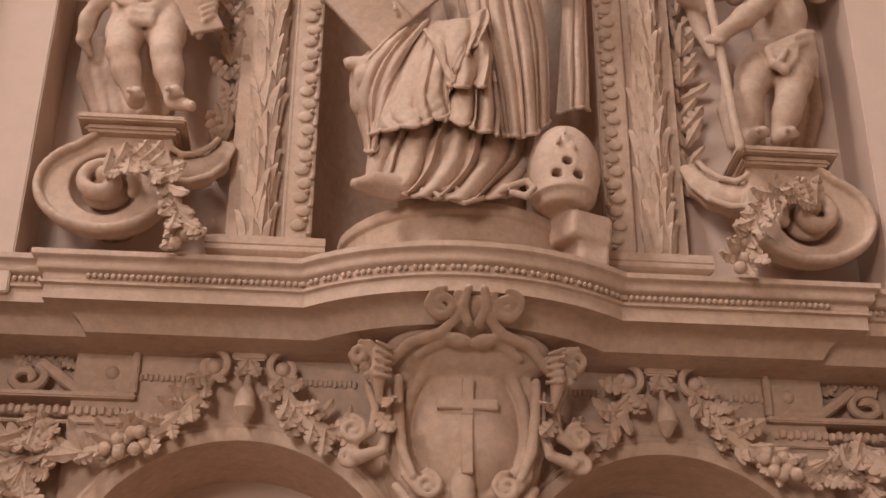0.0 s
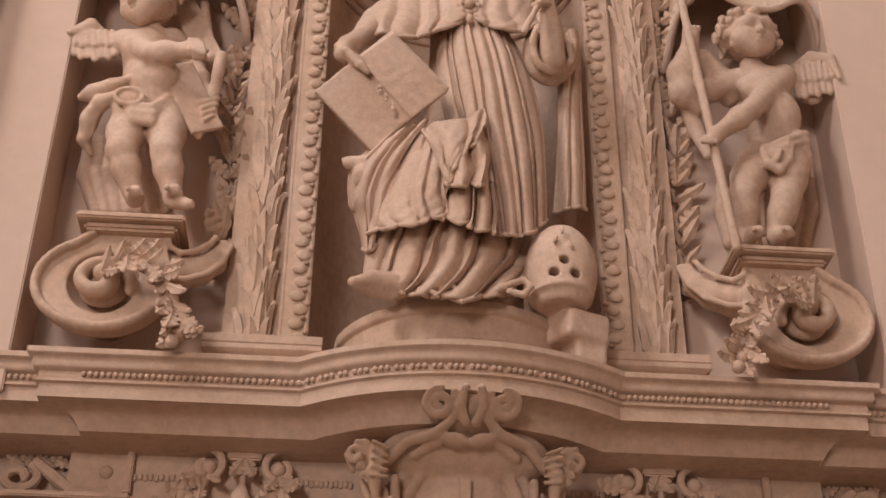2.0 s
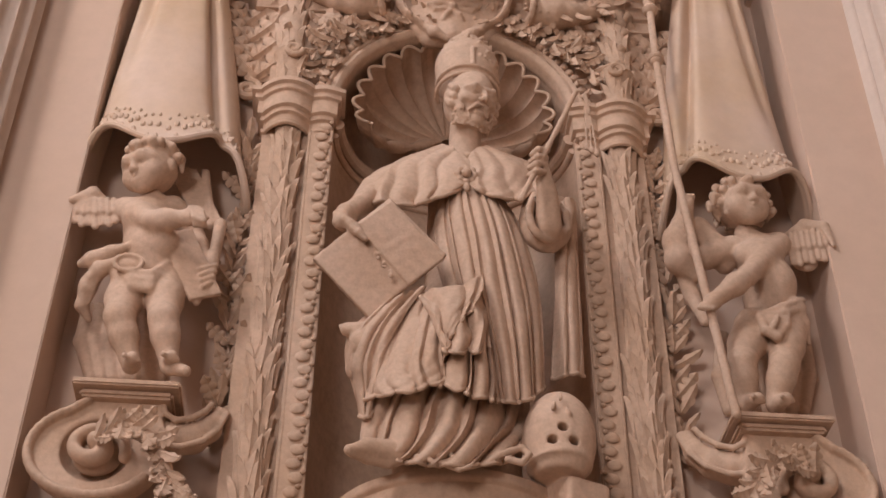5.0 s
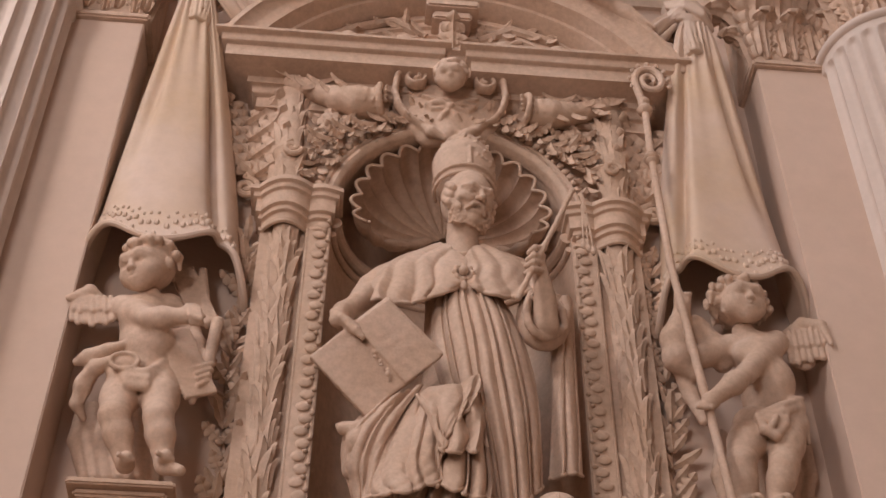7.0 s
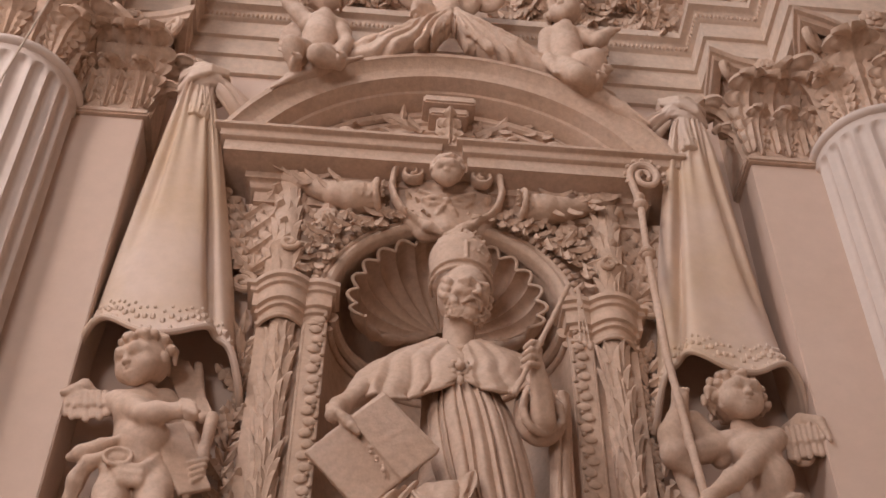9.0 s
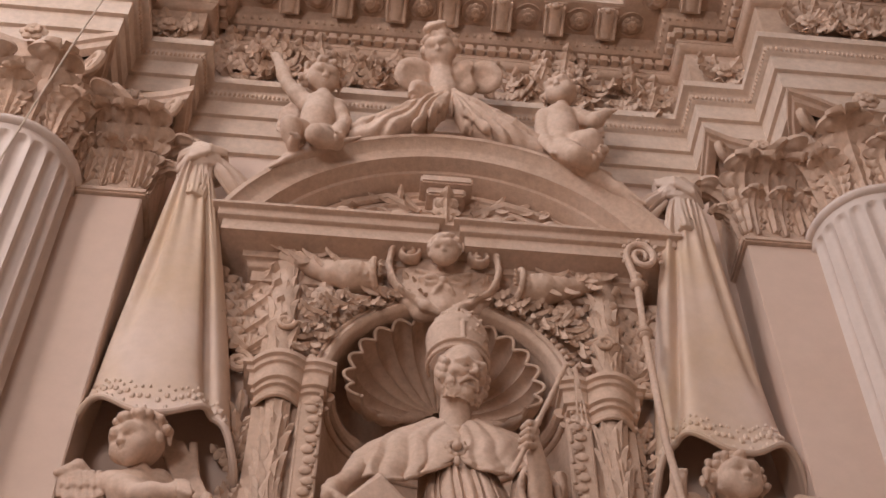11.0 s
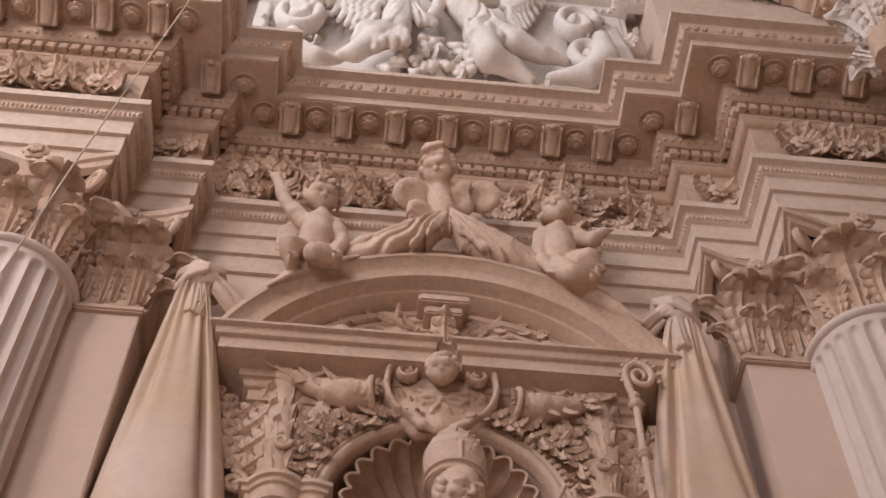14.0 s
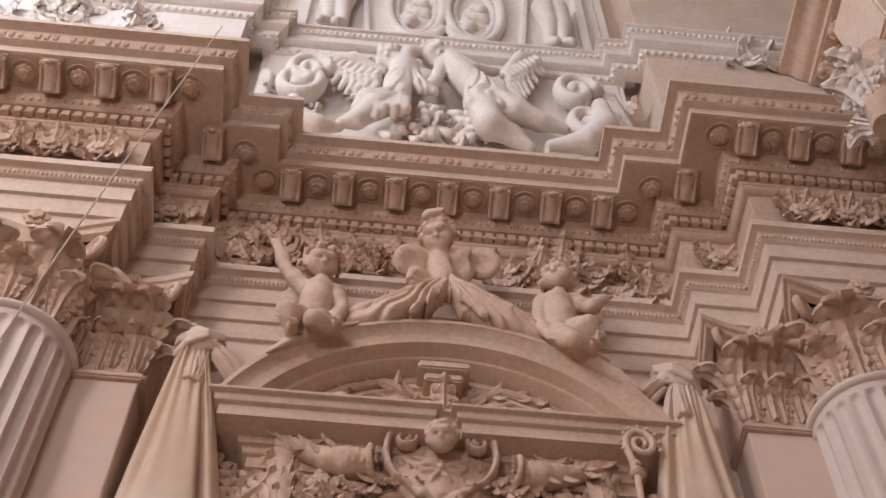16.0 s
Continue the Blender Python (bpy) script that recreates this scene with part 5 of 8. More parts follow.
# ---------------------------------------------------------------- hanging drapes
def drape(side, x_top, z_top, x0, x1, z_bot):
    """A bell of cloth, gathered at the top and rolled up at the hem, open below."""
    nu, nv = 73, 40
    xc, hw = (x0 + x1) / 2, (x1 - x0) / 2

    def at(u, v, inset=0.0):
        a = math.pi * u
        spread = v ** 0.72
        w = 0.075 + (hw - 0.075) * spread - inset
        dep = 0.07 + 0.31 * spread ** 1.3 - inset
        cx = x_top + (xc - x_top) * v ** 0.9
        uu = u if side < 0 else 1 - u
        soft = 0.024 * math.sin(7.3 * uu + 0.9 * side + 1.4 * v) + 0.011 * math.sin(13 * uu + 3 * v + 2 * side)
        crease = -0.055 * math.exp(-((uu - 0.70 - 0.06 * v) / 0.045) ** 2) * min(1.0, v * 2.2) - 0.035 * math.exp(-((uu - 0.33 + 0.10 * v) / 0.06) ** 2) * math.sin(math.pi * min(1.0, v * 1.25))
        gather = 0.018 * math.exp(-v / 0.16) * math.cos(17 * a + 2 * side)
        fold = 1.7 * (soft * (0.4 + 0.6 * v) + crease) * (1 - 0.4 * v ** 4) + gather
        z = z_top + (z_bot - z_top) * v
        # the hem lifts in two wide scallops
        low = max(0.0, (v - 0.70) / 0.30) ** 1.6
        lift = (0.17 * math.sin(2 * a) ** 2 - 0.14 * (1 - math.sin(a))) * low
        flare = 0.03 * max(0.0, (v - 0.84) / 0.16) ** 2
        ca, sa = math.cos(a), math.sin(a)
        return (cx - (w + flare + fold * 0.5) * math.copysign(abs(ca) ** 0.85, ca), 5.10 - 0.34 * (1 - v) ** 1.6 - (dep + flare + fold) * max(0.0, sa) ** 0.75, z + lift)

    sh = Shell()
    outer = [[at(i / (nu - 1), j / (nv - 1)) for j in range(nv)] for i in range(nu)]
    inner = [[at(i / (nu - 1), j / (nv - 1), 0.022) for j in range(nv)] for i in range(nu)]
    sh.grid(outer).grid(inner)
    rim = [[outer[i][-1], inner[i][-1]] for i in range(nu)]
    sh.grid(rim)
    cloth = sh.mesh("cloth", CLOTH, angle=180)
    band = Shell()
    band.tube([at(i / (nu - 1), 0.995) for i in range(nu)], 0.017, 8)
    edge = Shell()
    for i in range(3, nu - 3, 2):
        u = i / (nu - 1)
        for v, r in ((0.985, 0.012), (0.935, 0.015), (0.895, 0.009)):
            p = at(u, v + 0.010 * math.sin(i * 1.9))
            edge.ball((p[0], p[1] - 0.004, p[2]), (r, r * 0.7, r * (1.3 if i % 4 else 0.8)), 6, 4)
    return cloth, band.mesh("hem", CLOTH), edge.mesh("embroidered_band", CLOTH)


def knot(cx, cz, seed):
    """Cloth wound round itself in folded turns, a gather below, and a swag drawn to the pediment."""
    c = Clay((cx - 0.40, 4.48, cz - 0.42), (cx + 0.40, 5.06, cz + 0.30), 0.0085)
    s = -1 if cx < 0 else 1
    c.blob((cx, 4.79, cz + 0.02), (0.12, 0.10, 0.11), k=0.0)
    for dz, tilt, w, d in ((-0.055, -20, 0.125, 0.105), (0.015, 16, 0.145, 0.12), (0.075, -10, 0.125, 0.11), (0.125, 22, 0.085, 0.08)):
        for o in (-1, 0, 1):
            turn = [(cx + w * math.cos(a), 4.79 - (d - 0.008 * abs(o)) * math.sin(a), cz + dz + 0.021 * o * (1 + 0.4 * math.cos(a + seed)) + s * w * math.tan(radians(tilt)) * math.cos(a)) for a in [math.pi * k / 10 for k in range(21)]]
            c.limb(turn, 0.0165, k=0.005)
    # one turn drawn across the others
    for o in (-1, 0, 1):
        c.limb([(cx - s * 0.13, 4.72, cz + 0.08 + 0.02 * o), (cx - s * 0.04, 4.655, cz + 0.02 + 0.026 * o), (cx + s * 0.06, 4.66, cz - 0.05 + 0.026 * o), (cx + s * 0.13, 4.73, cz - 0.10 + 0.02 * o)], [0.014, 0.020, 0.020, 0.012], k=0.006)
    c.pleats((cx, 4.76, cz - 0.04), (cx, 4.75, cz - 0.36), 0.075, 0.062, 15, 0.014, 0.9, k=0.008, wave=0.5)
    c.rough(0.003, 50, seed)
    swag = Shell()
    sheet(swag, [[(cx - s * 0.08, 4.72, cz + 0.06), (cx - s * 0.09, 4.70, cz - 0.02), (cx - s * 0.08, 4.74, cz - 0.10)],
                 [(cx - s * 0.22, 4.78, cz - 0.02), (cx - s * 0.22, 4.76, cz - 0.12), (cx - s * 0.18, 4.80, cz - 0.22)],
                 [(cx - s * 0.38, 4.92, cz - 0.06), (cx - s * 0.38, 4.90, cz - 0.20), (cx - s * 0.34, 4.94, cz - 0.34)]], 4.0, 0.045, seed, 0.4, 0.0, 44, 16, 0.014)
    return joined("knot", [c.mesh("turns", CLOTH), swag.mesh("swag", CLOTH, angle=70)])


for side, xt, zt, x0, x1, seed in ((-1, -1.50, 8.02, -1.81, -1.06, 3), (1, 1.42, 8.06, 1.06, 1.78, 9)):
    dr = thing("drape", "pale stucco drape knotted above and open like a hood below" if side < 0 else "pale stucco drape hanging in folds over the staff-bearing putto", "drapery", (0, 0, 0), "drapes beside the niche")
    cloth, hem, edge = drape(side, xt, zt, x0, x1, 6.03)
    part("cloth", cloth, dr)
    part("hem", hem, dr, "rolled hem of the drape")
    tagged(part("embroidered_band", edge, dr, "raised ornament along the hem"), kind="stuff")
    part("knot", knot(xt - 0.02 * side, zt + 0.10, seed), dr, "knotted gather of cloth")


# ---------------------------------------------------------------- carved leaves and small repeated pieces
def leaf(name, length, width, lobes=0, lobe_depth=0.35, hook=60, lean=6, rib=0.06, cup=0.28, mat=None, n=14, m=6, wide=0.45):
    """A carved leaf that grows along +z from its root, faces -y, and bends over at the tip by hook degrees."""
    mat = mat or STONE
    front, back = [], []
    y = z = 0.0
    for i in range(n + 1):
        t = i / n
        bend = radians(lean + hook * max(0.0, (t - 0.45) / 0.55) ** 1.5)
        if i:
            y -= math.sin(bend) * length / n
            z += math.cos(bend) * length / n
        w = width / 2 * (min(1.0, (0.35 + t / wide * 0.65)) if t < wide else math.cos(math.pi / 2 * (t - wide) / (1 - wide)) ** 0.7)
        teeth = abs(math.sin(math.pi * lobes * t)) if lobes else 1.0
        if lobes:
            w *= 1 - lobe_depth * (1 - teeth ** 0.55)
        w = max(w, width * 0.03)
        ny, nz = -math.cos(bend), -math.sin(bend)
        rf, rb = [], []
        for j in range(m + 1):
            q = -1 + 2 * j / m
            off = width * rib * math.exp(-(q / 0.2) ** 2) * (1 - 0.6 * t) - width * cup * q * q * 0.6
            if lobes:
                off += width * 0.03 * (teeth - 0.5) * min(1.0, abs(q) * 1.4) + width * 0.022 * math.cos(q * math.pi * 4) * min(1.0, 3 * (1 - t))
            x = q * w
            rf.append((x, y + ny * off, z + nz * off))
            rb.append((x * 0.97, y + ny * (off - 0.07 * width), z + nz * (off - 0.07 * width)))
        front.append(rf)
        back.append(rb)
    sh = Shell().grid(front).grid(back)
    for a, b in ((front[0], back[0]), (front[-1], back[-1])):
        sh.grid([a, b])
    for j in (0, m):
        sh.grid([[r[j] for r in front], [r[j] for r in back]])
    return sh.mesh(name, mat, angle=48)


def stand(pos, way, out=(0, -1, 0), scale=1.0):
    z = Vector(way).normalized()
    y = -Vector(out)
    y = (y - z * y.dot(z)).normalized()
    x = y.cross(z)
    m = Matrix((x, y, z)).transposed().to_4x4()
    return Matrix.Translation(pos) @ m @ Matrix.Diagonal((scale, scale, scale, 1)) if not hasattr(scale, "__len__") else Matrix.Translation(pos) @ m @ Matrix.Diagonal((*scale, 1))


LAUREL = leaf("leaf", 0.20, 0.066, 0, 0, 12, 2, 0.14)
LAUREL_S = leaf("leaf", 0.19, 0.062, 2, 0.22, 20, 3, 0.14)
LAUREL_B = leaf("leaf", 0.19, 0.075, 3, 0.35, 34, 4, 0.10)
ACANTHUS = leaf("leaf", 0.32, 0.20, 5, 0.5, 90, 4, 0.10, 0.18, n=30, m=12)
ACANTHUS_W = leaf("leaf", 0.32, 0.20, 5, 0.5, 90, 4, 0.10, 0.18, mat=WHITE, n=30, m=12)
OAK = leaf("leaf", 0.18, 0.11, 4, 0.5, 48, 8, 0.12, 0.2, n=20, m=6)
OAK_W = leaf("leaf", 0.18, 0.11, 4, 0.5, 48, 8, 0.12, 0.2, mat=WHITE, n=20, m=6)
OAK_O = leaf("leaf", 0.18, 0.11, 4, 0.5, 48, 8, 0.12, 0.2, mat=OCHRE, n=20, m=6)
LEAF_O = leaf("leaf", 0.22, 0.09, 3, 0.35, 34, 4, 0.10, mat=OCHRE)
RND = random.Random(7)


def leafy(parent, path, every, meshes, size=1.0, spread=0.9, out=(0, -1, 0), depth=0.03, name="leaf", rows=2):
    """Leaves set along a path, turned out to either side of it."""
    pts = [Vector(p) for p in path]
    lens = [(b - a).length for a, b in zip(pts[:-1], pts[1:])]
    total, s = sum(lens), 0.0
    while s < total:
        q, k = s, 0
        while k < len(lens) - 1 and q > lens[k]:
            q -= lens[k]
            k += 1
        d = (pts[k + 1] - pts[k]).normalized()
        p = pts[k] + d * q
        side = d.cross(Vector(out)).normalized()
        for r in range(rows):
            a = (r - (rows - 1) / 2) * 2 * spread / max(1, rows - 1) if rows > 1 else 0
            a += RND.uniform(-0.5, 0.5)
            way = d * math.cos(a) + side * math.sin(a) + Vector(out) * RND.uniform(0.0, 0.45)
            part(name, RND.choice(meshes), parent, m=stand(p + Vector(out) * (depth + RND.uniform(0, 0.02)), way, out, size * RND.uniform(0.7, 1.2)))
        s += every


def spiral(cx, cz, r0, r1, a0, turns, y, n=40, squash=1.0):
    return [(cx + (r0 + (r1 - r0) * t) * math.cos(radians(a0) + turns * 2 * math.pi * t), y,
             cz + squash * (r0 + (r1 - r0) * t) * math.sin(radians(a0) + turns * 2 * math.pi * t)) for t in [i / n for i in range(n + 1)]]


# ---------------------------------------------------------------- pedestal, blocks and beads on the ledge
ped = [(-0.50, 5.05)] + bow(4.98, 0.49, 4.635) + [(0.50, 5.05)]
solo("statue_pedestal", run_profile(ped, curve(0.035, 4.062, 0.004, 4.12, -0.012) + [(0.0, 4.125), (0.0, 4.235)] + curve(0.004, 4.24, 0.018, 4.265, 0.006) + [(0.018, 4.288), (-0.05, 4.292)], 0.12).mesh("statue_pedestal", STONE),
     "rounded moulded stone pedestal under the bishop", "pedestal")
solo("pedestal_core", Shell().box(-0.44, 0.44, 4.90, 5.3, 4.06, 4.285).mesh("pedestal_core", STONE), "stone floor of the niche", "niche", kind="structure")
for s in (-1, 1):
    x0, x1 = sorted((s * 0.60, s * 1.02))
    pl = [(x0, 5.1), (x0, 4.90), (x1, 4.90), (x1, 5.1)]
    solo("pilaster_base", run_profile(pl, [(0.01, 4.06), (0.01, 4.10)] + cyma(0.0, 4.105, 0.03, 4.18, -0.012) + [(0.035, 4.185), (0.035, 4.22), (-0.05, 4.225)], 0.02).mesh("pilaster_base", STONE),
         "moulded stone block under a leafy pilaster", "pedestal", kind="structure")
    x0, x1 = sorted((s * 1.02, s * 1.79))
    solo("panel_base", Shell().box(x0, x1, 5.0, 5.14, 4.06, 4.20, 0.01).mesh("panel_base", STONE), "low stone course along the panel foot", "moulding", kind="structure")

sh = Shell()
segs = [(Vector(a), Vector(b)) for a, b in zip(ledge_plan[:-1], ledge_plan[1:])]
carry = 0.0
for a, b in segs:
    ln, d = (b - a).length, (b - a).normalized()
    nrm = Vector((d.y, -d.x))
    q = carry
    while q < ln:
        p = a + d * q + nrm * 0.168
        if abs(p.x) < 2.2:
            sh.ball((p.x, p.y, 3.966), (0.0105, 0.0105, 0.012), 8, 6)
        q += 0.0245
    carry = q - ln
tagged(solo("bead_row", sh.mesh("bead_row", STONE), "fine row of round stone beads along the ledge", "beading"), kind="stuff")

# ---------------------------------------------------------------- pilasters of laurel, notched bands
def wrap(parent, x, y, z0, z1, r, every):
    """Leaves lying close round the front of an upright shaft."""
    z, k = z0, 0
    while z < z1:
        for a in (-70, -24, 24, 70) if k % 2 else (-48, 0, 48):
            a = radians(a + RND.uniform(-8, 8))
            o = (math.sin(a), -math.cos(a) * 0.85, 0)
            part("leaf", RND.choice((LAUREL, LAUREL, LAUREL_S)), parent,
                 m=stand((x + r * o[0], y + r * o[1] + 0.006, z + RND.uniform(-0.015, 0.015)), (RND.uniform(-0.16, 0.16), -0.02, 1), o, RND.uniform(0.75, 1.0)))
        z += every
        k += 1


for s in (-1, 1):
    drop = thing("laurel_pilaster", "pilaster covered with overlapping carved laurel leaves", "pilaster", (0, 0, 0), "laurel pilasters beside the niche")
    part("shaft", Shell().tube([(s * 0.86, 4.985, 4.22), (s * 0.86, 4.985, 6.48)], 0.066, 16, 0.8).mesh("shaft", STONE), drop)
    wrap(drop, s * 0.86, 4.985, 4.20, 6.30, 0.068, 0.070)
    band = thing("notched_band", "narrow upright band with a row of carved notches", "moulding", (0, 0, 0), "notched bands at the niche edge")
    x0, x1 = sorted((s * 0.636, s * 0.742))
    part("strip", Shell().box(x0, x1, 4.962, 5.01, 4.2, 6.42, 0.004).mesh("strip", STONE), band)
    piece = Shell().ball((0.0, 0.0, 0.0), (0.034, 0.010, 0.027), 10, 6)
    piece.ball((-0.030 * s, -0.004, 0.026), (0.013, 0.013, 0.011), 8, 5)
    me = piece.mesh("notch", STONE)
    for i in range(33):
        part("notch", me, band, m=pose(s * 0.678 + 0.008 * (-1) ** i, 4.955, 4.26 + i * 0.068, 0, 0, 0))
    edge = Shell()
    edge.tube([(s * 0.638, 4.968, 4.2), (s * 0.638, 4.968, 6.42)], 0.012, 8)
    edge.tube([(s * 0.745, 4.975, 4.2), (s * 0.745, 4.975, 6.42)], 0.012, 8)
    part("edge_bead", edge.mesh("edge_bead", STONE), band)
    # upper laurel stub
    stub = thing("laurel_finial", "upper carved laurel bud standing on the impost", "ornament", (0, 0, 0), "laurel finials over the imposts")
    part("core", Shell().tube([(s * 0.875, 4.985, 6.66), (s * 0.88, 4.98, 6.90), (s * 0.885, 4.97, 6.97), (s * 0.89, 4.98, 7.03), (s * 0.90, 4.98, 7.25), (s * 0.915, 4.98, 7.50), (s * 0.915, 4.99, 7.56)], [0.082, 0.075, 0.095, 0.068, 0.074, 0.072, 0.04], 16, 0.85).mesh("core", STONE), stub)
    wrap(stub, s * 0.88, 4.985, 6.68, 6.84, 0.078, 0.070)
    wrap(stub, s * 0.90, 4.985, 7.00, 7.40, 0.072, 0.070)
    part("curl", Shell().tube(spiral(s * 0.87, 6.95, 0.05, 0.012, 0, 1.3 * s, 4.90, 24), 0.016, 8).mesh("curl", STONE), stub)

# imposts: moulded caps, bulging over the pilaster and the band
imp_prof = [(0.0, 6.40)] + curve(0.0, 6.40, 0.014, 6.42, 0.008) + [(0.016, 6.425), (0.004, 6.432), (0.004, 6.47)] + cyma(0.008, 6.475, 0.036, 6.515, 0.010) + [(0.040, 6.518), (0.040, 6.60)] + cyma(0.044, 6.605, 0.072, 6.645, 0.008) + [(0.078, 6.648), (0.078, 6.675), (-0.02, 6.68)]
for s in (-1, 1):
    pl = [(-0.985, 5.13)]
    for i in range(49):
        x = -0.985 + 0.33 * i / 48
        b1 = max(0.0, math.cos(min(1.0, abs(x + 0.865) / 0.110) * math.pi / 2))
        b2 = max(0.0, math.cos(min(1.0, abs(x + 0.685) / 0.075) * math.pi / 2))
        pl.append((x, 5.0 - 0.085 * b1 ** 0.8 - 0.035 * b2 ** 0.8))
    pl.append((-0.655, 5.10))
    if s > 0:
        pl = [(-x, y) for x, y in reversed(pl)]
    solo("impost", run_profile(pl, imp_prof, 0.0).mesh("impost", STONE), "moulded impost block bulging over the laurel pilaster", "impost", group="imposts beside the shell")

# ---------------------------------------------------------------- niche head: dome, shell, archivolt
CZ = NZ
sh = Shell()
sh.grid([[(-NR * math.cos(a) * math.sin(p), 5.0 + NR * 1.25 * math.cos(p), CZ + NR * math.sin(a) * math.sin(p)) for a in [math.pi * i / 40 for i in range(41)]] for p in [math.pi / 2 * j / 16 for j in range(17)]])
sh.grid([[(NR * math.cos(a), 5.0 + NR * 0.95 * math.sin(a), z) for a in [math.pi * i / 32 for i in range(33)]] for z in (CZ - 0.15, CZ)])
sh.grid([[(NR * math.cos(a), 5.0 + NR * f * math.sin(a), CZ) for a in [math.pi * i / 32 for i in range(33)]] for f in (0.95, 1.25)])
solo("niche_head", sh.mesh("niche_head", STONE), "smooth half dome closing the niche", "niche", kind="structure")


SZ = CZ + 0.085
A0, A1, NRIB = -0.34, math.pi + 0.34, 15


def shell_at(u, t, lift=0.0):
    """u from 0 to 1 across the fan, t from the hinge to the scalloped rim."""
    a = A0 + (A1 - A0) * u
    p = radians(3) + radians(80) * t
    wave = abs(math.sin(NRIB * math.pi * u))
    low = max(0.0, -math.sin(a))
    r = 0.545 - (0.050 * t ** 0.5) * (1 - wave) - lift - 0.05 * low
    p2 = p + 0.045 * wave * max(0, (t - 0.75) / 0.25)
    roll = 0.10 * max(0.0, (t - 0.8) / 0.2) ** 2 * low
    return (-r * math.cos(a) * math.sin(p2), 5.0 + r * 0.93 * math.cos(p2), SZ + 0.20 * (1 - t) ** 1.2 + r * math.sin(a) * math.sin(p2) + roll)


shell_ob = thing("scallop_shell", "ribbed stucco scallop shell filling the niche head", "shell ornament")
for k in range(NRIB):
    A = [(k + i / 10) / NRIB for i in range(11)]
    sh = Shell()
    sh.grid([[shell_at(a, j / 18) for j in range(19)] for a in A])
    sh.tube([shell_at(a, 1.0, 0.004) for a in A], 0.0105, 6)
    part("rib", sh.mesh("rib", STONE, angle=180), shell_ob)
for u in (0.0, 1.0):
    part("roll", Shell().tube([shell_at(u, 0.1 + 0.1 * k, 0.01) for k in range(10)], [(0.03 + 0.012 * math.sin(2.2 * k)) * min(1.0, 0.3 + 0.25 * (9 - k)) for k in range(10)], 10).mesh("roll", STONE), shell_ob, "rolled lower edge of the shell")
sh = Shell()
for rr, zz, tr in ((0.612, CZ - 0.09, 0.036), (0.622, CZ - 0.17, 0.020)):
    sh.tube([(-rr * math.cos(a), 5.0 + rr * 0.95 * math.sin(a), zz) for a in [0.05 + (math.pi - 0.10) * i / 30 for i in range(31)]], tr, 10)
solo("niche_moulding", sh.mesh("niche_moulding", STONE), "round moulding below the shell", "moulding", kind="structure")
angs2 = [math.pi * i / 48 for i in range(49)]
path = [(-NR * math.cos(a), 4.995, CZ + NR * math.sin(a)) for a in angs2]
rad = [(-math.cos(a), 0, math.sin(a)) for a in angs2]
prof = [(-0.012, 0.06), (-0.012, -0.01), (0.0, -0.028), (0.02, -0.036), (0.04, -0.028), (0.05, -0.01), (0.062, -0.02), (0.075, -0.02), (0.085, 0.0), (0.085, 0.06)]
arch = thing("archivolt", "carved round arch moulding with leafy edge", "arch")
part("moulding", Shell().sweep(path, rad, [(0, 1, 0)] * 49, prof).mesh("moulding", STONE), arch)
tooth = Shell().ball((0, 0, 0), (0.021, 0.018, 0.026), 8, 6).mesh("knob", STONE)
for i in range(1, 47):
    a = math.pi * i / 47
    part("knob", tooth, arch, m=stand((-(NR + 0.098) * math.cos(a), 4.978, CZ + (NR + 0.098) * math.sin(a)), (-math.cos(a), 0, math.sin(a))))


# ---------------------------------------------------------------- carving over the arch
def rosette(name, r, mat, petals=6):
    sh = Shell()
    for ring_, (rr, n, tilt) in enumerate(((r, petals, 0.25), (r * 0.62, petals, 0.7))):
        for i in range(n):
            a = 2 * math.pi * (i + 0.5 * ring_) / n
            c_, s_ = math.cos(a), math.sin(a)
            sh.ball((rr * 0.55 * c_, -0.012 - r * 0.25 * ring_, rr * 0.55 * s_), (rr * 0.42, r * 0.18, rr * 0.42), 8, 5)
    sh.ball((0, -r * 0.35, 0), (r * 0.24, r * 0.24, r * 0.24), 8, 6)
    return sh.mesh(name, mat)


ROSE = rosette("rosette", 0.085, STONE)


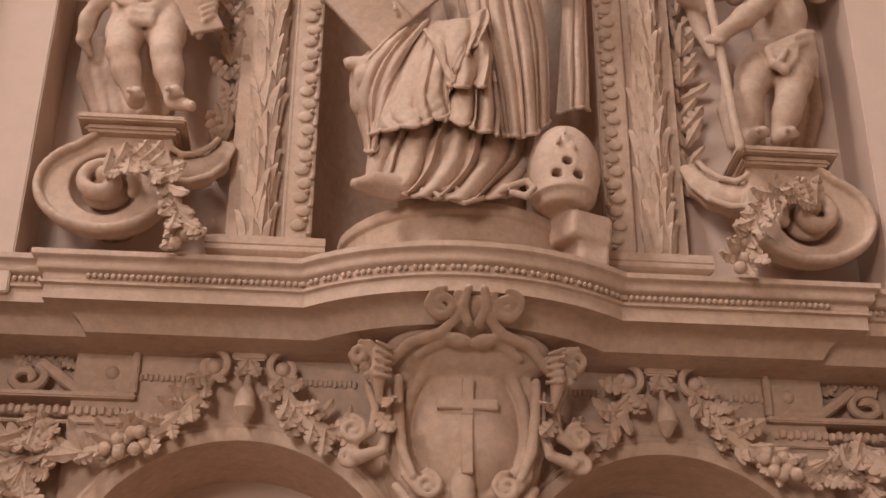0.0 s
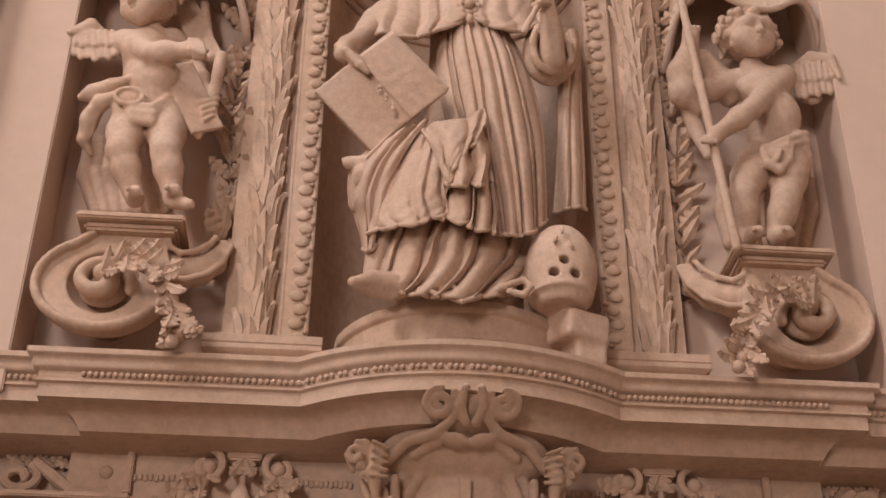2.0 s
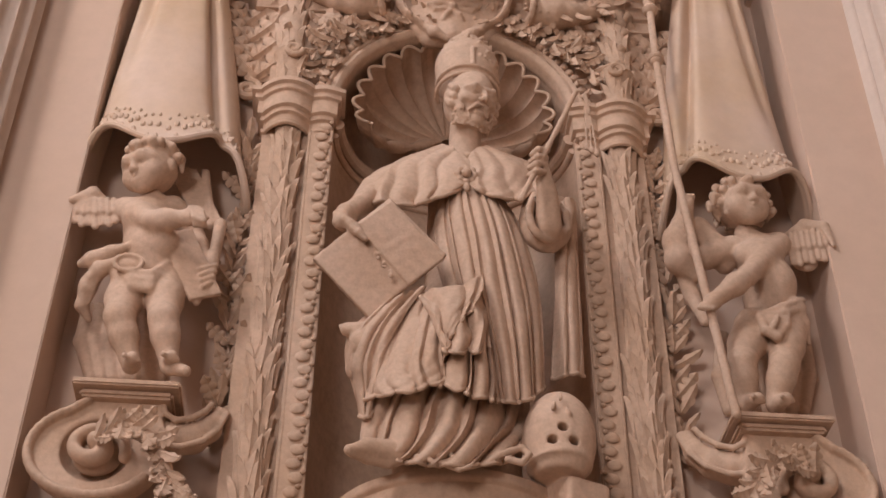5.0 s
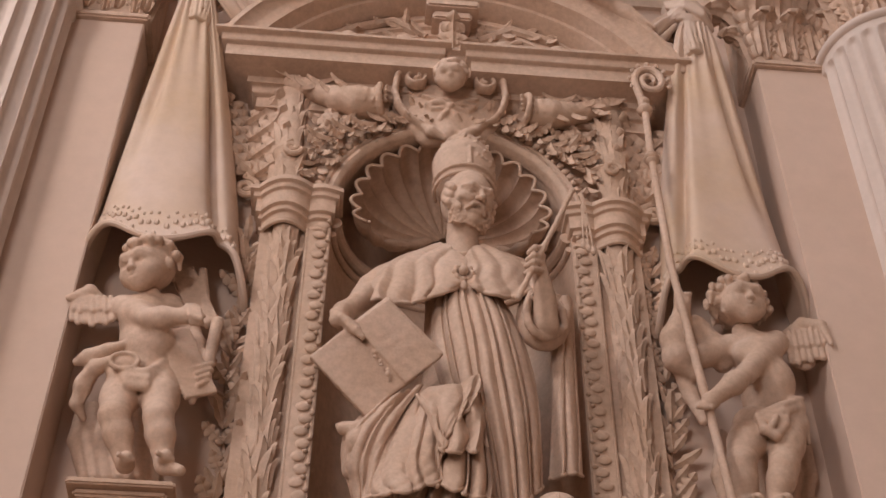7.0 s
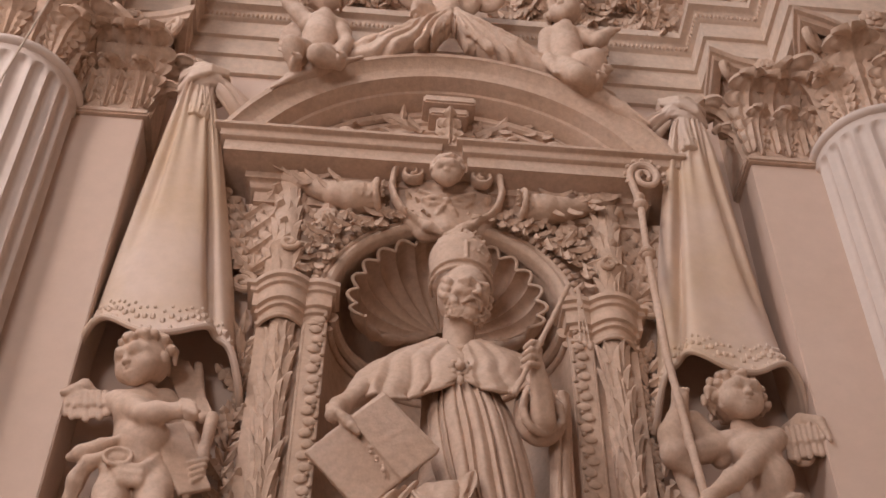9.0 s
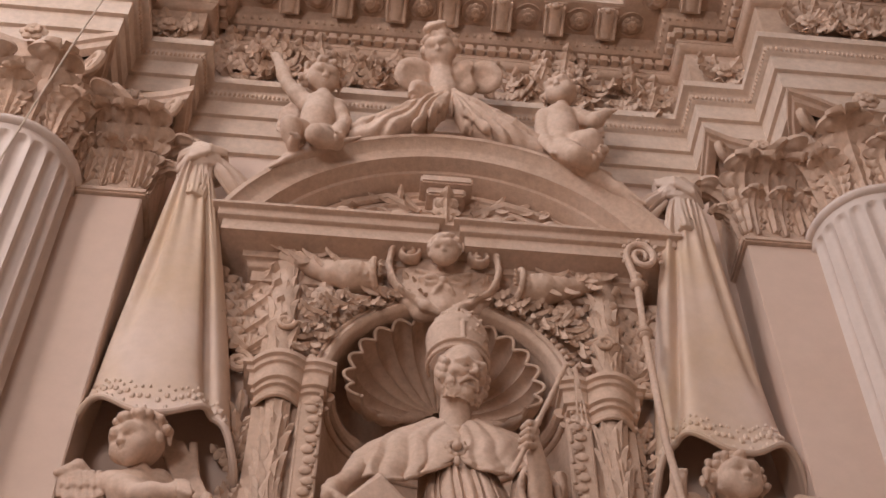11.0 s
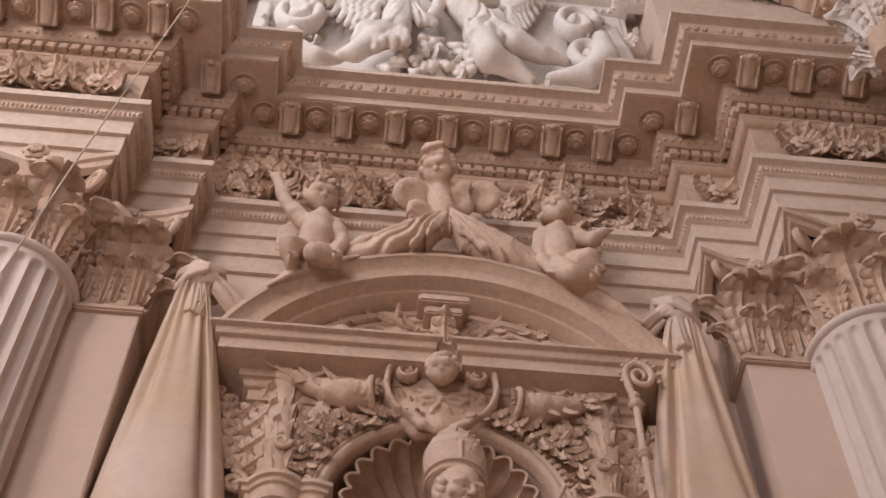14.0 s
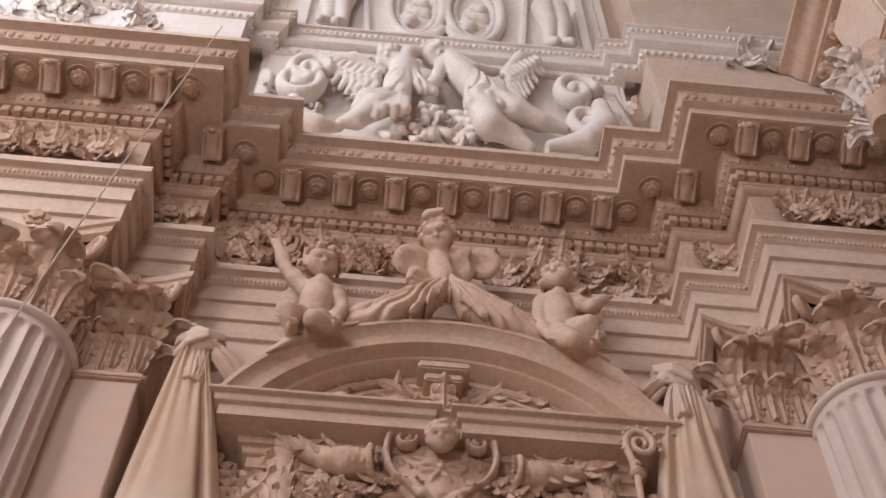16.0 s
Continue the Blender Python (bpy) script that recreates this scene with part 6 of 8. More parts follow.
def cherub_keystone():
    """A child's head between two ribbon volutes that run down into a bow-tied shield."""
    c = Clay((-0.46, 4.56, 6.98), (0.42, 5.06, 7.76), 0.0075)
    o = -0.02
    for z, hw in ((7.60, 0.16), (7.53, 0.24), (7.46, 0.27), (7.40, 0.265), (7.33, 0.24), (7.26, 0.19), (7.20, 0.12)):
        c.limb([(o - hw, 4.99, z), (o, 4.965, z), (o + hw, 4.99, z)], 0.055, k=0.04)
    for s in (-1, 1):
        c.limb(spiral(0.205 * s + o, 7.55, 0.068, 0.016, 90, 1.5 * s, 4.86, 34), 0.014, k=0.002, flat=2.6)
        c.limb([(0.21 * s + o, 4.84, 7.635), (0.27 * s + o, 4.85, 7.615), (0.305 * s + o, 4.86, 7.55), (0.315 * s + o, 4.88, 7.46), (0.295 * s + o, 4.90, 7.37), (0.25 * s + o, 4.92, 7.30), (0.17 * s + o, 4.92, 7.24)], [0.014, 0.016, 0.018, 0.020, 0.020, 0.018, 0.014], k=0.008, flat=2.2)
        c.limb([(0.15 * s + o, 4.90, 7.46), (0.08 * s + o, 4.90, 7.43), (o, 4.89, 7.425)], 0.014, k=0.01)
        c.limb([(o, 4.885, 7.36), (0.06 * s + o, 4.875, 7.385), (0.13 * s + o, 4.89, 7.375), (0.10 * s + o, 4.895, 7.345), (o, 4.885, 7.355)], [0.014, 0.020, 0.016, 0.014, 0.012], k=0.006)
        c.limb([(o, 4.89, 7.35), (0.035 * s + o, 4.885, 7.30), (0.055 * s + o, 4.90, 7.27)], [0.012, 0.014, 0.007], k=0.005)
        c.limb([(0.16 * s + o, 4.93, 7.24), (0.10 * s + o, 4.91, 7.17), (0.03 * s + o, 4.92, 7.13)], [0.02, 0.03, 0.018], k=0.02)
    c.blob((o, 4.875, 7.36), 0.024, k=0.004)
    q = face(c, (o - 0.005, 4.80, 7.52), 0.088, -8, 32)
    curls(c, q, 0.085, 31, 50, 0.0)
    c.blob((o, 4.985, 7.36), (0.27, 0.09, 0.19), k=0.02)
    c.blob((o, 4.97, 7.52), (0.26, 0.08, 0.12), k=0.02)
    c.rough(0.002, 60, 3)
    return c.mesh("cherub_head", STATUE)


solo("cherub_head", cherub_keystone(), "carved cherub head with scrolls over the niche", "carving")


def cornucopia(s):
    lo, hi = sorted((s * 0.28, s * 1.0))
    c = Clay((lo, 4.76, 7.20), (hi, 5.06, 7.64), 0.0085)
    axis = [(0.92, 7.53, 0.055), (0.84, 7.50, 0.055), (0.74, 7.455, 0.056), (0.64, 7.415, 0.075), (0.54, 7.395, 0.092), (0.44, 7.40, 0.086)]
    c.limb([(s * x, 4.965 - 0.4 * r, z) for x, z, r in axis], [r for x, z, r in axis], k=0.02)
    for i in range(11):
        u = 0.2 + 0.45 * i
        k, f = min(4, int(u)), u - min(4, int(u))
        x, z, r = [a + (b - a) * f for a, b in zip(axis[k], axis[k + 1])]
        y = 4.965 - 0.4 * r
        c.limb([(s * x, y - 0.2 * r, z + r), (s * (x - 0.025), y - r * 0.98, z + 0.25 * r), (s * (x - 0.01), y - r * 0.8, z - 0.65 * r)], 0.009, k=0.009)
    ring_ = [(s * (0.405 - 0.02 * math.cos(t)), 4.925 + 0.085 * math.cos(t) - 0.015, 7.40 + 0.095 * math.sin(t)) for t in [math.pi * j / 8 for j in range(17)]]
    c.limb(ring_, 0.018, k=0.006)
    c.blob((s * 0.385, 4.90, 7.40), (0.05, 0.055, 0.065), k=0.006, cut=True)
    for i in range(4):
        c.limb([(s * 0.42, 4.90, 7.40), (s * 0.38, 4.86 - 0.01 * i, 7.35 + 0.03 * i)], [0.016, 0.010], k=0.004)
    c.rough(0.002, 70, 5)
    return c.mesh("cornucopia", STONE)


for s in (-1, 1):
    solo("cornucopia", cornucopia(s), "carved ribbed horn of plenty beside the cherub", "carving", group="horns over the arch")
    g = thing("arch_garland", "carved garland of leaves and flowers over the arch", "garland", (0, 0, 0), "garlands over the arch")
    part("rosette", ROSE, g, m=pose(s * 0.68, 4.975, 7.25))
    for a in range(5):
        t = radians(20 + 72 * a)
        part("leaf", OAK, g, m=stand((s * 0.68, 4.975, 7.25), (math.cos(t), -0.06, math.sin(t)), (0, -1, 0), 0.8))
    leafy(g, [(s * (NR + 0.10 + 0.03 * k) * math.cos(radians(88 - 12 * k)), 4.985, CZ + (NR + 0.11) * math.sin(radians(88 - 12 * k))) for k in range(6)], 0.07, (OAK, LAUREL_B), 0.72, 0.8, rows=2)
    leafy(g, [(s * 0.62, 5.0, 7.12), (s * 0.74, 5.0, 7.06), (s * 0.72, 5.0, 6.94), (s * 0.74, 5.0, 6.80)], 0.085, (OAK, OAK, LAUREL_B), 0.7, 0.8, rows=2)
    for k in range(15):
        u = k / 14
        part("leaf", RND.choice((LAUREL_B, OAK, LAUREL)), g, m=stand((s * (0.90 - 0.36 * u), 4.905 - 0.025 * u + 0.02 * (k % 2), 7.525 - 0.12 * u + (0.045, -0.035, 0.0)[k % 3]), (-s if k % 2 else s * 0.4, -0.05, RND.uniform(-0.5, 0.4)), (0, -1, 0.2), RND.uniform(0.6, 0.85)))
    # tall acanthus beyond the finial
    ac = thing("acanthus_spray", "tall carved acanthus spray beside the pediment", "carving", (0, 0, 0), "acanthus sprays below the pediment")
    part("volute", Shell().tube(spiral(s * 1.10, 6.76, 0.07, 0.012, 90, 1.6 * s, 5.04, 30), 0.02, 8).mesh("volute", STONE), ac)
    part("stem", Shell().tube([(s * 1.05, 5.08, 6.74), (s * 1.06, 5.06, 6.95), (s * 1.12, 5.06, 7.18), (s * 1.20, 5.06, 7.46)], [0.03, 0.035, 0.03, 0.02], 8).mesh("stem", STONE), ac)
    for k in range(4):
        z = 6.82 + 0.14 * k
        for w in (-1, 1):
            part("leaf", ACANTHUS, ac, m=stand((s * (1.06 + 0.03 * k), 5.03, z + 0.02), (w * 0.75, -0.12, 0.75), (0, -1, 0), 0.92))
    # thin string of leaves hanging beside the pilaster
    st = thing("leaf_string", "slender string of carved leaves rising from the scroll", "garland", (0, 0, 0), "leaf strings beside the pilasters")
    leafy(st, [(s * 1.06, 5.10, 4.62), (s * 1.02, 5.10, 5.0), (s * 1.06, 5.10, 5.5), (s * 1.03, 5.10, 6.0), (s * 1.06, 5.10, 6.45)], 0.085, (LAUREL_B, OAK), 0.72, 0.5, rows=2)
    part("stalk", Shell().tube([(s * 1.06, 5.11, 4.62), (s * 1.02, 5.11, 5.0), (s * 1.06, 5.11, 5.5), (s * 1.03, 5.11, 6.0), (s * 1.06, 5.11, 6.45)], 0.012, 6).mesh("stalk", STONE), st)

# ---------------------------------------------------------------- in the tympanum
alt = thing("tympanum_bracket", "small worn stone bracket inside the pediment", "bracket")
part("cap", Shell().box(-0.17, 0.15, 4.82, 5.03, 8.22, 8.29, 0.012).box(-0.13, 0.11, 4.86, 5.03, 8.15, 8.22, 0.012).mesh("cap", OCHRE), alt)
part("post", Shell().box(-0.085, 0.065, 4.88, 5.03, 7.72, 8.15, 0.012).mesh("post", OCHRE), alt)
part("leaf", ACANTHUS, alt, m=stand((-0.01, 4.875, 7.84), (0, -0.05, 1), (0, -1, 0), 0.9))
knob = Clay((-0.1, -0.1, -0.1), (0.1, 0.1, 0.1), 0.009)
qk = face(knob, (0, 0, 0), 0.055)
curls(knob, qk, 0.055, 3, 30, -0.3)
knob_me = knob.mesh("stone_knob", OCHRE)
for x in (-0.62, -0.30, 0.28, 0.60):
    solo("stone_knob", knob_me, "small carved knob on the pediment base", "carving", group="knobs in the pediment", m=pose(x, 4.86, 7.825))
sh = Shell()
for k, (rr, w) in enumerate(((1.14, 0.016), (1.07, 0.022), (0.98, 0.014))):
    sh.tube([(rr * math.sin(a), 5.0, PC + rr * math.cos(a)) for a in [-0.85 + 1.7 * i / 30 for i in range(31)]], w, 6)
solo("tympanum_ribs", sh.mesh("tympanum_ribs", OCHRE), "worn concentric mouldings in the tympanum", "moulding", kind="structure")


tc = thing("tympanum_carving", "worn leaf scrolls carved in the pediment field", "carving")
for s in (-1, 1):
    p = [(s * 0.16, 5.0, 8.12), (s * 0.36, 4.99, 8.24), (s * 0.58, 4.99, 8.16), (s * 0.80, 5.0, 8.02), (s * 0.98, 5.0, 7.90)]
    part("stem", Shell().tube(p, [0.03, 0.034, 0.03, 0.026, 0.016], 8).mesh("stem", OCHRE), tc)
    part("scroll", Shell().tube(spiral(s * 0.42, 8.02, 0.10, 0.02, 90, 1.3 * s, 4.985, 26), 0.02, 7).mesh("scroll", OCHRE), tc)
    leafy(tc, p, 0.15, (OAK_O, LEAF_O), 0.55, 0.6, rows=2, depth=0.0)

# ---------------------------------------------------------------- scroll consoles under the putti
def console(s):
    """S-scroll: a volute, a neck with a flat cap, a tail that sweeps up to the pilaster."""
    lo, hi = sorted((s * 0.90, s * 1.84))
    c = Clay((lo, 4.60, 4.06), (hi, 5.16, 4.72), 0.0085)
    cx, cz = s * 1.475, 4.395
    front = 4.81
    # the thick of the scroll, flat in front
    c.blob((cx, 4.85, cz), (0.275, 0.17, 0.215), k=0.0)
    c.blob((cx - s * 0.08, 4.86, cz + 0.10), (0.19, 0.20, 0.125), k=0.01)
    c.limb([(cx, 4.93, cz + 0.03), (cx, 5.13, cz + 0.03)], 0.13, k=0.02)
    c.slab((s * 1.387, 4.97, 4.585), (0.155, 0.155, 0.075), (0, 0, 0), 0.01, 0.02)
    c.limb([(cx, 4.76, cz + 0.01), (cx, 4.80, cz + 0.01)], 0.145, k=0.01, cut=True)
    c.blob((cx, 4.86, cz), (0.10, 0.05, 0.085), k=0.01)
    c.slab((s * 1.4, 4.66, 4.36), (0.5, 0.155, 0.6), (0, 0, 0), 0.0, 0.004, cut=True)
    # raised rim from the neck round the belly, running in to the eye
    rim = [(s * 1.540, front, 4.628), (s * 1.575, front, 4.60)]
    for i in range(24):
        a = radians(62 - 9 * i)
        w = 1.0 - 0.10 * max(0.0, (i - 18) / 12)
        rim.append((cx + s * 0.268 * w * math.cos(a), front, cz + 0.205 * w * math.sin(a)))
    c.limb(rim, 0.019, k=0.008, flat=1.6)
    eye = [(cx + s * (0.125 - 0.10 * t) * math.cos(radians(200 - 470 * t)), front - 0.012 - 0.03 * t, cz + (0.105 - 0.085 * t) * math.sin(radians(200 - 470 * t))) for t in [i / 40 for i in range(41)]]
    c.limb(eye, [0.020 + 0.012 * i / 40 for i in range(41)], k=0.010, flat=1.5)
    # strap that sweeps from the neck up to the pilaster
    tail = [(s * 1.30, 4.92, 4.535), (s * 1.19, 4.92, 4.525), (s * 1.11, 4.93, 4.545), (s * 1.05, 4.95, 4.605), (s * 1.015, 4.99, 4.72), (s * 1.00, 5.03, 4.84)]
    c.limb(tail, [0.085, 0.07, 0.062, 0.052, 0.034, 0.018], k=0.02)
    c.limb([(s * 1.235, front + 0.01, 4.635), (s * 1.225, front + 0.015, 4.595), (s * 1.18, front + 0.03, 4.575), (s * 1.12, 4.86, 4.60), (s * 1.07, 4.89, 4.655), (s * 1.03, 4.96, 4.77)], 0.014, k=0.006)
    c.limb([(s * 1.26, front + 0.01, 4.45), (s * 1.15, front + 0.04, 4.455), (s * 1.06, 4.87, 4.50), (s * 1.01, 4.91, 4.58), (s * 0.985, 4.97, 4.70)], 0.014, k=0.006)
    cap = Shell().box(*sorted((s * 1.165, s * 1.61)), 4.73, 5.13, 4.666, 4.698, 0.008).box(*sorted((s * 1.195, s * 1.58)), 4.765, 5.13, 4.630, 4.667, 0.012)
    return c.mesh("body", STONE), cap.mesh("cap", STONE)


for s in (-1, 1):
    sc = thing("scroll_console", "large stucco scroll bracket carrying a putto", "bracket", (0, 0, 0), "scrolls under the putti")
    scroll_body, scroll_cap = console(s)
    part("body", scroll_body, sc)
    part("cap", scroll_cap, sc)
    g = thing("scroll_garland", "garland of carved leaves and fruit hanging from the scroll eye", "garland", (0, 0, 0), "garlands on the scrolls")
    p = [(s * 1.46, 4.72, 4.38), (s * 1.36, 4.70, 4.45), (s * 1.25, 4.70, 4.40), (s * 1.17, 4.70, 4.27), (s * 1.12, 4.72, 4.10)]
    leafy(g, p, 0.042, (OAK, LAUREL_B, OAK), 0.62, 0.75, rows=2, depth=0.02)
    part("stem", Shell().tube(p, [0.02, 0.035, 0.035, 0.03, 0.02], 8).mesh("stem", STONE), g)
    fruit = Shell().ball((0, 0, 0), 0.028, 10, 8).mesh("fruit", STONE)
    for dx, dz in ((0, 0), (0.05, 0.03), (-0.045, 0.035), (0.01, 0.075), (-0.02, -0.045)):
        part("fruit", fruit, g, m=pose(s * 1.125 + dx, 4.70 - RND.uniform(0, 0.02), 4.12 + dz))


# the mitre set down beside the bishop's foot
def foot_mitre():
    c = Clay((0.14, 4.36, 4.05), (0.66, 4.98, 4.78), 0.0085)
    c.pleats((0.38, 4.70, 4.70), (0.39, 4.66, 4.33), 0.02, 0.135, 1, 0.0, 0.9, k=0.02)
    c.blob((0.40, 4.68, 4.47), (0.152, 0.135, 0.235), (-6, 4, 0), k=0.02)
    for x, z in ((0.395, 4.455), (0.352, 4.402), (0.438, 4.398)):
        c.limb([(x, 4.48, z), (x, 4.64, z)], 0.0215, k=0.004, cut=True)
    c.slab((0.39, 4.68, 4.22), (0.3, 0.3, 0.075), (0, 0, 0), 0.0, 0.01, cut=True)
    for x, z, t in ((0.36, 4.55, 20), (0.42, 4.53, -20), (0.39, 4.60, 0)):
        c.blob((x, 4.545, z), (0.010, 0.012, 0.026), (0, t, 0), k=0.006)
    c.slab((0.46, 4.76, 4.235), (0.10, 0.12, 0.06), (8, 0, 24), 0.02, 0.02)
    c.slab((0.48, 4.82, 4.13), (0.07, 0.14, 0.07), (0, 6, 16), 0.02, 0.02)
    c.rough(0.0015, 50, 4)
    return c.mesh("mitre", STATUE)


solo("mitre", foot_mitre(), "stucco mitre with three round holes beside the bishop's foot", "mitre")


# ---------------------------------------------------------------- shield with a cross below the ledge
def cartouche():
    def strap(pts, r, k=0.003):
        rr = r if hasattr(r, "__len__") else [r] * len(pts)
        c.limb(pts, [0.64 * v for v in rr], k=0.004)

    c = Clay((-0.56, 4.62, 2.95), (0.58, 5.22, 4.10), 0.0085)
    c.blob((0.025, 5.10, 3.47), (0.25, 0.16, 0.32), k=0.0)
    c.blob((0.025, 5.07, 3.80), (0.34, 0.13, 0.15), k=0.02)
    c.blob((0.025, 5.00, 3.93), (0.17, 0.12, 0.10), k=0.02)
    c.blob((0.025, 5.2, 3.42), (0.33, 0.17, 0.42), k=0.03)
    ov = [(0.025 + 0.245 * math.cos(a), 5.02, 3.475 + 0.315 * math.sin(a) - 0.02 * math.cos(2 * a)) for a in [2 * math.pi * i / 40 for i in range(41)]]
    c.limb(ov, 0.026, k=0.006)
    ov = [(0.025 + 0.295 * math.cos(a), 5.05, 3.475 + 0.36 * math.sin(a)) for a in [radians(-50 + 280 * i / 40) for i in range(41)]]
    c.limb(ov, 0.032, k=0.006)
    for s in (-1, 1):
        x = lambda v: 0.025 + s * v
        # upper scrolls
        strap(spiral(x(0.125), 3.93, 0.062, 0.012, 90, -1.5 * s, 4.86, 26), 0.026, k=0.006)
        strap([(x(0.07), 4.87, 3.98), (x(0.05), 4.87, 3.90), (x(0.12), 4.90, 3.83), (x(0.24), 4.94, 3.80), (x(0.32), 4.98, 3.72)], [0.026, 0.03, 0.036, 0.034, 0.03], k=0.01)
        strap([(x(0.03), 4.86, 4.0), (x(0.045), 4.85, 3.92), (x(0.02), 4.86, 3.86)], [0.026, 0.03, 0.03], k=0.01)
        strap([(x(0.0), 4.93, 3.80), (x(0.10), 4.93, 3.82), (x(0.2), 4.97, 3.76)], [0.03, 0.045, 0.03], k=0.015)
        # side straps with rolled ends
        strap([(x(0.30), 4.98, 3.74), (x(0.40), 4.97, 3.80), (x(0.46), 4.99, 3.76), (x(0.44), 5.0, 3.70)], [0.028, 0.032, 0.028, 0.02], k=0.01)
        strap([(x(0.34), 4.95, 3.76), (x(0.36), 4.93, 3.66), (x(0.345), 4.95, 3.55)], [0.055, 0.05, 0.022], k=0.02)
        for i in range(5):
            strap([(x(0.31), 4.91, 3.76 - 0.03 * i), (x(0.37), 4.895, 3.78 - 0.035 * i)], 0.014, k=0.008)
        strap([(x(0.40), 5.02, 3.66), (x(0.36), 5.0, 3.54), (x(0.37), 4.99, 3.44), (x(0.43), 4.99, 3.40), (x(0.47), 5.0, 3.46), (x(0.44), 5.0, 3.50)], [0.022, 0.028, 0.03, 0.03, 0.026, 0.022], k=0.008)
        strap([(x(0.31), 5.0, 3.62), (x(0.30), 4.98, 3.48), (x(0.33), 4.98, 3.36), (x(0.42), 4.99, 3.33), (x(0.48), 5.02, 3.36)], [0.022, 0.026, 0.034, 0.042, 0.03], k=0.01)
        strap([(x(0.26), 4.99, 3.40), (x(0.24), 4.97, 3.26), (x(0.18), 4.96, 3.19), (x(0.13), 4.97, 3.24), (x(0.17), 4.97, 3.27)], [0.022, 0.028, 0.032, 0.026, 0.02], k=0.008)
        strap([(x(0.27), 5.0, 3.22), (x(0.2), 4.98, 3.12), (x(0.1), 4.98, 3.10)], [0.03, 0.04, 0.03], k=0.015)
        c.blob((x(0.05), 4.90, 3.80), (0.055, 0.035, 0.03), (0, -12 * s, 0), k=0.01)
        for cx, cz, cy, r in ((0.43, 3.755, 4.96, 0.05), (0.45, 3.44, 4.98, 0.055), (0.155, 3.215, 4.95, 0.055), (0.46, 3.335, 5.0, 0.045)):
            c.limb(spiral(x(cx), cz, r, 0.012, 90, 1.5 * s, cy, 24), 0.014, k=0.002)
        strap([(x(0.275), 4.97, 3.66), (x(0.27), 4.95, 3.50), (x(0.255), 4.95, 3.36), (x(0.21), 4.95, 3.25)], [0.03, 0.034, 0.034, 0.03])
    c.blob((0.01, 4.97, 3.20), (0.05, 0.04, 0.08), k=0.02)
    c.rough(0.002, 40, 9)
    cross = Shell().box(0.003, 0.047, 4.930, 4.965, 3.26, 3.50, 0.004).box(0.003, 0.047, 4.930, 4.965, 3.50, 3.66, 0.004).box(-0.095, 0.145, 4.926, 4.961, 3.523, 3.567, 0.004).mesh("cross", STONE)
    me = c.mesh("shield", STONE)
    for v in [*me.vertices, *cross.vertices]:
        f = max(0.0, min(1.0, (v.co.z - 3.45) / 0.55))
        v.co.y -= 0.30 * f * f
        v.co.z -= 0.13 * f * f
    return me, cross


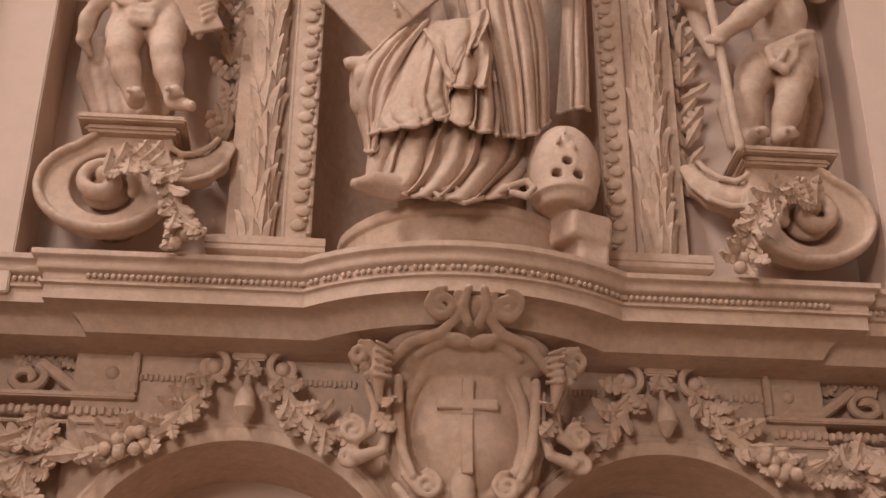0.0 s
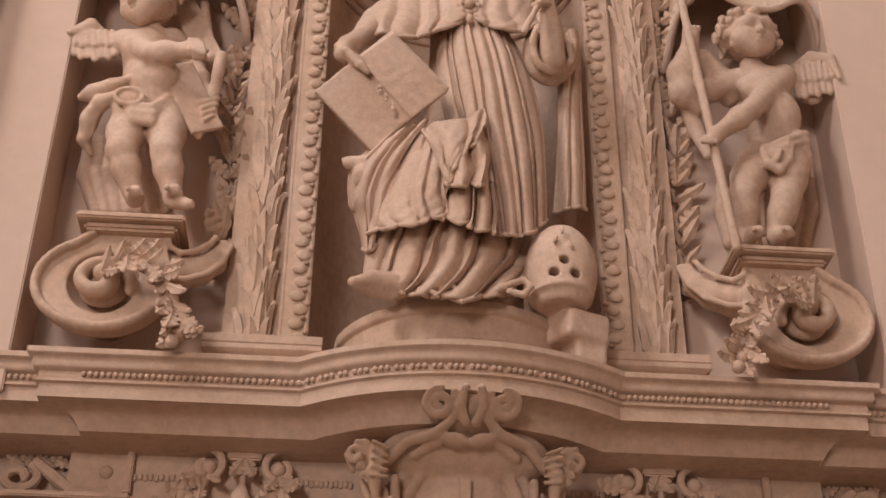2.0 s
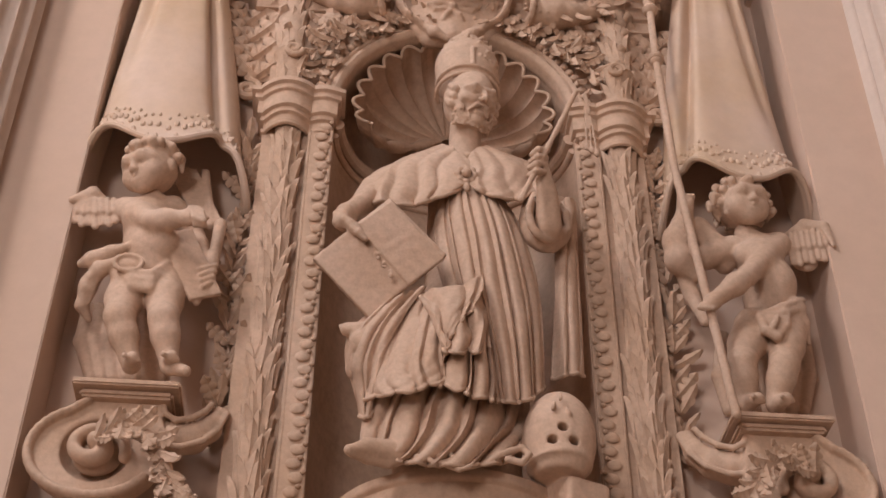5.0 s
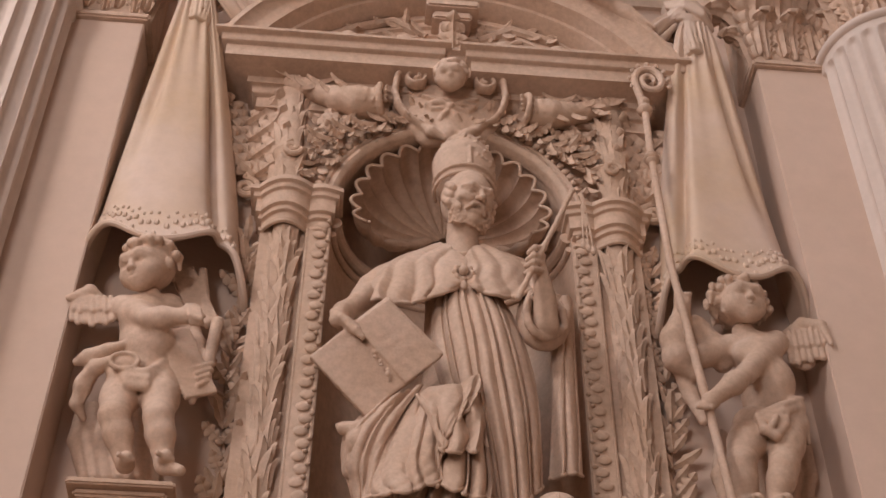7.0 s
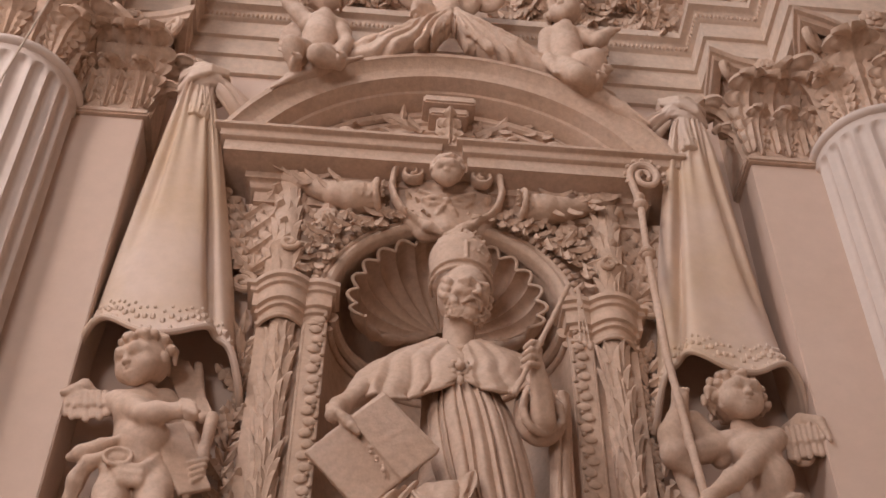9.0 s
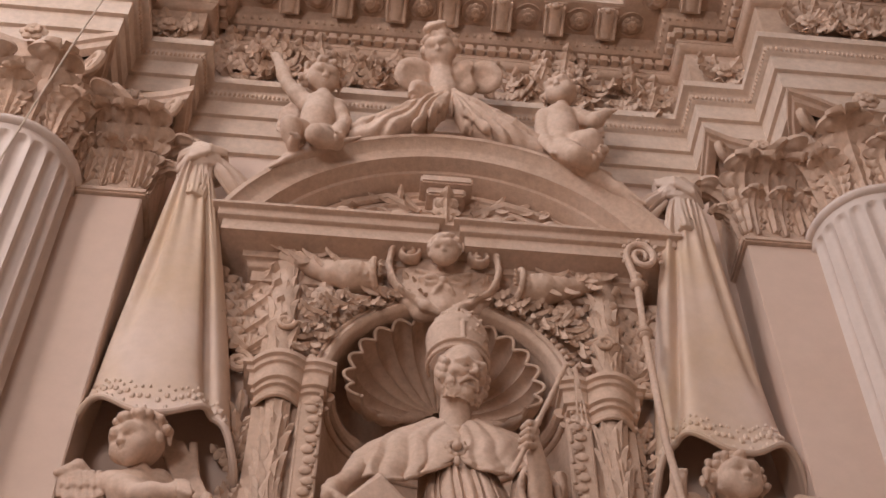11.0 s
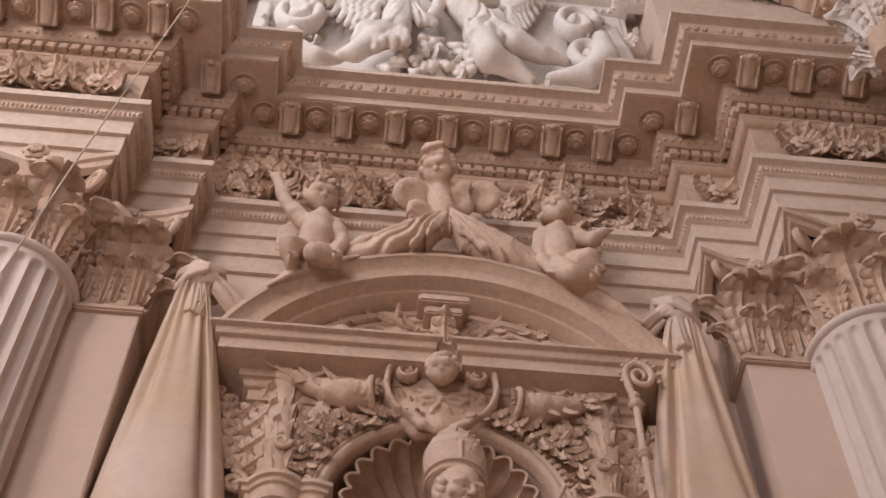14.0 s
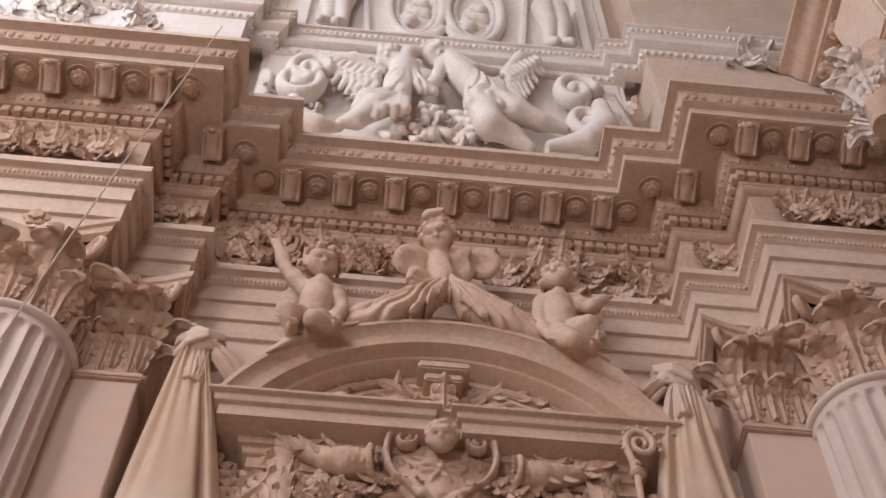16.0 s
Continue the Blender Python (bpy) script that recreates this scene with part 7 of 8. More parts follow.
sc = thing("shield_cartouche", "stucco shield with a raised cross framed by scrolls", "cartouche")
shield_me, cross_me = cartouche()
part("shield", shield_me, sc)
part("cross", cross_me, sc, "raised latin cross on the shield")
for s in (-1, 1):
    for k in range(4):
        part("leaf", OAK, sc, m=stand((0.025 + s * (0.34 + 0.02 * (k % 2)), 4.90 + 0.02 * k, 3.66 - 0.05 * k), (s * (0.5 - 0.3 * k), -0.15, 0.8 - 0.45 * k), (0, -1, 0), 0.75))
for s in (-1, 1):
    path = [(s * ARCH_X - (ARCH_R + 0.0) * math.cos(a), FR_Y, ARCH_Z + ARCH_R * math.sin(a)) for a in angs2]
    rad = [(-math.cos(a), 0, math.sin(a)) for a in angs2]
    solo("arch_trim", Shell().sweep(path, rad, [(0, 1, 0)] * 49, [(0, 0.05), (0, -0.02), (0.015, -0.026), (0.05, -0.026), (0.055, -0.014), (0.07, -0.02), (0.085, -0.012), (0.088, 0.05)]).mesh("arch_trim", STONE),
         "rounded stone trim of a recess arch", "arch", kind="structure")
    bx = s * 0.855
    br = thing("festoon_bracket", "pair of small scrolls with a hanging bud over the arch", "bracket", (0, 0, 0), "festoon brackets on the frieze")
    for w in (-1, 1):
        sh = Shell()
        sh.tube([(bx + w * 0.30, 5.14, 3.815), (bx + w * 0.22, 5.13, 3.815)] + spiral(bx + w * 0.15, 3.74, 0.078, 0.02, 90, 0.95 * w * -1 * -1 if w < 0 else 0.95 * w * -1 * -1, 5.11, 24), 0.017, 8)
        part("scroll", sh.mesh("scroll", STONE), br)
        part("eye", Shell().ball((bx + w * 0.14, 5.10, 3.73), (0.032, 0.03, 0.032), 12, 8).mesh("eye", STONE), br)
    part("plate", Shell().box(bx - 0.07, bx + 0.07, 5.10, 5.18, 3.77, 3.82, 0.008).box(bx - 0.04, bx + 0.04, 5.11, 5.18, 3.70, 3.78, 0.01).mesh("plate", STONE), br)
    part("bud", Shell().tube([(bx, 5.12, 3.72), (bx, 5.11, 3.66), (bx, 5.08, 3.60), (bx, 5.06, 3.54), (bx, 5.08, 3.49)], [0.012, 0.016, 0.04, 0.045, 0.012], 12).mesh("bud", STONE), br)
    for w in (-1, 1):
        part("leaf", OAK, br, m=stand((bx, 5.11, 3.78), (w * 0.4, -0.1, -0.8), (0, -1, 0), 0.6))
    for inner in (True, False):
        g = thing("festoon", "hanging festoon of carved leaves and fruit", "garland", (0, 0, 0), "festoons on the lower frieze")
        w = -s if inner else s
        if inner:
            p = [(bx + w * 0.14, 5.12, 3.70), (bx + w * 0.18, 5.11, 3.58), (bx + w * 0.26, 5.11, 3.50), (bx + w * 0.36, 5.12, 3.46), (bx + w * 0.44, 5.14, 3.50)]
        else:
            p = [(bx + w * 0.14, 5.12, 3.70), (bx + w * 0.20, 5.11, 3.58), (bx + w * 0.32, 5.10, 3.46), (bx + w * 0.46, 5.09, 3.37), (bx + w * 0.60, 5.10, 3.34), (bx + w * 0.74, 5.14, 3.38), (bx + w * 0.84, 5.17, 3.45)]
        leafy(g, p, 0.052, (OAK, LAUREL_B, OAK), 0.66, 0.9, rows=2, depth=0.015)
        part("stem", Shell().tube(p, [0.015] + [0.036] * (len(p) - 2) + [0.015], 8).mesh("stem", STONE), g)
        if not inner:
            for k in range(9):
                part("fruit", fruit, g, m=pose(bx + w * (0.38 + 0.034 * (k % 5)) + RND.uniform(-0.02, 0.02), 5.05 - RND.uniform(0, 0.03), 3.375 + 0.035 * (k // 5) - 0.012 * (k % 5) + RND.uniform(-0.025, 0.025)))
            leafy(g, [(bx + w * 0.82, 5.17, 3.50), (bx + w * 0.83, 5.17, 3.30), (bx + w * 0.88, 5.17, 3.12)], 0.05, (OAK, ACANTHUS), 0.68, 0.9, rows=3)
    # carved panel strips and running scroll at the frieze ends
    x0, x1 = sorted((s * 1.36, s * 2.0))
    sc = thing("frieze_scroll", "running scroll carved on the frieze end", "carving", (0, 0, 0), "frieze scrolls")
    sh = Shell()
    sh.tube([(s * 1.40, 5.19, 3.66), (s * 1.44, 5.18, 3.63), (s * 1.54, 5.18, 3.64), (s * 1.62, 5.18, 3.70), (s * 1.70, 5.18, 3.76)], [0.03, 0.026, 0.026, 0.026, 0.02], 8)
    sh.tube(spiral(s * 1.76, 3.695, 0.085, 0.02, 60, 1.3 * s, 5.19, 30, 0.75), 0.02, 8)
    part("scroll", sh.mesh("scroll", STONE), sc)
    part("eye", Shell().ball((s * 1.41, 5.18, 3.72), 0.032, 12, 8).mesh("eye", STONE), sc)
    for k in range(4):
        part("leaf", OAK, sc, m=stand((s * (1.56 + 0.06 * k), 5.22, 3.76), (s * 0.9, -0.1, 0.3), (0, -1, 0), 0.5))
    sh = Shell()
    sh.box(*sorted((s * 1.30, s * 2.0)), 5.13, 5.27, 3.595, 3.62, 0.006)
    sh.box(*sorted((s * 1.30, s * 1.33)), 5.135, 5.2, 3.62, 3.85, 0.006)
    sh.box(*sorted((s * 1.30, s * 2.0)), 5.15, 5.27, 3.49, 3.505, 0.005)
    solo("frieze_panel_trim", sh.mesh("frieze_panel_trim", STONE), "stepped border of a frieze panel", "moulding", kind="structure")
    sh = Shell()
    for k in range(22):
        sh.ball((s * (1.34 + 0.03 * k), 5.165, 3.545 + 0.006 * (k % 2)), (0.017, 0.016, 0.022), 6, 4)
    for k in range(14):
        sh.ball((s * (1.03 + 0.022 * k), 5.165, 3.70 + 0.005 * (k % 2)), (0.012, 0.011, 0.018), 6, 4)
        sh.ball((s * (0.42 + 0.020 * k), 5.165, 3.70 + 0.005 * (k % 2)), (0.012, 0.011, 0.018), 6, 4)
    tagged(solo("carved_border", sh.mesh("carved_border", STONE), "fine carved border of small leaves", "moulding"), kind="stuff")


# ---------------------------------------------------------------- pieces of the cornice
cornice = bpy.data.objects["cornice"]
frieze = bpy.data.objects["frieze"]
dent = Shell().box(-0.029, 0.029, -0.022, 0.03, -0.036, 0.036, 0.004).mesh("dentil", STONE)


def along(plan, out, step, x_max=3.3, y_min=1.0):
    """Places along the plan, moved out by so much: x, y, direction, outward normal."""
    n = len(plan)
    segs_ = [(Vector(plan[i + 1]) - Vector(plan[i])).normalized() for i in range(n - 1)]
    nor = [Vector((d.y, -d.x)) for d in segs_]
    offs = [nor[0]] + [(nor[i - 1] + nor[i]) / (1 + nor[i - 1].dot(nor[i])) for i in range(1, n - 1)] + [nor[-1]]
    P = [Vector(plan[i]) + offs[i] * out for i in range(n)]
    for i in range(n - 1):
        ln = (P[i + 1] - P[i]).length
        k = max(1, round(ln / step))
        for j in range(k):
            p = P[i] + (P[i + 1] - P[i]) * ((j + 0.5) / k)
            if abs(p.x) < x_max and p.y > y_min:
                yield p, segs_[i], nor[i]


def facing(p, z, nrm, scale=1.0):
    return stand((p.x, p.y, z), (0, 0, 1), (nrm.x, nrm.y, 0), scale)


for p, d, nrm in along(ENT, 0.105, 0.083):
    part("dentil", dent, cornice, m=facing(p, 10.125, nrm))
sh = Shell()
for p, d, nrm in along(ENT, 0.150, 0.058):
    sh.ball((p.x, p.y, 10.25), (0.020, 0.020, 0.034), 7, 5)
for p, d, nrm in along(ENT, 0.085, 0.030):
    sh.ball((p.x, p.y, 9.30), (0.011, 0.011, 0.022), 6, 4)
for i, (p, d, nrm) in enumerate(along(ENT, 0.520, 0.062, 3.8)):
    if i % 4:
        sh.ball((p.x, p.y, 10.492), (0.020 + 0.011 * abs(d.x), 0.020 + 0.011 * abs(d.y), 0.046), 7, 5)
tagged(solo("egg_moulding", sh.mesh("egg_moulding", STONE), "rows of small carved eggs and leaf tips on the entablature", "moulding"), kind="stuff")


def modillion():
    prof = [(0.0, 0.0), (-0.25, 0.0), (-0.262, -0.028), (-0.245, -0.058), (-0.21, -0.066), (-0.17, -0.058), (-0.11, -0.085), (-0.05, -0.125), (-0.02, -0.15), (0.0, -0.15)]
    sh = Shell()
    k = len(prof)
    sh.add([(x, y, z) for x in (-0.064, 0.064) for y, z in prof],
           [tuple(range(k)), tuple(reversed(range(k, 2 * k)))] + [(i, i + k, (i + 1) % k + k, (i + 1) % k) for i in range(k)])
    sh.box(-0.078, 0.078, -0.275, 0.0, -0.004, 0.016, 0.003)
    sh.tube([(0, -0.25, -0.04), (0, -0.18, -0.062), (0, -0.10, -0.095), (0, -0.02, -0.15)], [0.05, 0.044, 0.040, 0.03], 10, 0.5)
    for x in (-0.06, 0.06):
        sh.ball((x, -0.235, -0.035), (0.012, 0.03, 0.03), 8, 6)
    for x, y, z, r in ((0, -0.262, -0.052, 0.030), (-0.030, -0.255, -0.03, 0.024), (0.030, -0.255, -0.03, 0.024)):
        sh.ball((x, y, z), (r, r, r), 8, 6)
    for x in (-0.058, 0.058):
        sh.tube([(x, -0.21, -0.070), (x, -0.10, -0.098), (x, -0.015, -0.155)], [0.008, 0.010, 0.010], 6)
    return sh.mesh("modillion", STONE, angle=40)


MOD = modillion()
CROSE = rosette("rosette", 0.075, STONE, 8)
spots = [(0.386 * k, 4.93, (0, -1)) for k in range(-3, 4)] + [(s * 1.735, 4.65, (0, -1)) for s in (-1, 1)]
spots += [(s * (2.10 + 0.386 * k), 4.23, (0, -1)) for s in (-1, 1) for k in range(4)] + [(3.66, 4.0 - 0.386 * k, (-1, 0)) for k in range(6)]
for x, y, (nx, ny) in spots:
    part("modillion", MOD, cornice, m=stand((x + 0.045 * nx, y + 0.045 * ny, 10.328), (0, 0, 1), (nx, ny, 0), (1.1, 0.8, 0.72)))
roses = [(0.193 + 0.386 * k, 4.80) for k in range(-4, 4)] + [(s * 1.50, 4.58) for s in (-1, 1)] + [(s * (1.91 + 0.386 * k), 4.10) for s in (-1, 1) for k in range(4)]
roses += [(3.53, 3.8 - 0.386 * k) for k in range(6)]
for x, y in roses:
    part("rosette", CROSE, cornice, m=stand((x, y, 10.340), (0, 1, 0), (0, 0, -1)))
    part("coffer_edge", bpy.data.meshes.get("coffer_edge") or Shell().tube([(0.098 * math.cos(a), 0.0, 0.098 * math.sin(a)) for a in [2 * math.pi * i / 16 for i in range(17)]], 0.008, 5).mesh("coffer_edge", STONE),
         cornice, m=stand((x, y, 10.342), (0, 1, 0), (0, 0, -1)))

side_c = bpy.data.objects["side_cornice"]
for k in range(8):
    part("modillion", MOD, side_c, m=stand((3.72, 4.55 - 0.386 * k, 12.94), (0, 0, 1), (-1, 0, 0), 1.25))
    part("rosette", CROSE, side_c, m=stand((3.55, 4.36 - 0.386 * k, 12.945), (0, 1, 0), (0, 0, -1)))
# foliage scrolls on the frieze
fol = thing("frieze_foliage", "curling acanthus foliage carved along the frieze", "carving")
for s in (-1, 1):
    for cx, r, turns in ((0.52, 0.19, 1.25), (0.92, 0.20, -1.25), (1.36, 0.20, 1.25)):
        p = spiral(s * cx, 9.72, r, 0.05, 200 if turns > 0 else 160, turns * s, 5.07, 30, 1.15)
        part("stem", Shell().tube(p, [0.034 - 0.018 * i / 30 for i in range(31)], 7).mesh("stem", STONE), fol)
        leafy(fol, p[:24], 0.085, (OAK, ACANTHUS, ACANTHUS), 0.72, 0.9, rows=2, depth=0.02)
        part("rosette", ROSE, fol, m=pose(s * cx, 5.05, 9.72))
    for x, y, zc, n in ((1.93, 4.80, 9.70, 7), (2.42, 4.37, 9.72, 16), (2.75, 4.37, 9.72, 16), (3.05, 4.37, 9.72, 12)):
        for k in range(n):
            a = 2 * math.pi * k / n + RND.uniform(-0.2, 0.2)
            part("leaf", OAK if k % 3 else ACANTHUS, fol, m=stand((s * x + 0.05 * math.cos(a), y - 0.01, zc + 0.05 * math.sin(a)), (math.cos(a), -0.35, 1.2 * math.sin(a)), (0, -1, 0), RND.uniform(0.75, 1.15) if k % 3 else 0.62))
        part("rosette", ROSE, fol, m=pose(s * x, y - 0.04, zc))

# ---------------------------------------------------------------- leafy capitals
CAPLEAF = leaf("leaf", 0.48, 0.31, 7, 0.34, 150, 2, 0.06, 0.10, n=56, m=16, wide=0.62)
for col, s in zip(COLS, (-1, 1)):
    bell = Shell()
    prof = [(0.335, 7.90), (0.335, 8.2), (0.36, 8.45), (0.43, 8.60), (0.44, 8.64)]
    bell.grid([[(r * math.cos(a), r * math.sin(a), z) for r, z in prof] for a in [2 * math.pi * i / 40 for i in range(40)]], close_u=True)
    cap = part("capital", bell.mesh("capital", STONE), col, "carved capital with curling acanthus leaves")
    for row, (n, z, sc, rr) in enumerate(((8, 7.91, 0.90, 0.365), (8, 7.93, 1.42, 0.345))):
        for i in range(n):
            a = 2 * math.pi * (i + 0.5 * row) / n
            o = (math.cos(a), math.sin(a), 0)
            part("leaf", CAPLEAF, cap, m=stand((rr * o[0], rr * o[1], z), (o[0] * 0.12, o[1] * 0.12, 1), o, (sc * 0.92, sc, sc)))
    for i in range(4):
        a = radians(45 + 90 * i)
        d = Vector((math.cos(a), math.sin(a), 0))
        pts = [d * 0.36 + Vector((0, 0, 8.30)), d * 0.42 + Vector((0, 0, 8.46))]
        for j in range(24):
            th = radians(150 - 24 * j)
            r = 0.095 * (1 - j / 30)
            pts.append(d * (0.53 + r * math.cos(th)) + Vector((0, 0, 8.53 + r * math.sin(th))))
        part("volute", Shell().tube(pts, [0.03, 0.034] + [0.034 - 0.014 * j / 24 for j in range(24)], 8).mesh("volute", STONE), cap)
        b = radians(90 * i)
        part("flower", ROSE, cap, m=stand((0.47 * math.cos(b), 0.47 * math.sin(b), 8.68), (0, 0, 1), (math.cos(b), math.sin(b), 0), 1.1))
    ab = []
    for i in range(4):
        for t in [k / 8 for k in range(8)]:
            a = radians(-135 + 90 * i + 90 * t)
            side = 0.62 - 0.17 * math.sin(math.pi * t)
            base = max(abs(math.cos(a)), abs(math.sin(a)))
            ab.append((side * math.cos(a) / base * 0.80, side * math.sin(a) / base * 0.80))
    sh = Shell()
    sh.grid([[(x * f, y * f, z) for f, z in ((0.80, 8.62), (0.92, 8.64), (0.94, 8.69), (1.0, 8.70), (1.0, 8.748), (0.5, 8.748))] for x, y in ab], close_u=True)
    part("abacus", sh.mesh("abacus", STONE), cap)
for s in (-1, 1):
    pc = thing("pilaster_capital", "carved acanthus capital of the flat pilaster", "capital", (0, 0, 0), "pilaster capitals")
    part("core", Shell().box(*sorted((s * 1.80, s * 2.30)), 4.80, 5.0, 7.885, 8.64, 0.01).mesh("core", STONE), pc)
    for row, (z, sc, xs) in enumerate(((7.89, 0.82, (1.86, 2.03, 2.20)), (7.92, 1.34, (1.82, 1.97, 2.14)))):
        for x in xs:
            part("leaf", CAPLEAF, pc, m=stand((s * x, 4.79, z), (0, -0.12, 1), (0, -1, 0), (sc * 0.72, sc, sc)))
        part("leaf", CAPLEAF, pc, m=stand((s * 1.79, 4.86, z), (-s * 0.12, 0, 1), (-s, -0.2, 0), (sc * 0.6, sc, sc)))
    pts = [Vector((s * 1.86, 4.76, 8.34)), Vector((s * 1.80, 4.72, 8.46))]
    for j in range(24):
        th = radians(150 - 24 * j)
        r = 0.085 * (1 - j / 30)
        pts.append(Vector((s * (1.73 - 0.7 * r * math.cos(th)), 4.67 - 0.7 * r * math.cos(th), 8.54 + r * math.sin(th))))
    part("volute", Shell().tube(pts, [0.026, 0.03] + [0.03 - 0.012 * j / 24 for j in range(24)], 8).mesh("volute", STONE), pc)
    pl = [(1.70, 4.95), (1.66, 4.66), (1.78, 4.70), (1.95, 4.735), (2.15, 4.74), (2.4, 4.74)]
    pl = [(s * x, y) for x, y in pl]
    pl = pl if s > 0 else list(reversed(pl))
    part("abacus", run_profile(pl, [(0.0, 8.63), (0.015, 8.64), (0.02, 8.68), (0.035, 8.69), (0.035, 8.748)], 0.04).mesh("abacus", STONE), pc)
    part("flower", ROSE, pc, m=pose(s * 2.0, 4.70, 8.68))


# ---------------------------------------------------------------- angels in relief above the cornice
def angel_relief():
    c = Clay((-1.66, 4.62, 11.0), (1.66, 5.14, 13.36), 0.0115)

    def limbs(k, *rows):
        for pts, r in rows:
            c.limb(pts, r, k)

    # reclining angel with an arm flung up
    limbs(0.03,
          ([(-0.382, 4.9, 12.881), (-0.422, 4.86, 12.409), (-0.433, 4.88, 12.190)], [0.13, 0.125, 0.13]),
          ([(-0.433, 4.86, 12.752), (-0.363, 4.8, 12.990), (-0.145, 4.82, 13.142)], [0.075, 0.062, 0.045]),
          ([(-0.320, 4.88, 12.798), (-0.255, 4.82, 12.357), (-0.114, 4.84, 12.289)], [0.07, 0.055, 0.045]),
          ([(-0.441, 4.88, 12.142), (-0.605, 4.8, 11.778), (-0.751, 4.84, 11.592), (-0.860, 4.86, 11.558)], [0.13, 0.11, 0.085, 0.05]),
          ([(-0.458, 4.86, 12.049), (-0.677, 4.8, 11.896), (-0.737, 4.84, 11.835)], [0.12, 0.10, 0.07]))
    for i in range(6):
        limbs(0.012, ([sighted_up(672 + 9 * i, 168, 4.80), sighted_up(668 + 10 * i, 190 + 3 * (i % 2), 4.76), sighted_up(664 + 11 * i, 206 - 4 * (i % 3), 4.80)], [0.035, 0.05, 0.03]))
    h = sighted_up(690, 104, 4.86)
    q = face(c, h, 0.125, -20, 40)
    curls(c, q, 0.12, 41, 40)
    # second angel, turned towards the first, with one arm out
    limbs(0.03,
          ([(-0.001, 4.9, 13.124), (0.157, 4.84, 12.639), (0.306, 4.86, 12.377)], [0.14, 0.135, 0.15]),
          ([(0.046, 4.84, 13.021), (0.235, 4.8, 12.766), (0.436, 4.84, 12.827)], [0.075, 0.062, 0.045]),
          ([(-0.046, 4.86, 12.917), (-0.107, 4.82, 12.438), (-0.212, 4.84, 12.291)], [0.07, 0.055, 0.045]),
          ([(0.343, 4.86, 12.267), (0.579, 4.8, 11.938), (0.803, 4.84, 11.868), (0.991, 4.88, 11.857)], [0.15, 0.12, 0.085, 0.05]),
          ([(0.289, 4.84, 12.143), (0.352, 4.76, 11.546), (0.536, 4.82, 11.516), (0.685, 4.86, 11.398)], [0.15, 0.125, 0.09, 0.05]))
    for i in range(6):
        limbs(0.012, ([sighted_up(828 + 9 * i, 160, 4.79), sighted_up(834 + 10 * i, 184 + 3 * (i % 2), 4.74), sighted_up(842 + 11 * i, 200 - 4 * (i % 3), 4.77)], [0.035, 0.05, 0.03]))
    h = sighted_up(768, 100, 4.86)
    q = face(c, h, 0.13, 25, 40)
    curls(c, q, 0.125, 42, 40)
    # wings, three ranks of feathers each
    for x0, y0, x1, y1, s in ((676, 130, 576, 104, -1), (892, 132, 948, 100, 1)):
        limbs(0.02, ([sighted_up(x0, y0, 4.94), sighted_up((x0 + x1) / 2, (y0 + y1) / 2 - 12, 4.88), sighted_up(x1, y1, 4.88)], [0.05, 0.07, 0.04]))
        for row in range(3):
            for i in range(8):
                t = (i + 0.4) / 8
                x, y = x0 + (x1 - x0) * t, y0 + (y1 - y0) * t
                d = (14 + 15 * row) * (0.6 + 0.5 * math.sin(math.pi * min(1.0, 0.2 + t)))
                limbs(0.006, ([sighted_up(x, y, 4.88 + 0.02 * row), sighted_up(x + s * 8, y + d * 0.6, 4.87 + 0.02 * row), sighted_up(x + s * 10 * row, y + d, 4.90 + 0.02 * row)], [0.034, 0.038, 0.024]))
    # volutes at both ends, leaf sprays between the figures
    for x, y, s in ((527, 150, -1), (545, 132, 1), (1018, 170, 1), (1040, 222, -1)):
        o = sighted_up(x, y, 4.90)
        c.limb(spiral(o[0], o[2], 0.20, 0.035, 20, 1.4 * s, 4.88, 34, 1.5), 0.055, k=0.006, flat=1.5)
        c.blob(o, 0.06, k=0.01)
    limbs(0.02, ([(-1.290, 4.86, 11.872), (-1.301, 4.84, 11.607), (-1.065, 4.86, 11.463), (-0.884, 4.9, 11.539)], [0.07, 0.10, 0.09, 0.04]),
          ([(1.352, 4.86, 12.318), (1.338, 4.82, 11.838), (1.171, 4.84, 11.557), (0.867, 4.88, 11.514)], [0.08, 0.12, 0.11, 0.05]))
    rnd = random.Random(17)
    for i in range(30):
        x, y = rnd.uniform(690, 850), rnd.uniform(196, 246)
        a = rnd.uniform(0, 6.28)
        limbs(0.006, ([sighted_up(x, y, 4.96), sighted_up(x + 16 * math.cos(a), y + 9 * math.sin(a), 4.90), sighted_up(x + 22 * math.cos(a + 0.9), y + 14 * math.sin(a + 0.9), 4.95)], [0.035, 0.042, 0.018]))
    for x0, y0, x1, y1 in ((470, 132, 448, 190), (1072, 172, 1106, 232)):
        for i in range(18):
            t = i / 17
            c.blob(sighted_up(x0 + (x1 - x0) * t + 8 * (i % 2), y0 + (y1 - y0) * t, 4.97), (0.055, 0.05, 0.07), k=0.008)
    c.crease((-0.30, 4.9, 12.75), 30, 0.012, (-0.95, 4.6, 11.9), (0.0, 5.0, 12.6), 0.7)
    c.crease((0.30, 4.9, 12.85), 30, 0.012, (0.10, 4.6, 11.9), (1.0, 5.0, 12.65), 1.9)
    c.slab((0, 5.10, 12.2), (1.66, 0.03, 1.16), (0, 0, 0), 0.0, 0.02)
    return c.mesh("angel_relief", WHITE)


solo("angel_relief", angel_relief(), "pale stucco relief of two reclining winged angels", "relief")

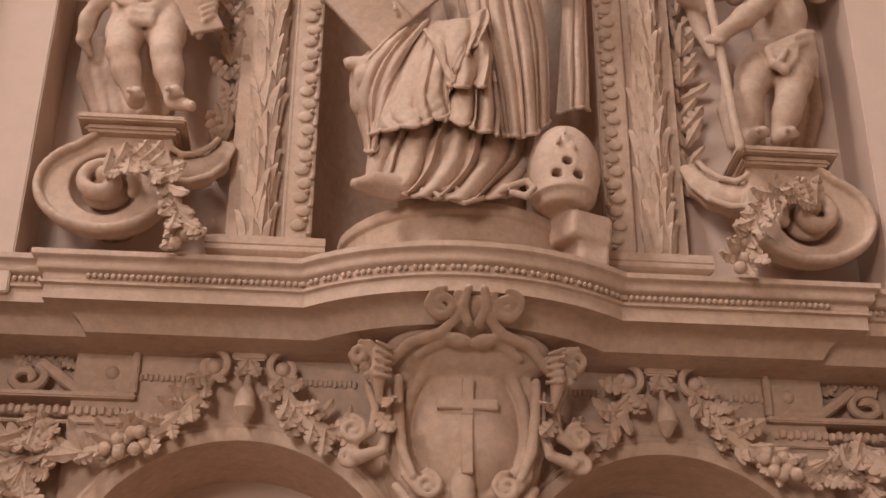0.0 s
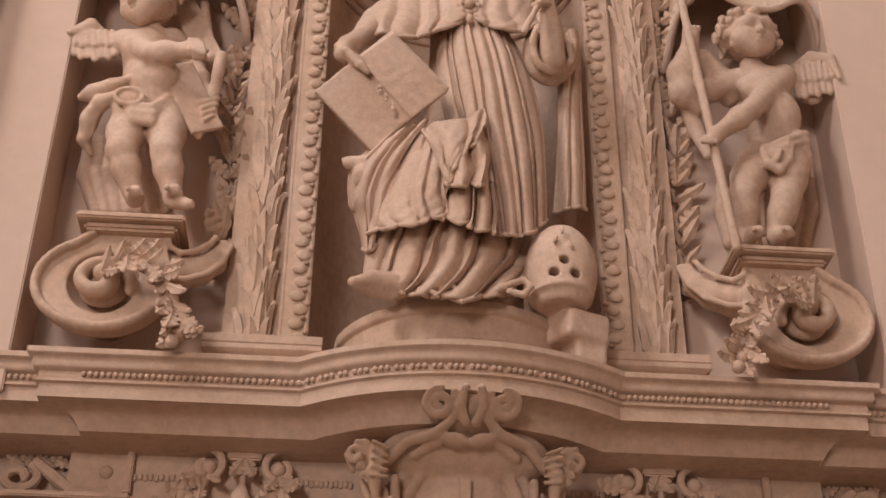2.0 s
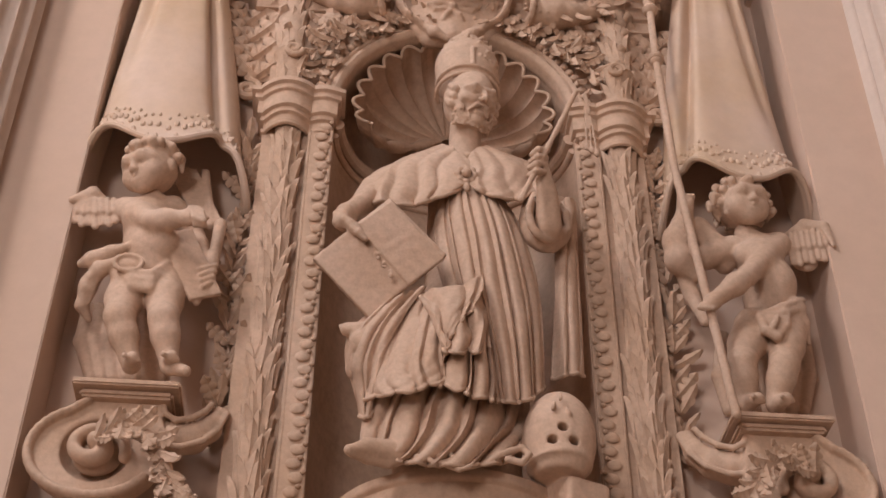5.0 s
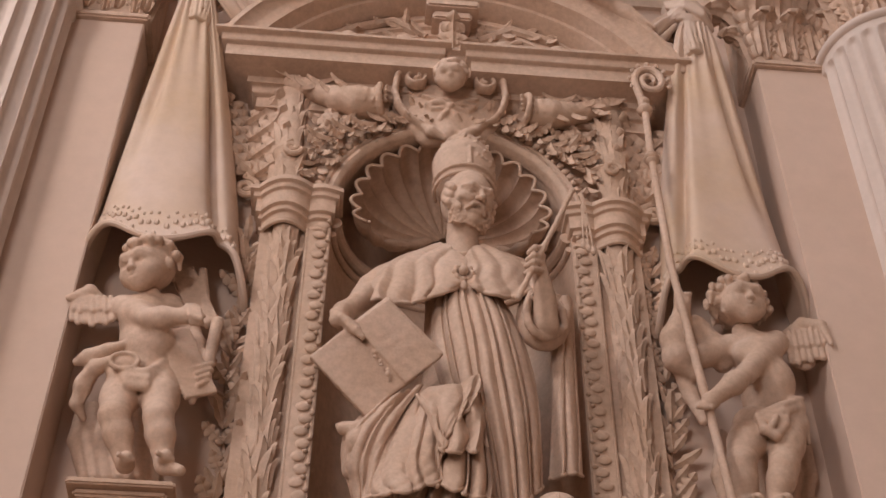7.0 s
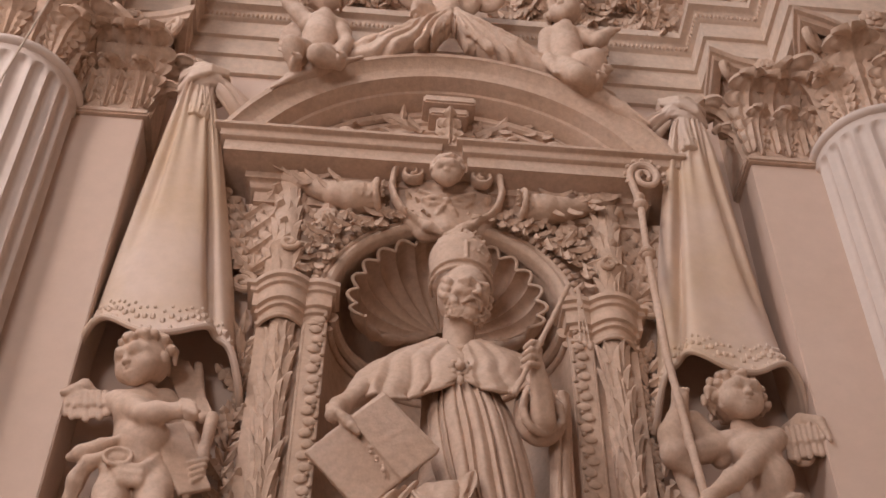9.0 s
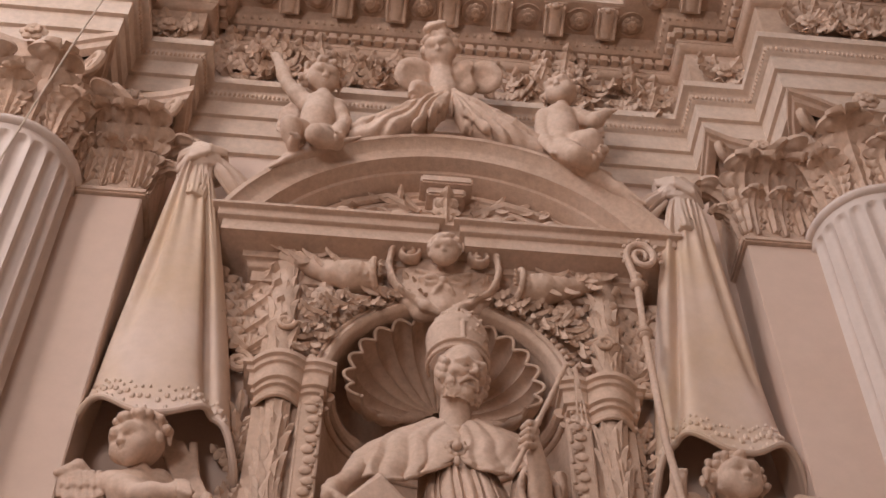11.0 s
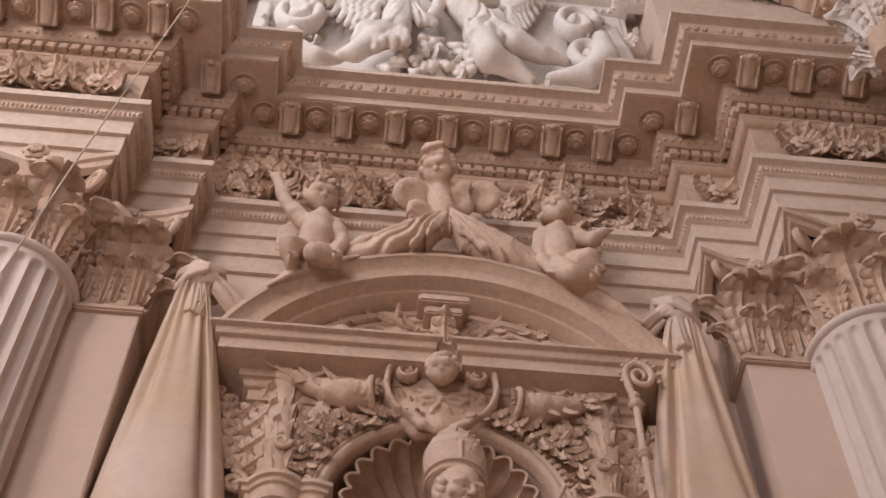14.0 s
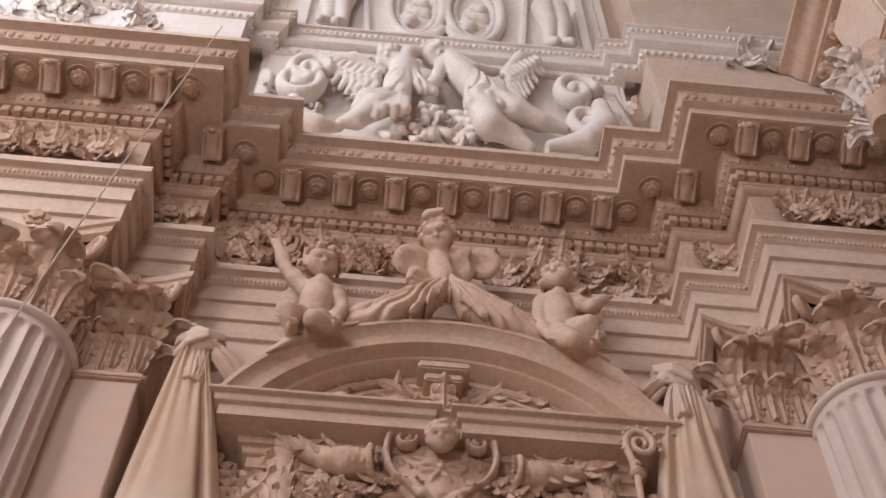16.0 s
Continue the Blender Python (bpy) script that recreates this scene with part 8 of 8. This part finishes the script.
fol_w = thing("relief_foliage", "pale stucco leaves curling round the angel relief", "carving")
for s in (-1, 1):
    for k in range(12):
        x, z = s * RND.uniform(1.05, 1.55), RND.uniform(11.45, 12.95)
        a = RND.uniform(0, 6.28)
        part("leaf", ACANTHUS_W if k % 2 else OAK_W, fol_w, m=stand((x, 5.03, z), (math.cos(a), -0.35, math.sin(a)), (0, -1, 0), RND.uniform(0.7, 1.1)))
for k in range(16):
    a = RND.uniform(0, 6.28)
    part("leaf", ACANTHUS_W if k % 2 else OAK_W, fol_w, m=stand((RND.uniform(-0.6, 0.6), 5.02, RND.uniform(11.3, 12.0)), (math.cos(a), -0.35, math.sin(a)), (0, -1, 0), RND.uniform(0.7, 1.1)))


def upper_relief():
    c = Clay((-1.62, 4.78, 13.66), (1.62, 5.12, 15.6), 0.014)
    y = 5.02
    for s in (-1, 1):
        ov = [(s * 0.30 + 0.28 * math.cos(a), y, 14.75 + 0.85 * math.sin(a)) for a in [2 * math.pi * i / 40 for i in range(41)]]
        c.limb(ov, 0.05, k=0.01)
        ov = [(s * 0.30 + 0.20 * math.cos(a), y + 0.03, 14.75 + 0.65 * math.sin(a)) for a in [2 * math.pi * i / 40 for i in range(41)]]
        c.limb(ov, 0.03, k=0.01)
        for k in range(9):
            a = k * 0.7
            c.blob((s * 0.30 + 0.09 * math.cos(a), y + 0.02, 14.6 + 0.3 * math.sin(a * 1.3)), 0.07, k=0.02)
        c.slab((s * 0.82, y + 0.04, 14.7), (0.03, 0.05, 1.1), (0, 4 * s, 0), 0.01, 0.01)
        c.limb([(s * 0.62, y, 13.85), (s * 0.4, y - 0.02, 13.80), (s * 0.1, y - 0.02, 13.92), (s * 0.02, y, 14.2)], [0.03, 0.06, 0.06, 0.04], k=0.02)
        c.limb([(s * 1.02, y - 0.05, 14.9), (s * 1.05, y - 0.07, 14.4), (s * 1.02, y - 0.06, 13.95), (s * 1.08, y - 0.12, 13.86)], [0.13, 0.10, 0.06, 0.05], k=0.02)
        c.limb([(s * 1.16, y - 0.03, 14.9), (s * 1.18, y - 0.06, 14.4), (s * 1.17, y - 0.05, 13.98), (s * 1.24, y - 0.11, 13.90)], [0.13, 0.10, 0.06, 0.05], k=0.02)
        c.slab((s * 1.42, y + 0.03, 14.7), (0.05, 0.05, 1.1), (0, 0, 0), 0.01, 0.01)
    c.slab((0, 5.10, 14.6), (1.62, 0.03, 1.0), (0, 0, 0), 0.0, 0.02)
    return c.mesh("upper_relief", WHITE)


solo("upper_relief", upper_relief(), "bright white stucco relief of ovals and foliage", "relief")
sh = Shell()
for p, d, nrm in along(up_plan, 0.03, 0.075, 3.0):
    sh.ball((p.x, p.y, 13.34), (0.026, 0.024, 0.036), 7, 5)
for p, d, nrm in along(up_plan, 0.155, 0.055, 3.0):
    sh.ball((p.x, p.y, 13.565), (0.018, 0.018, 0.030), 6, 4)
tagged(solo("attic_egg_moulding", sh.mesh("attic_egg_moulding", WHITE), "rows of carved eggs on the attic moulding", "moulding"), kind="stuff")
for s in (-1, 1):
    g = thing("attic_foliage", "pale carved foliage on the attic pier", "carving", (0, 0, 0), "attic foliage over the columns")
    for k in range(70 if s < 0 else 24):
        x, z = (RND.uniform(-4.1, -2.62), RND.uniform(12.75, 13.9)) if s < 0 else (RND.uniform(2.65, 3.2), RND.uniform(13.2, 13.9))
        a = RND.uniform(0, 6.28)
        part("leaf", OAK_W if k % 3 else ACANTHUS_W, g, m=stand((x, 4.74, z), (math.cos(a), -0.3, math.sin(a)), (0, -1, 0), RND.uniform(0.8, 1.3)))

# cluster of carved leaves jutting from the side wall's order
g = thing("side_capital", "carved leafy capital on the side wall", "capital")
for k in range(40):
    a, z = RND.uniform(0, 6.28), RND.uniform(0, 1)
    o = (-math.cos(a), -math.sin(a), 0)
    part("leaf", ACANTHUS_W if k % 2 else OAK_W, g, m=stand((2.46 + 0.22 * z + 0.11 * o[0], 3.2 + 0.11 * o[1], 8.85 + 0.8 * z), (o[0] * 0.5 + 0.2, o[1] * 0.5, 1), o, RND.uniform(0.75, 1.15)))
part("core", Shell().tube([(2.46, 3.2, 8.75), (2.54, 3.2, 9.2), (2.74, 3.2, 9.72)], [0.09, 0.13, 0.22], 14).mesh("core", STONE), g)
part("abacus", Shell().box(2.62, 3.30, 2.85, 3.55, 9.68, 9.82, 0.02).mesh("abacus", PALE), g)
part("block", Shell().box(2.72, 4.25, 2.95, 3.45, 9.82, 10.9, 0.02).mesh("block", PALE), g)

# thin cord hanging from the cornice
solo("cord", Shell().tube([(-1.72, 3.72, 10.6), (-1.95, 3.45, 7.2), (-2.10, 3.25, 4.5), (-2.15, 3.15, 0.0)], 0.0055, 6).mesh("cord", CORD), "thin pale cord hanging from the cornice", "cord")
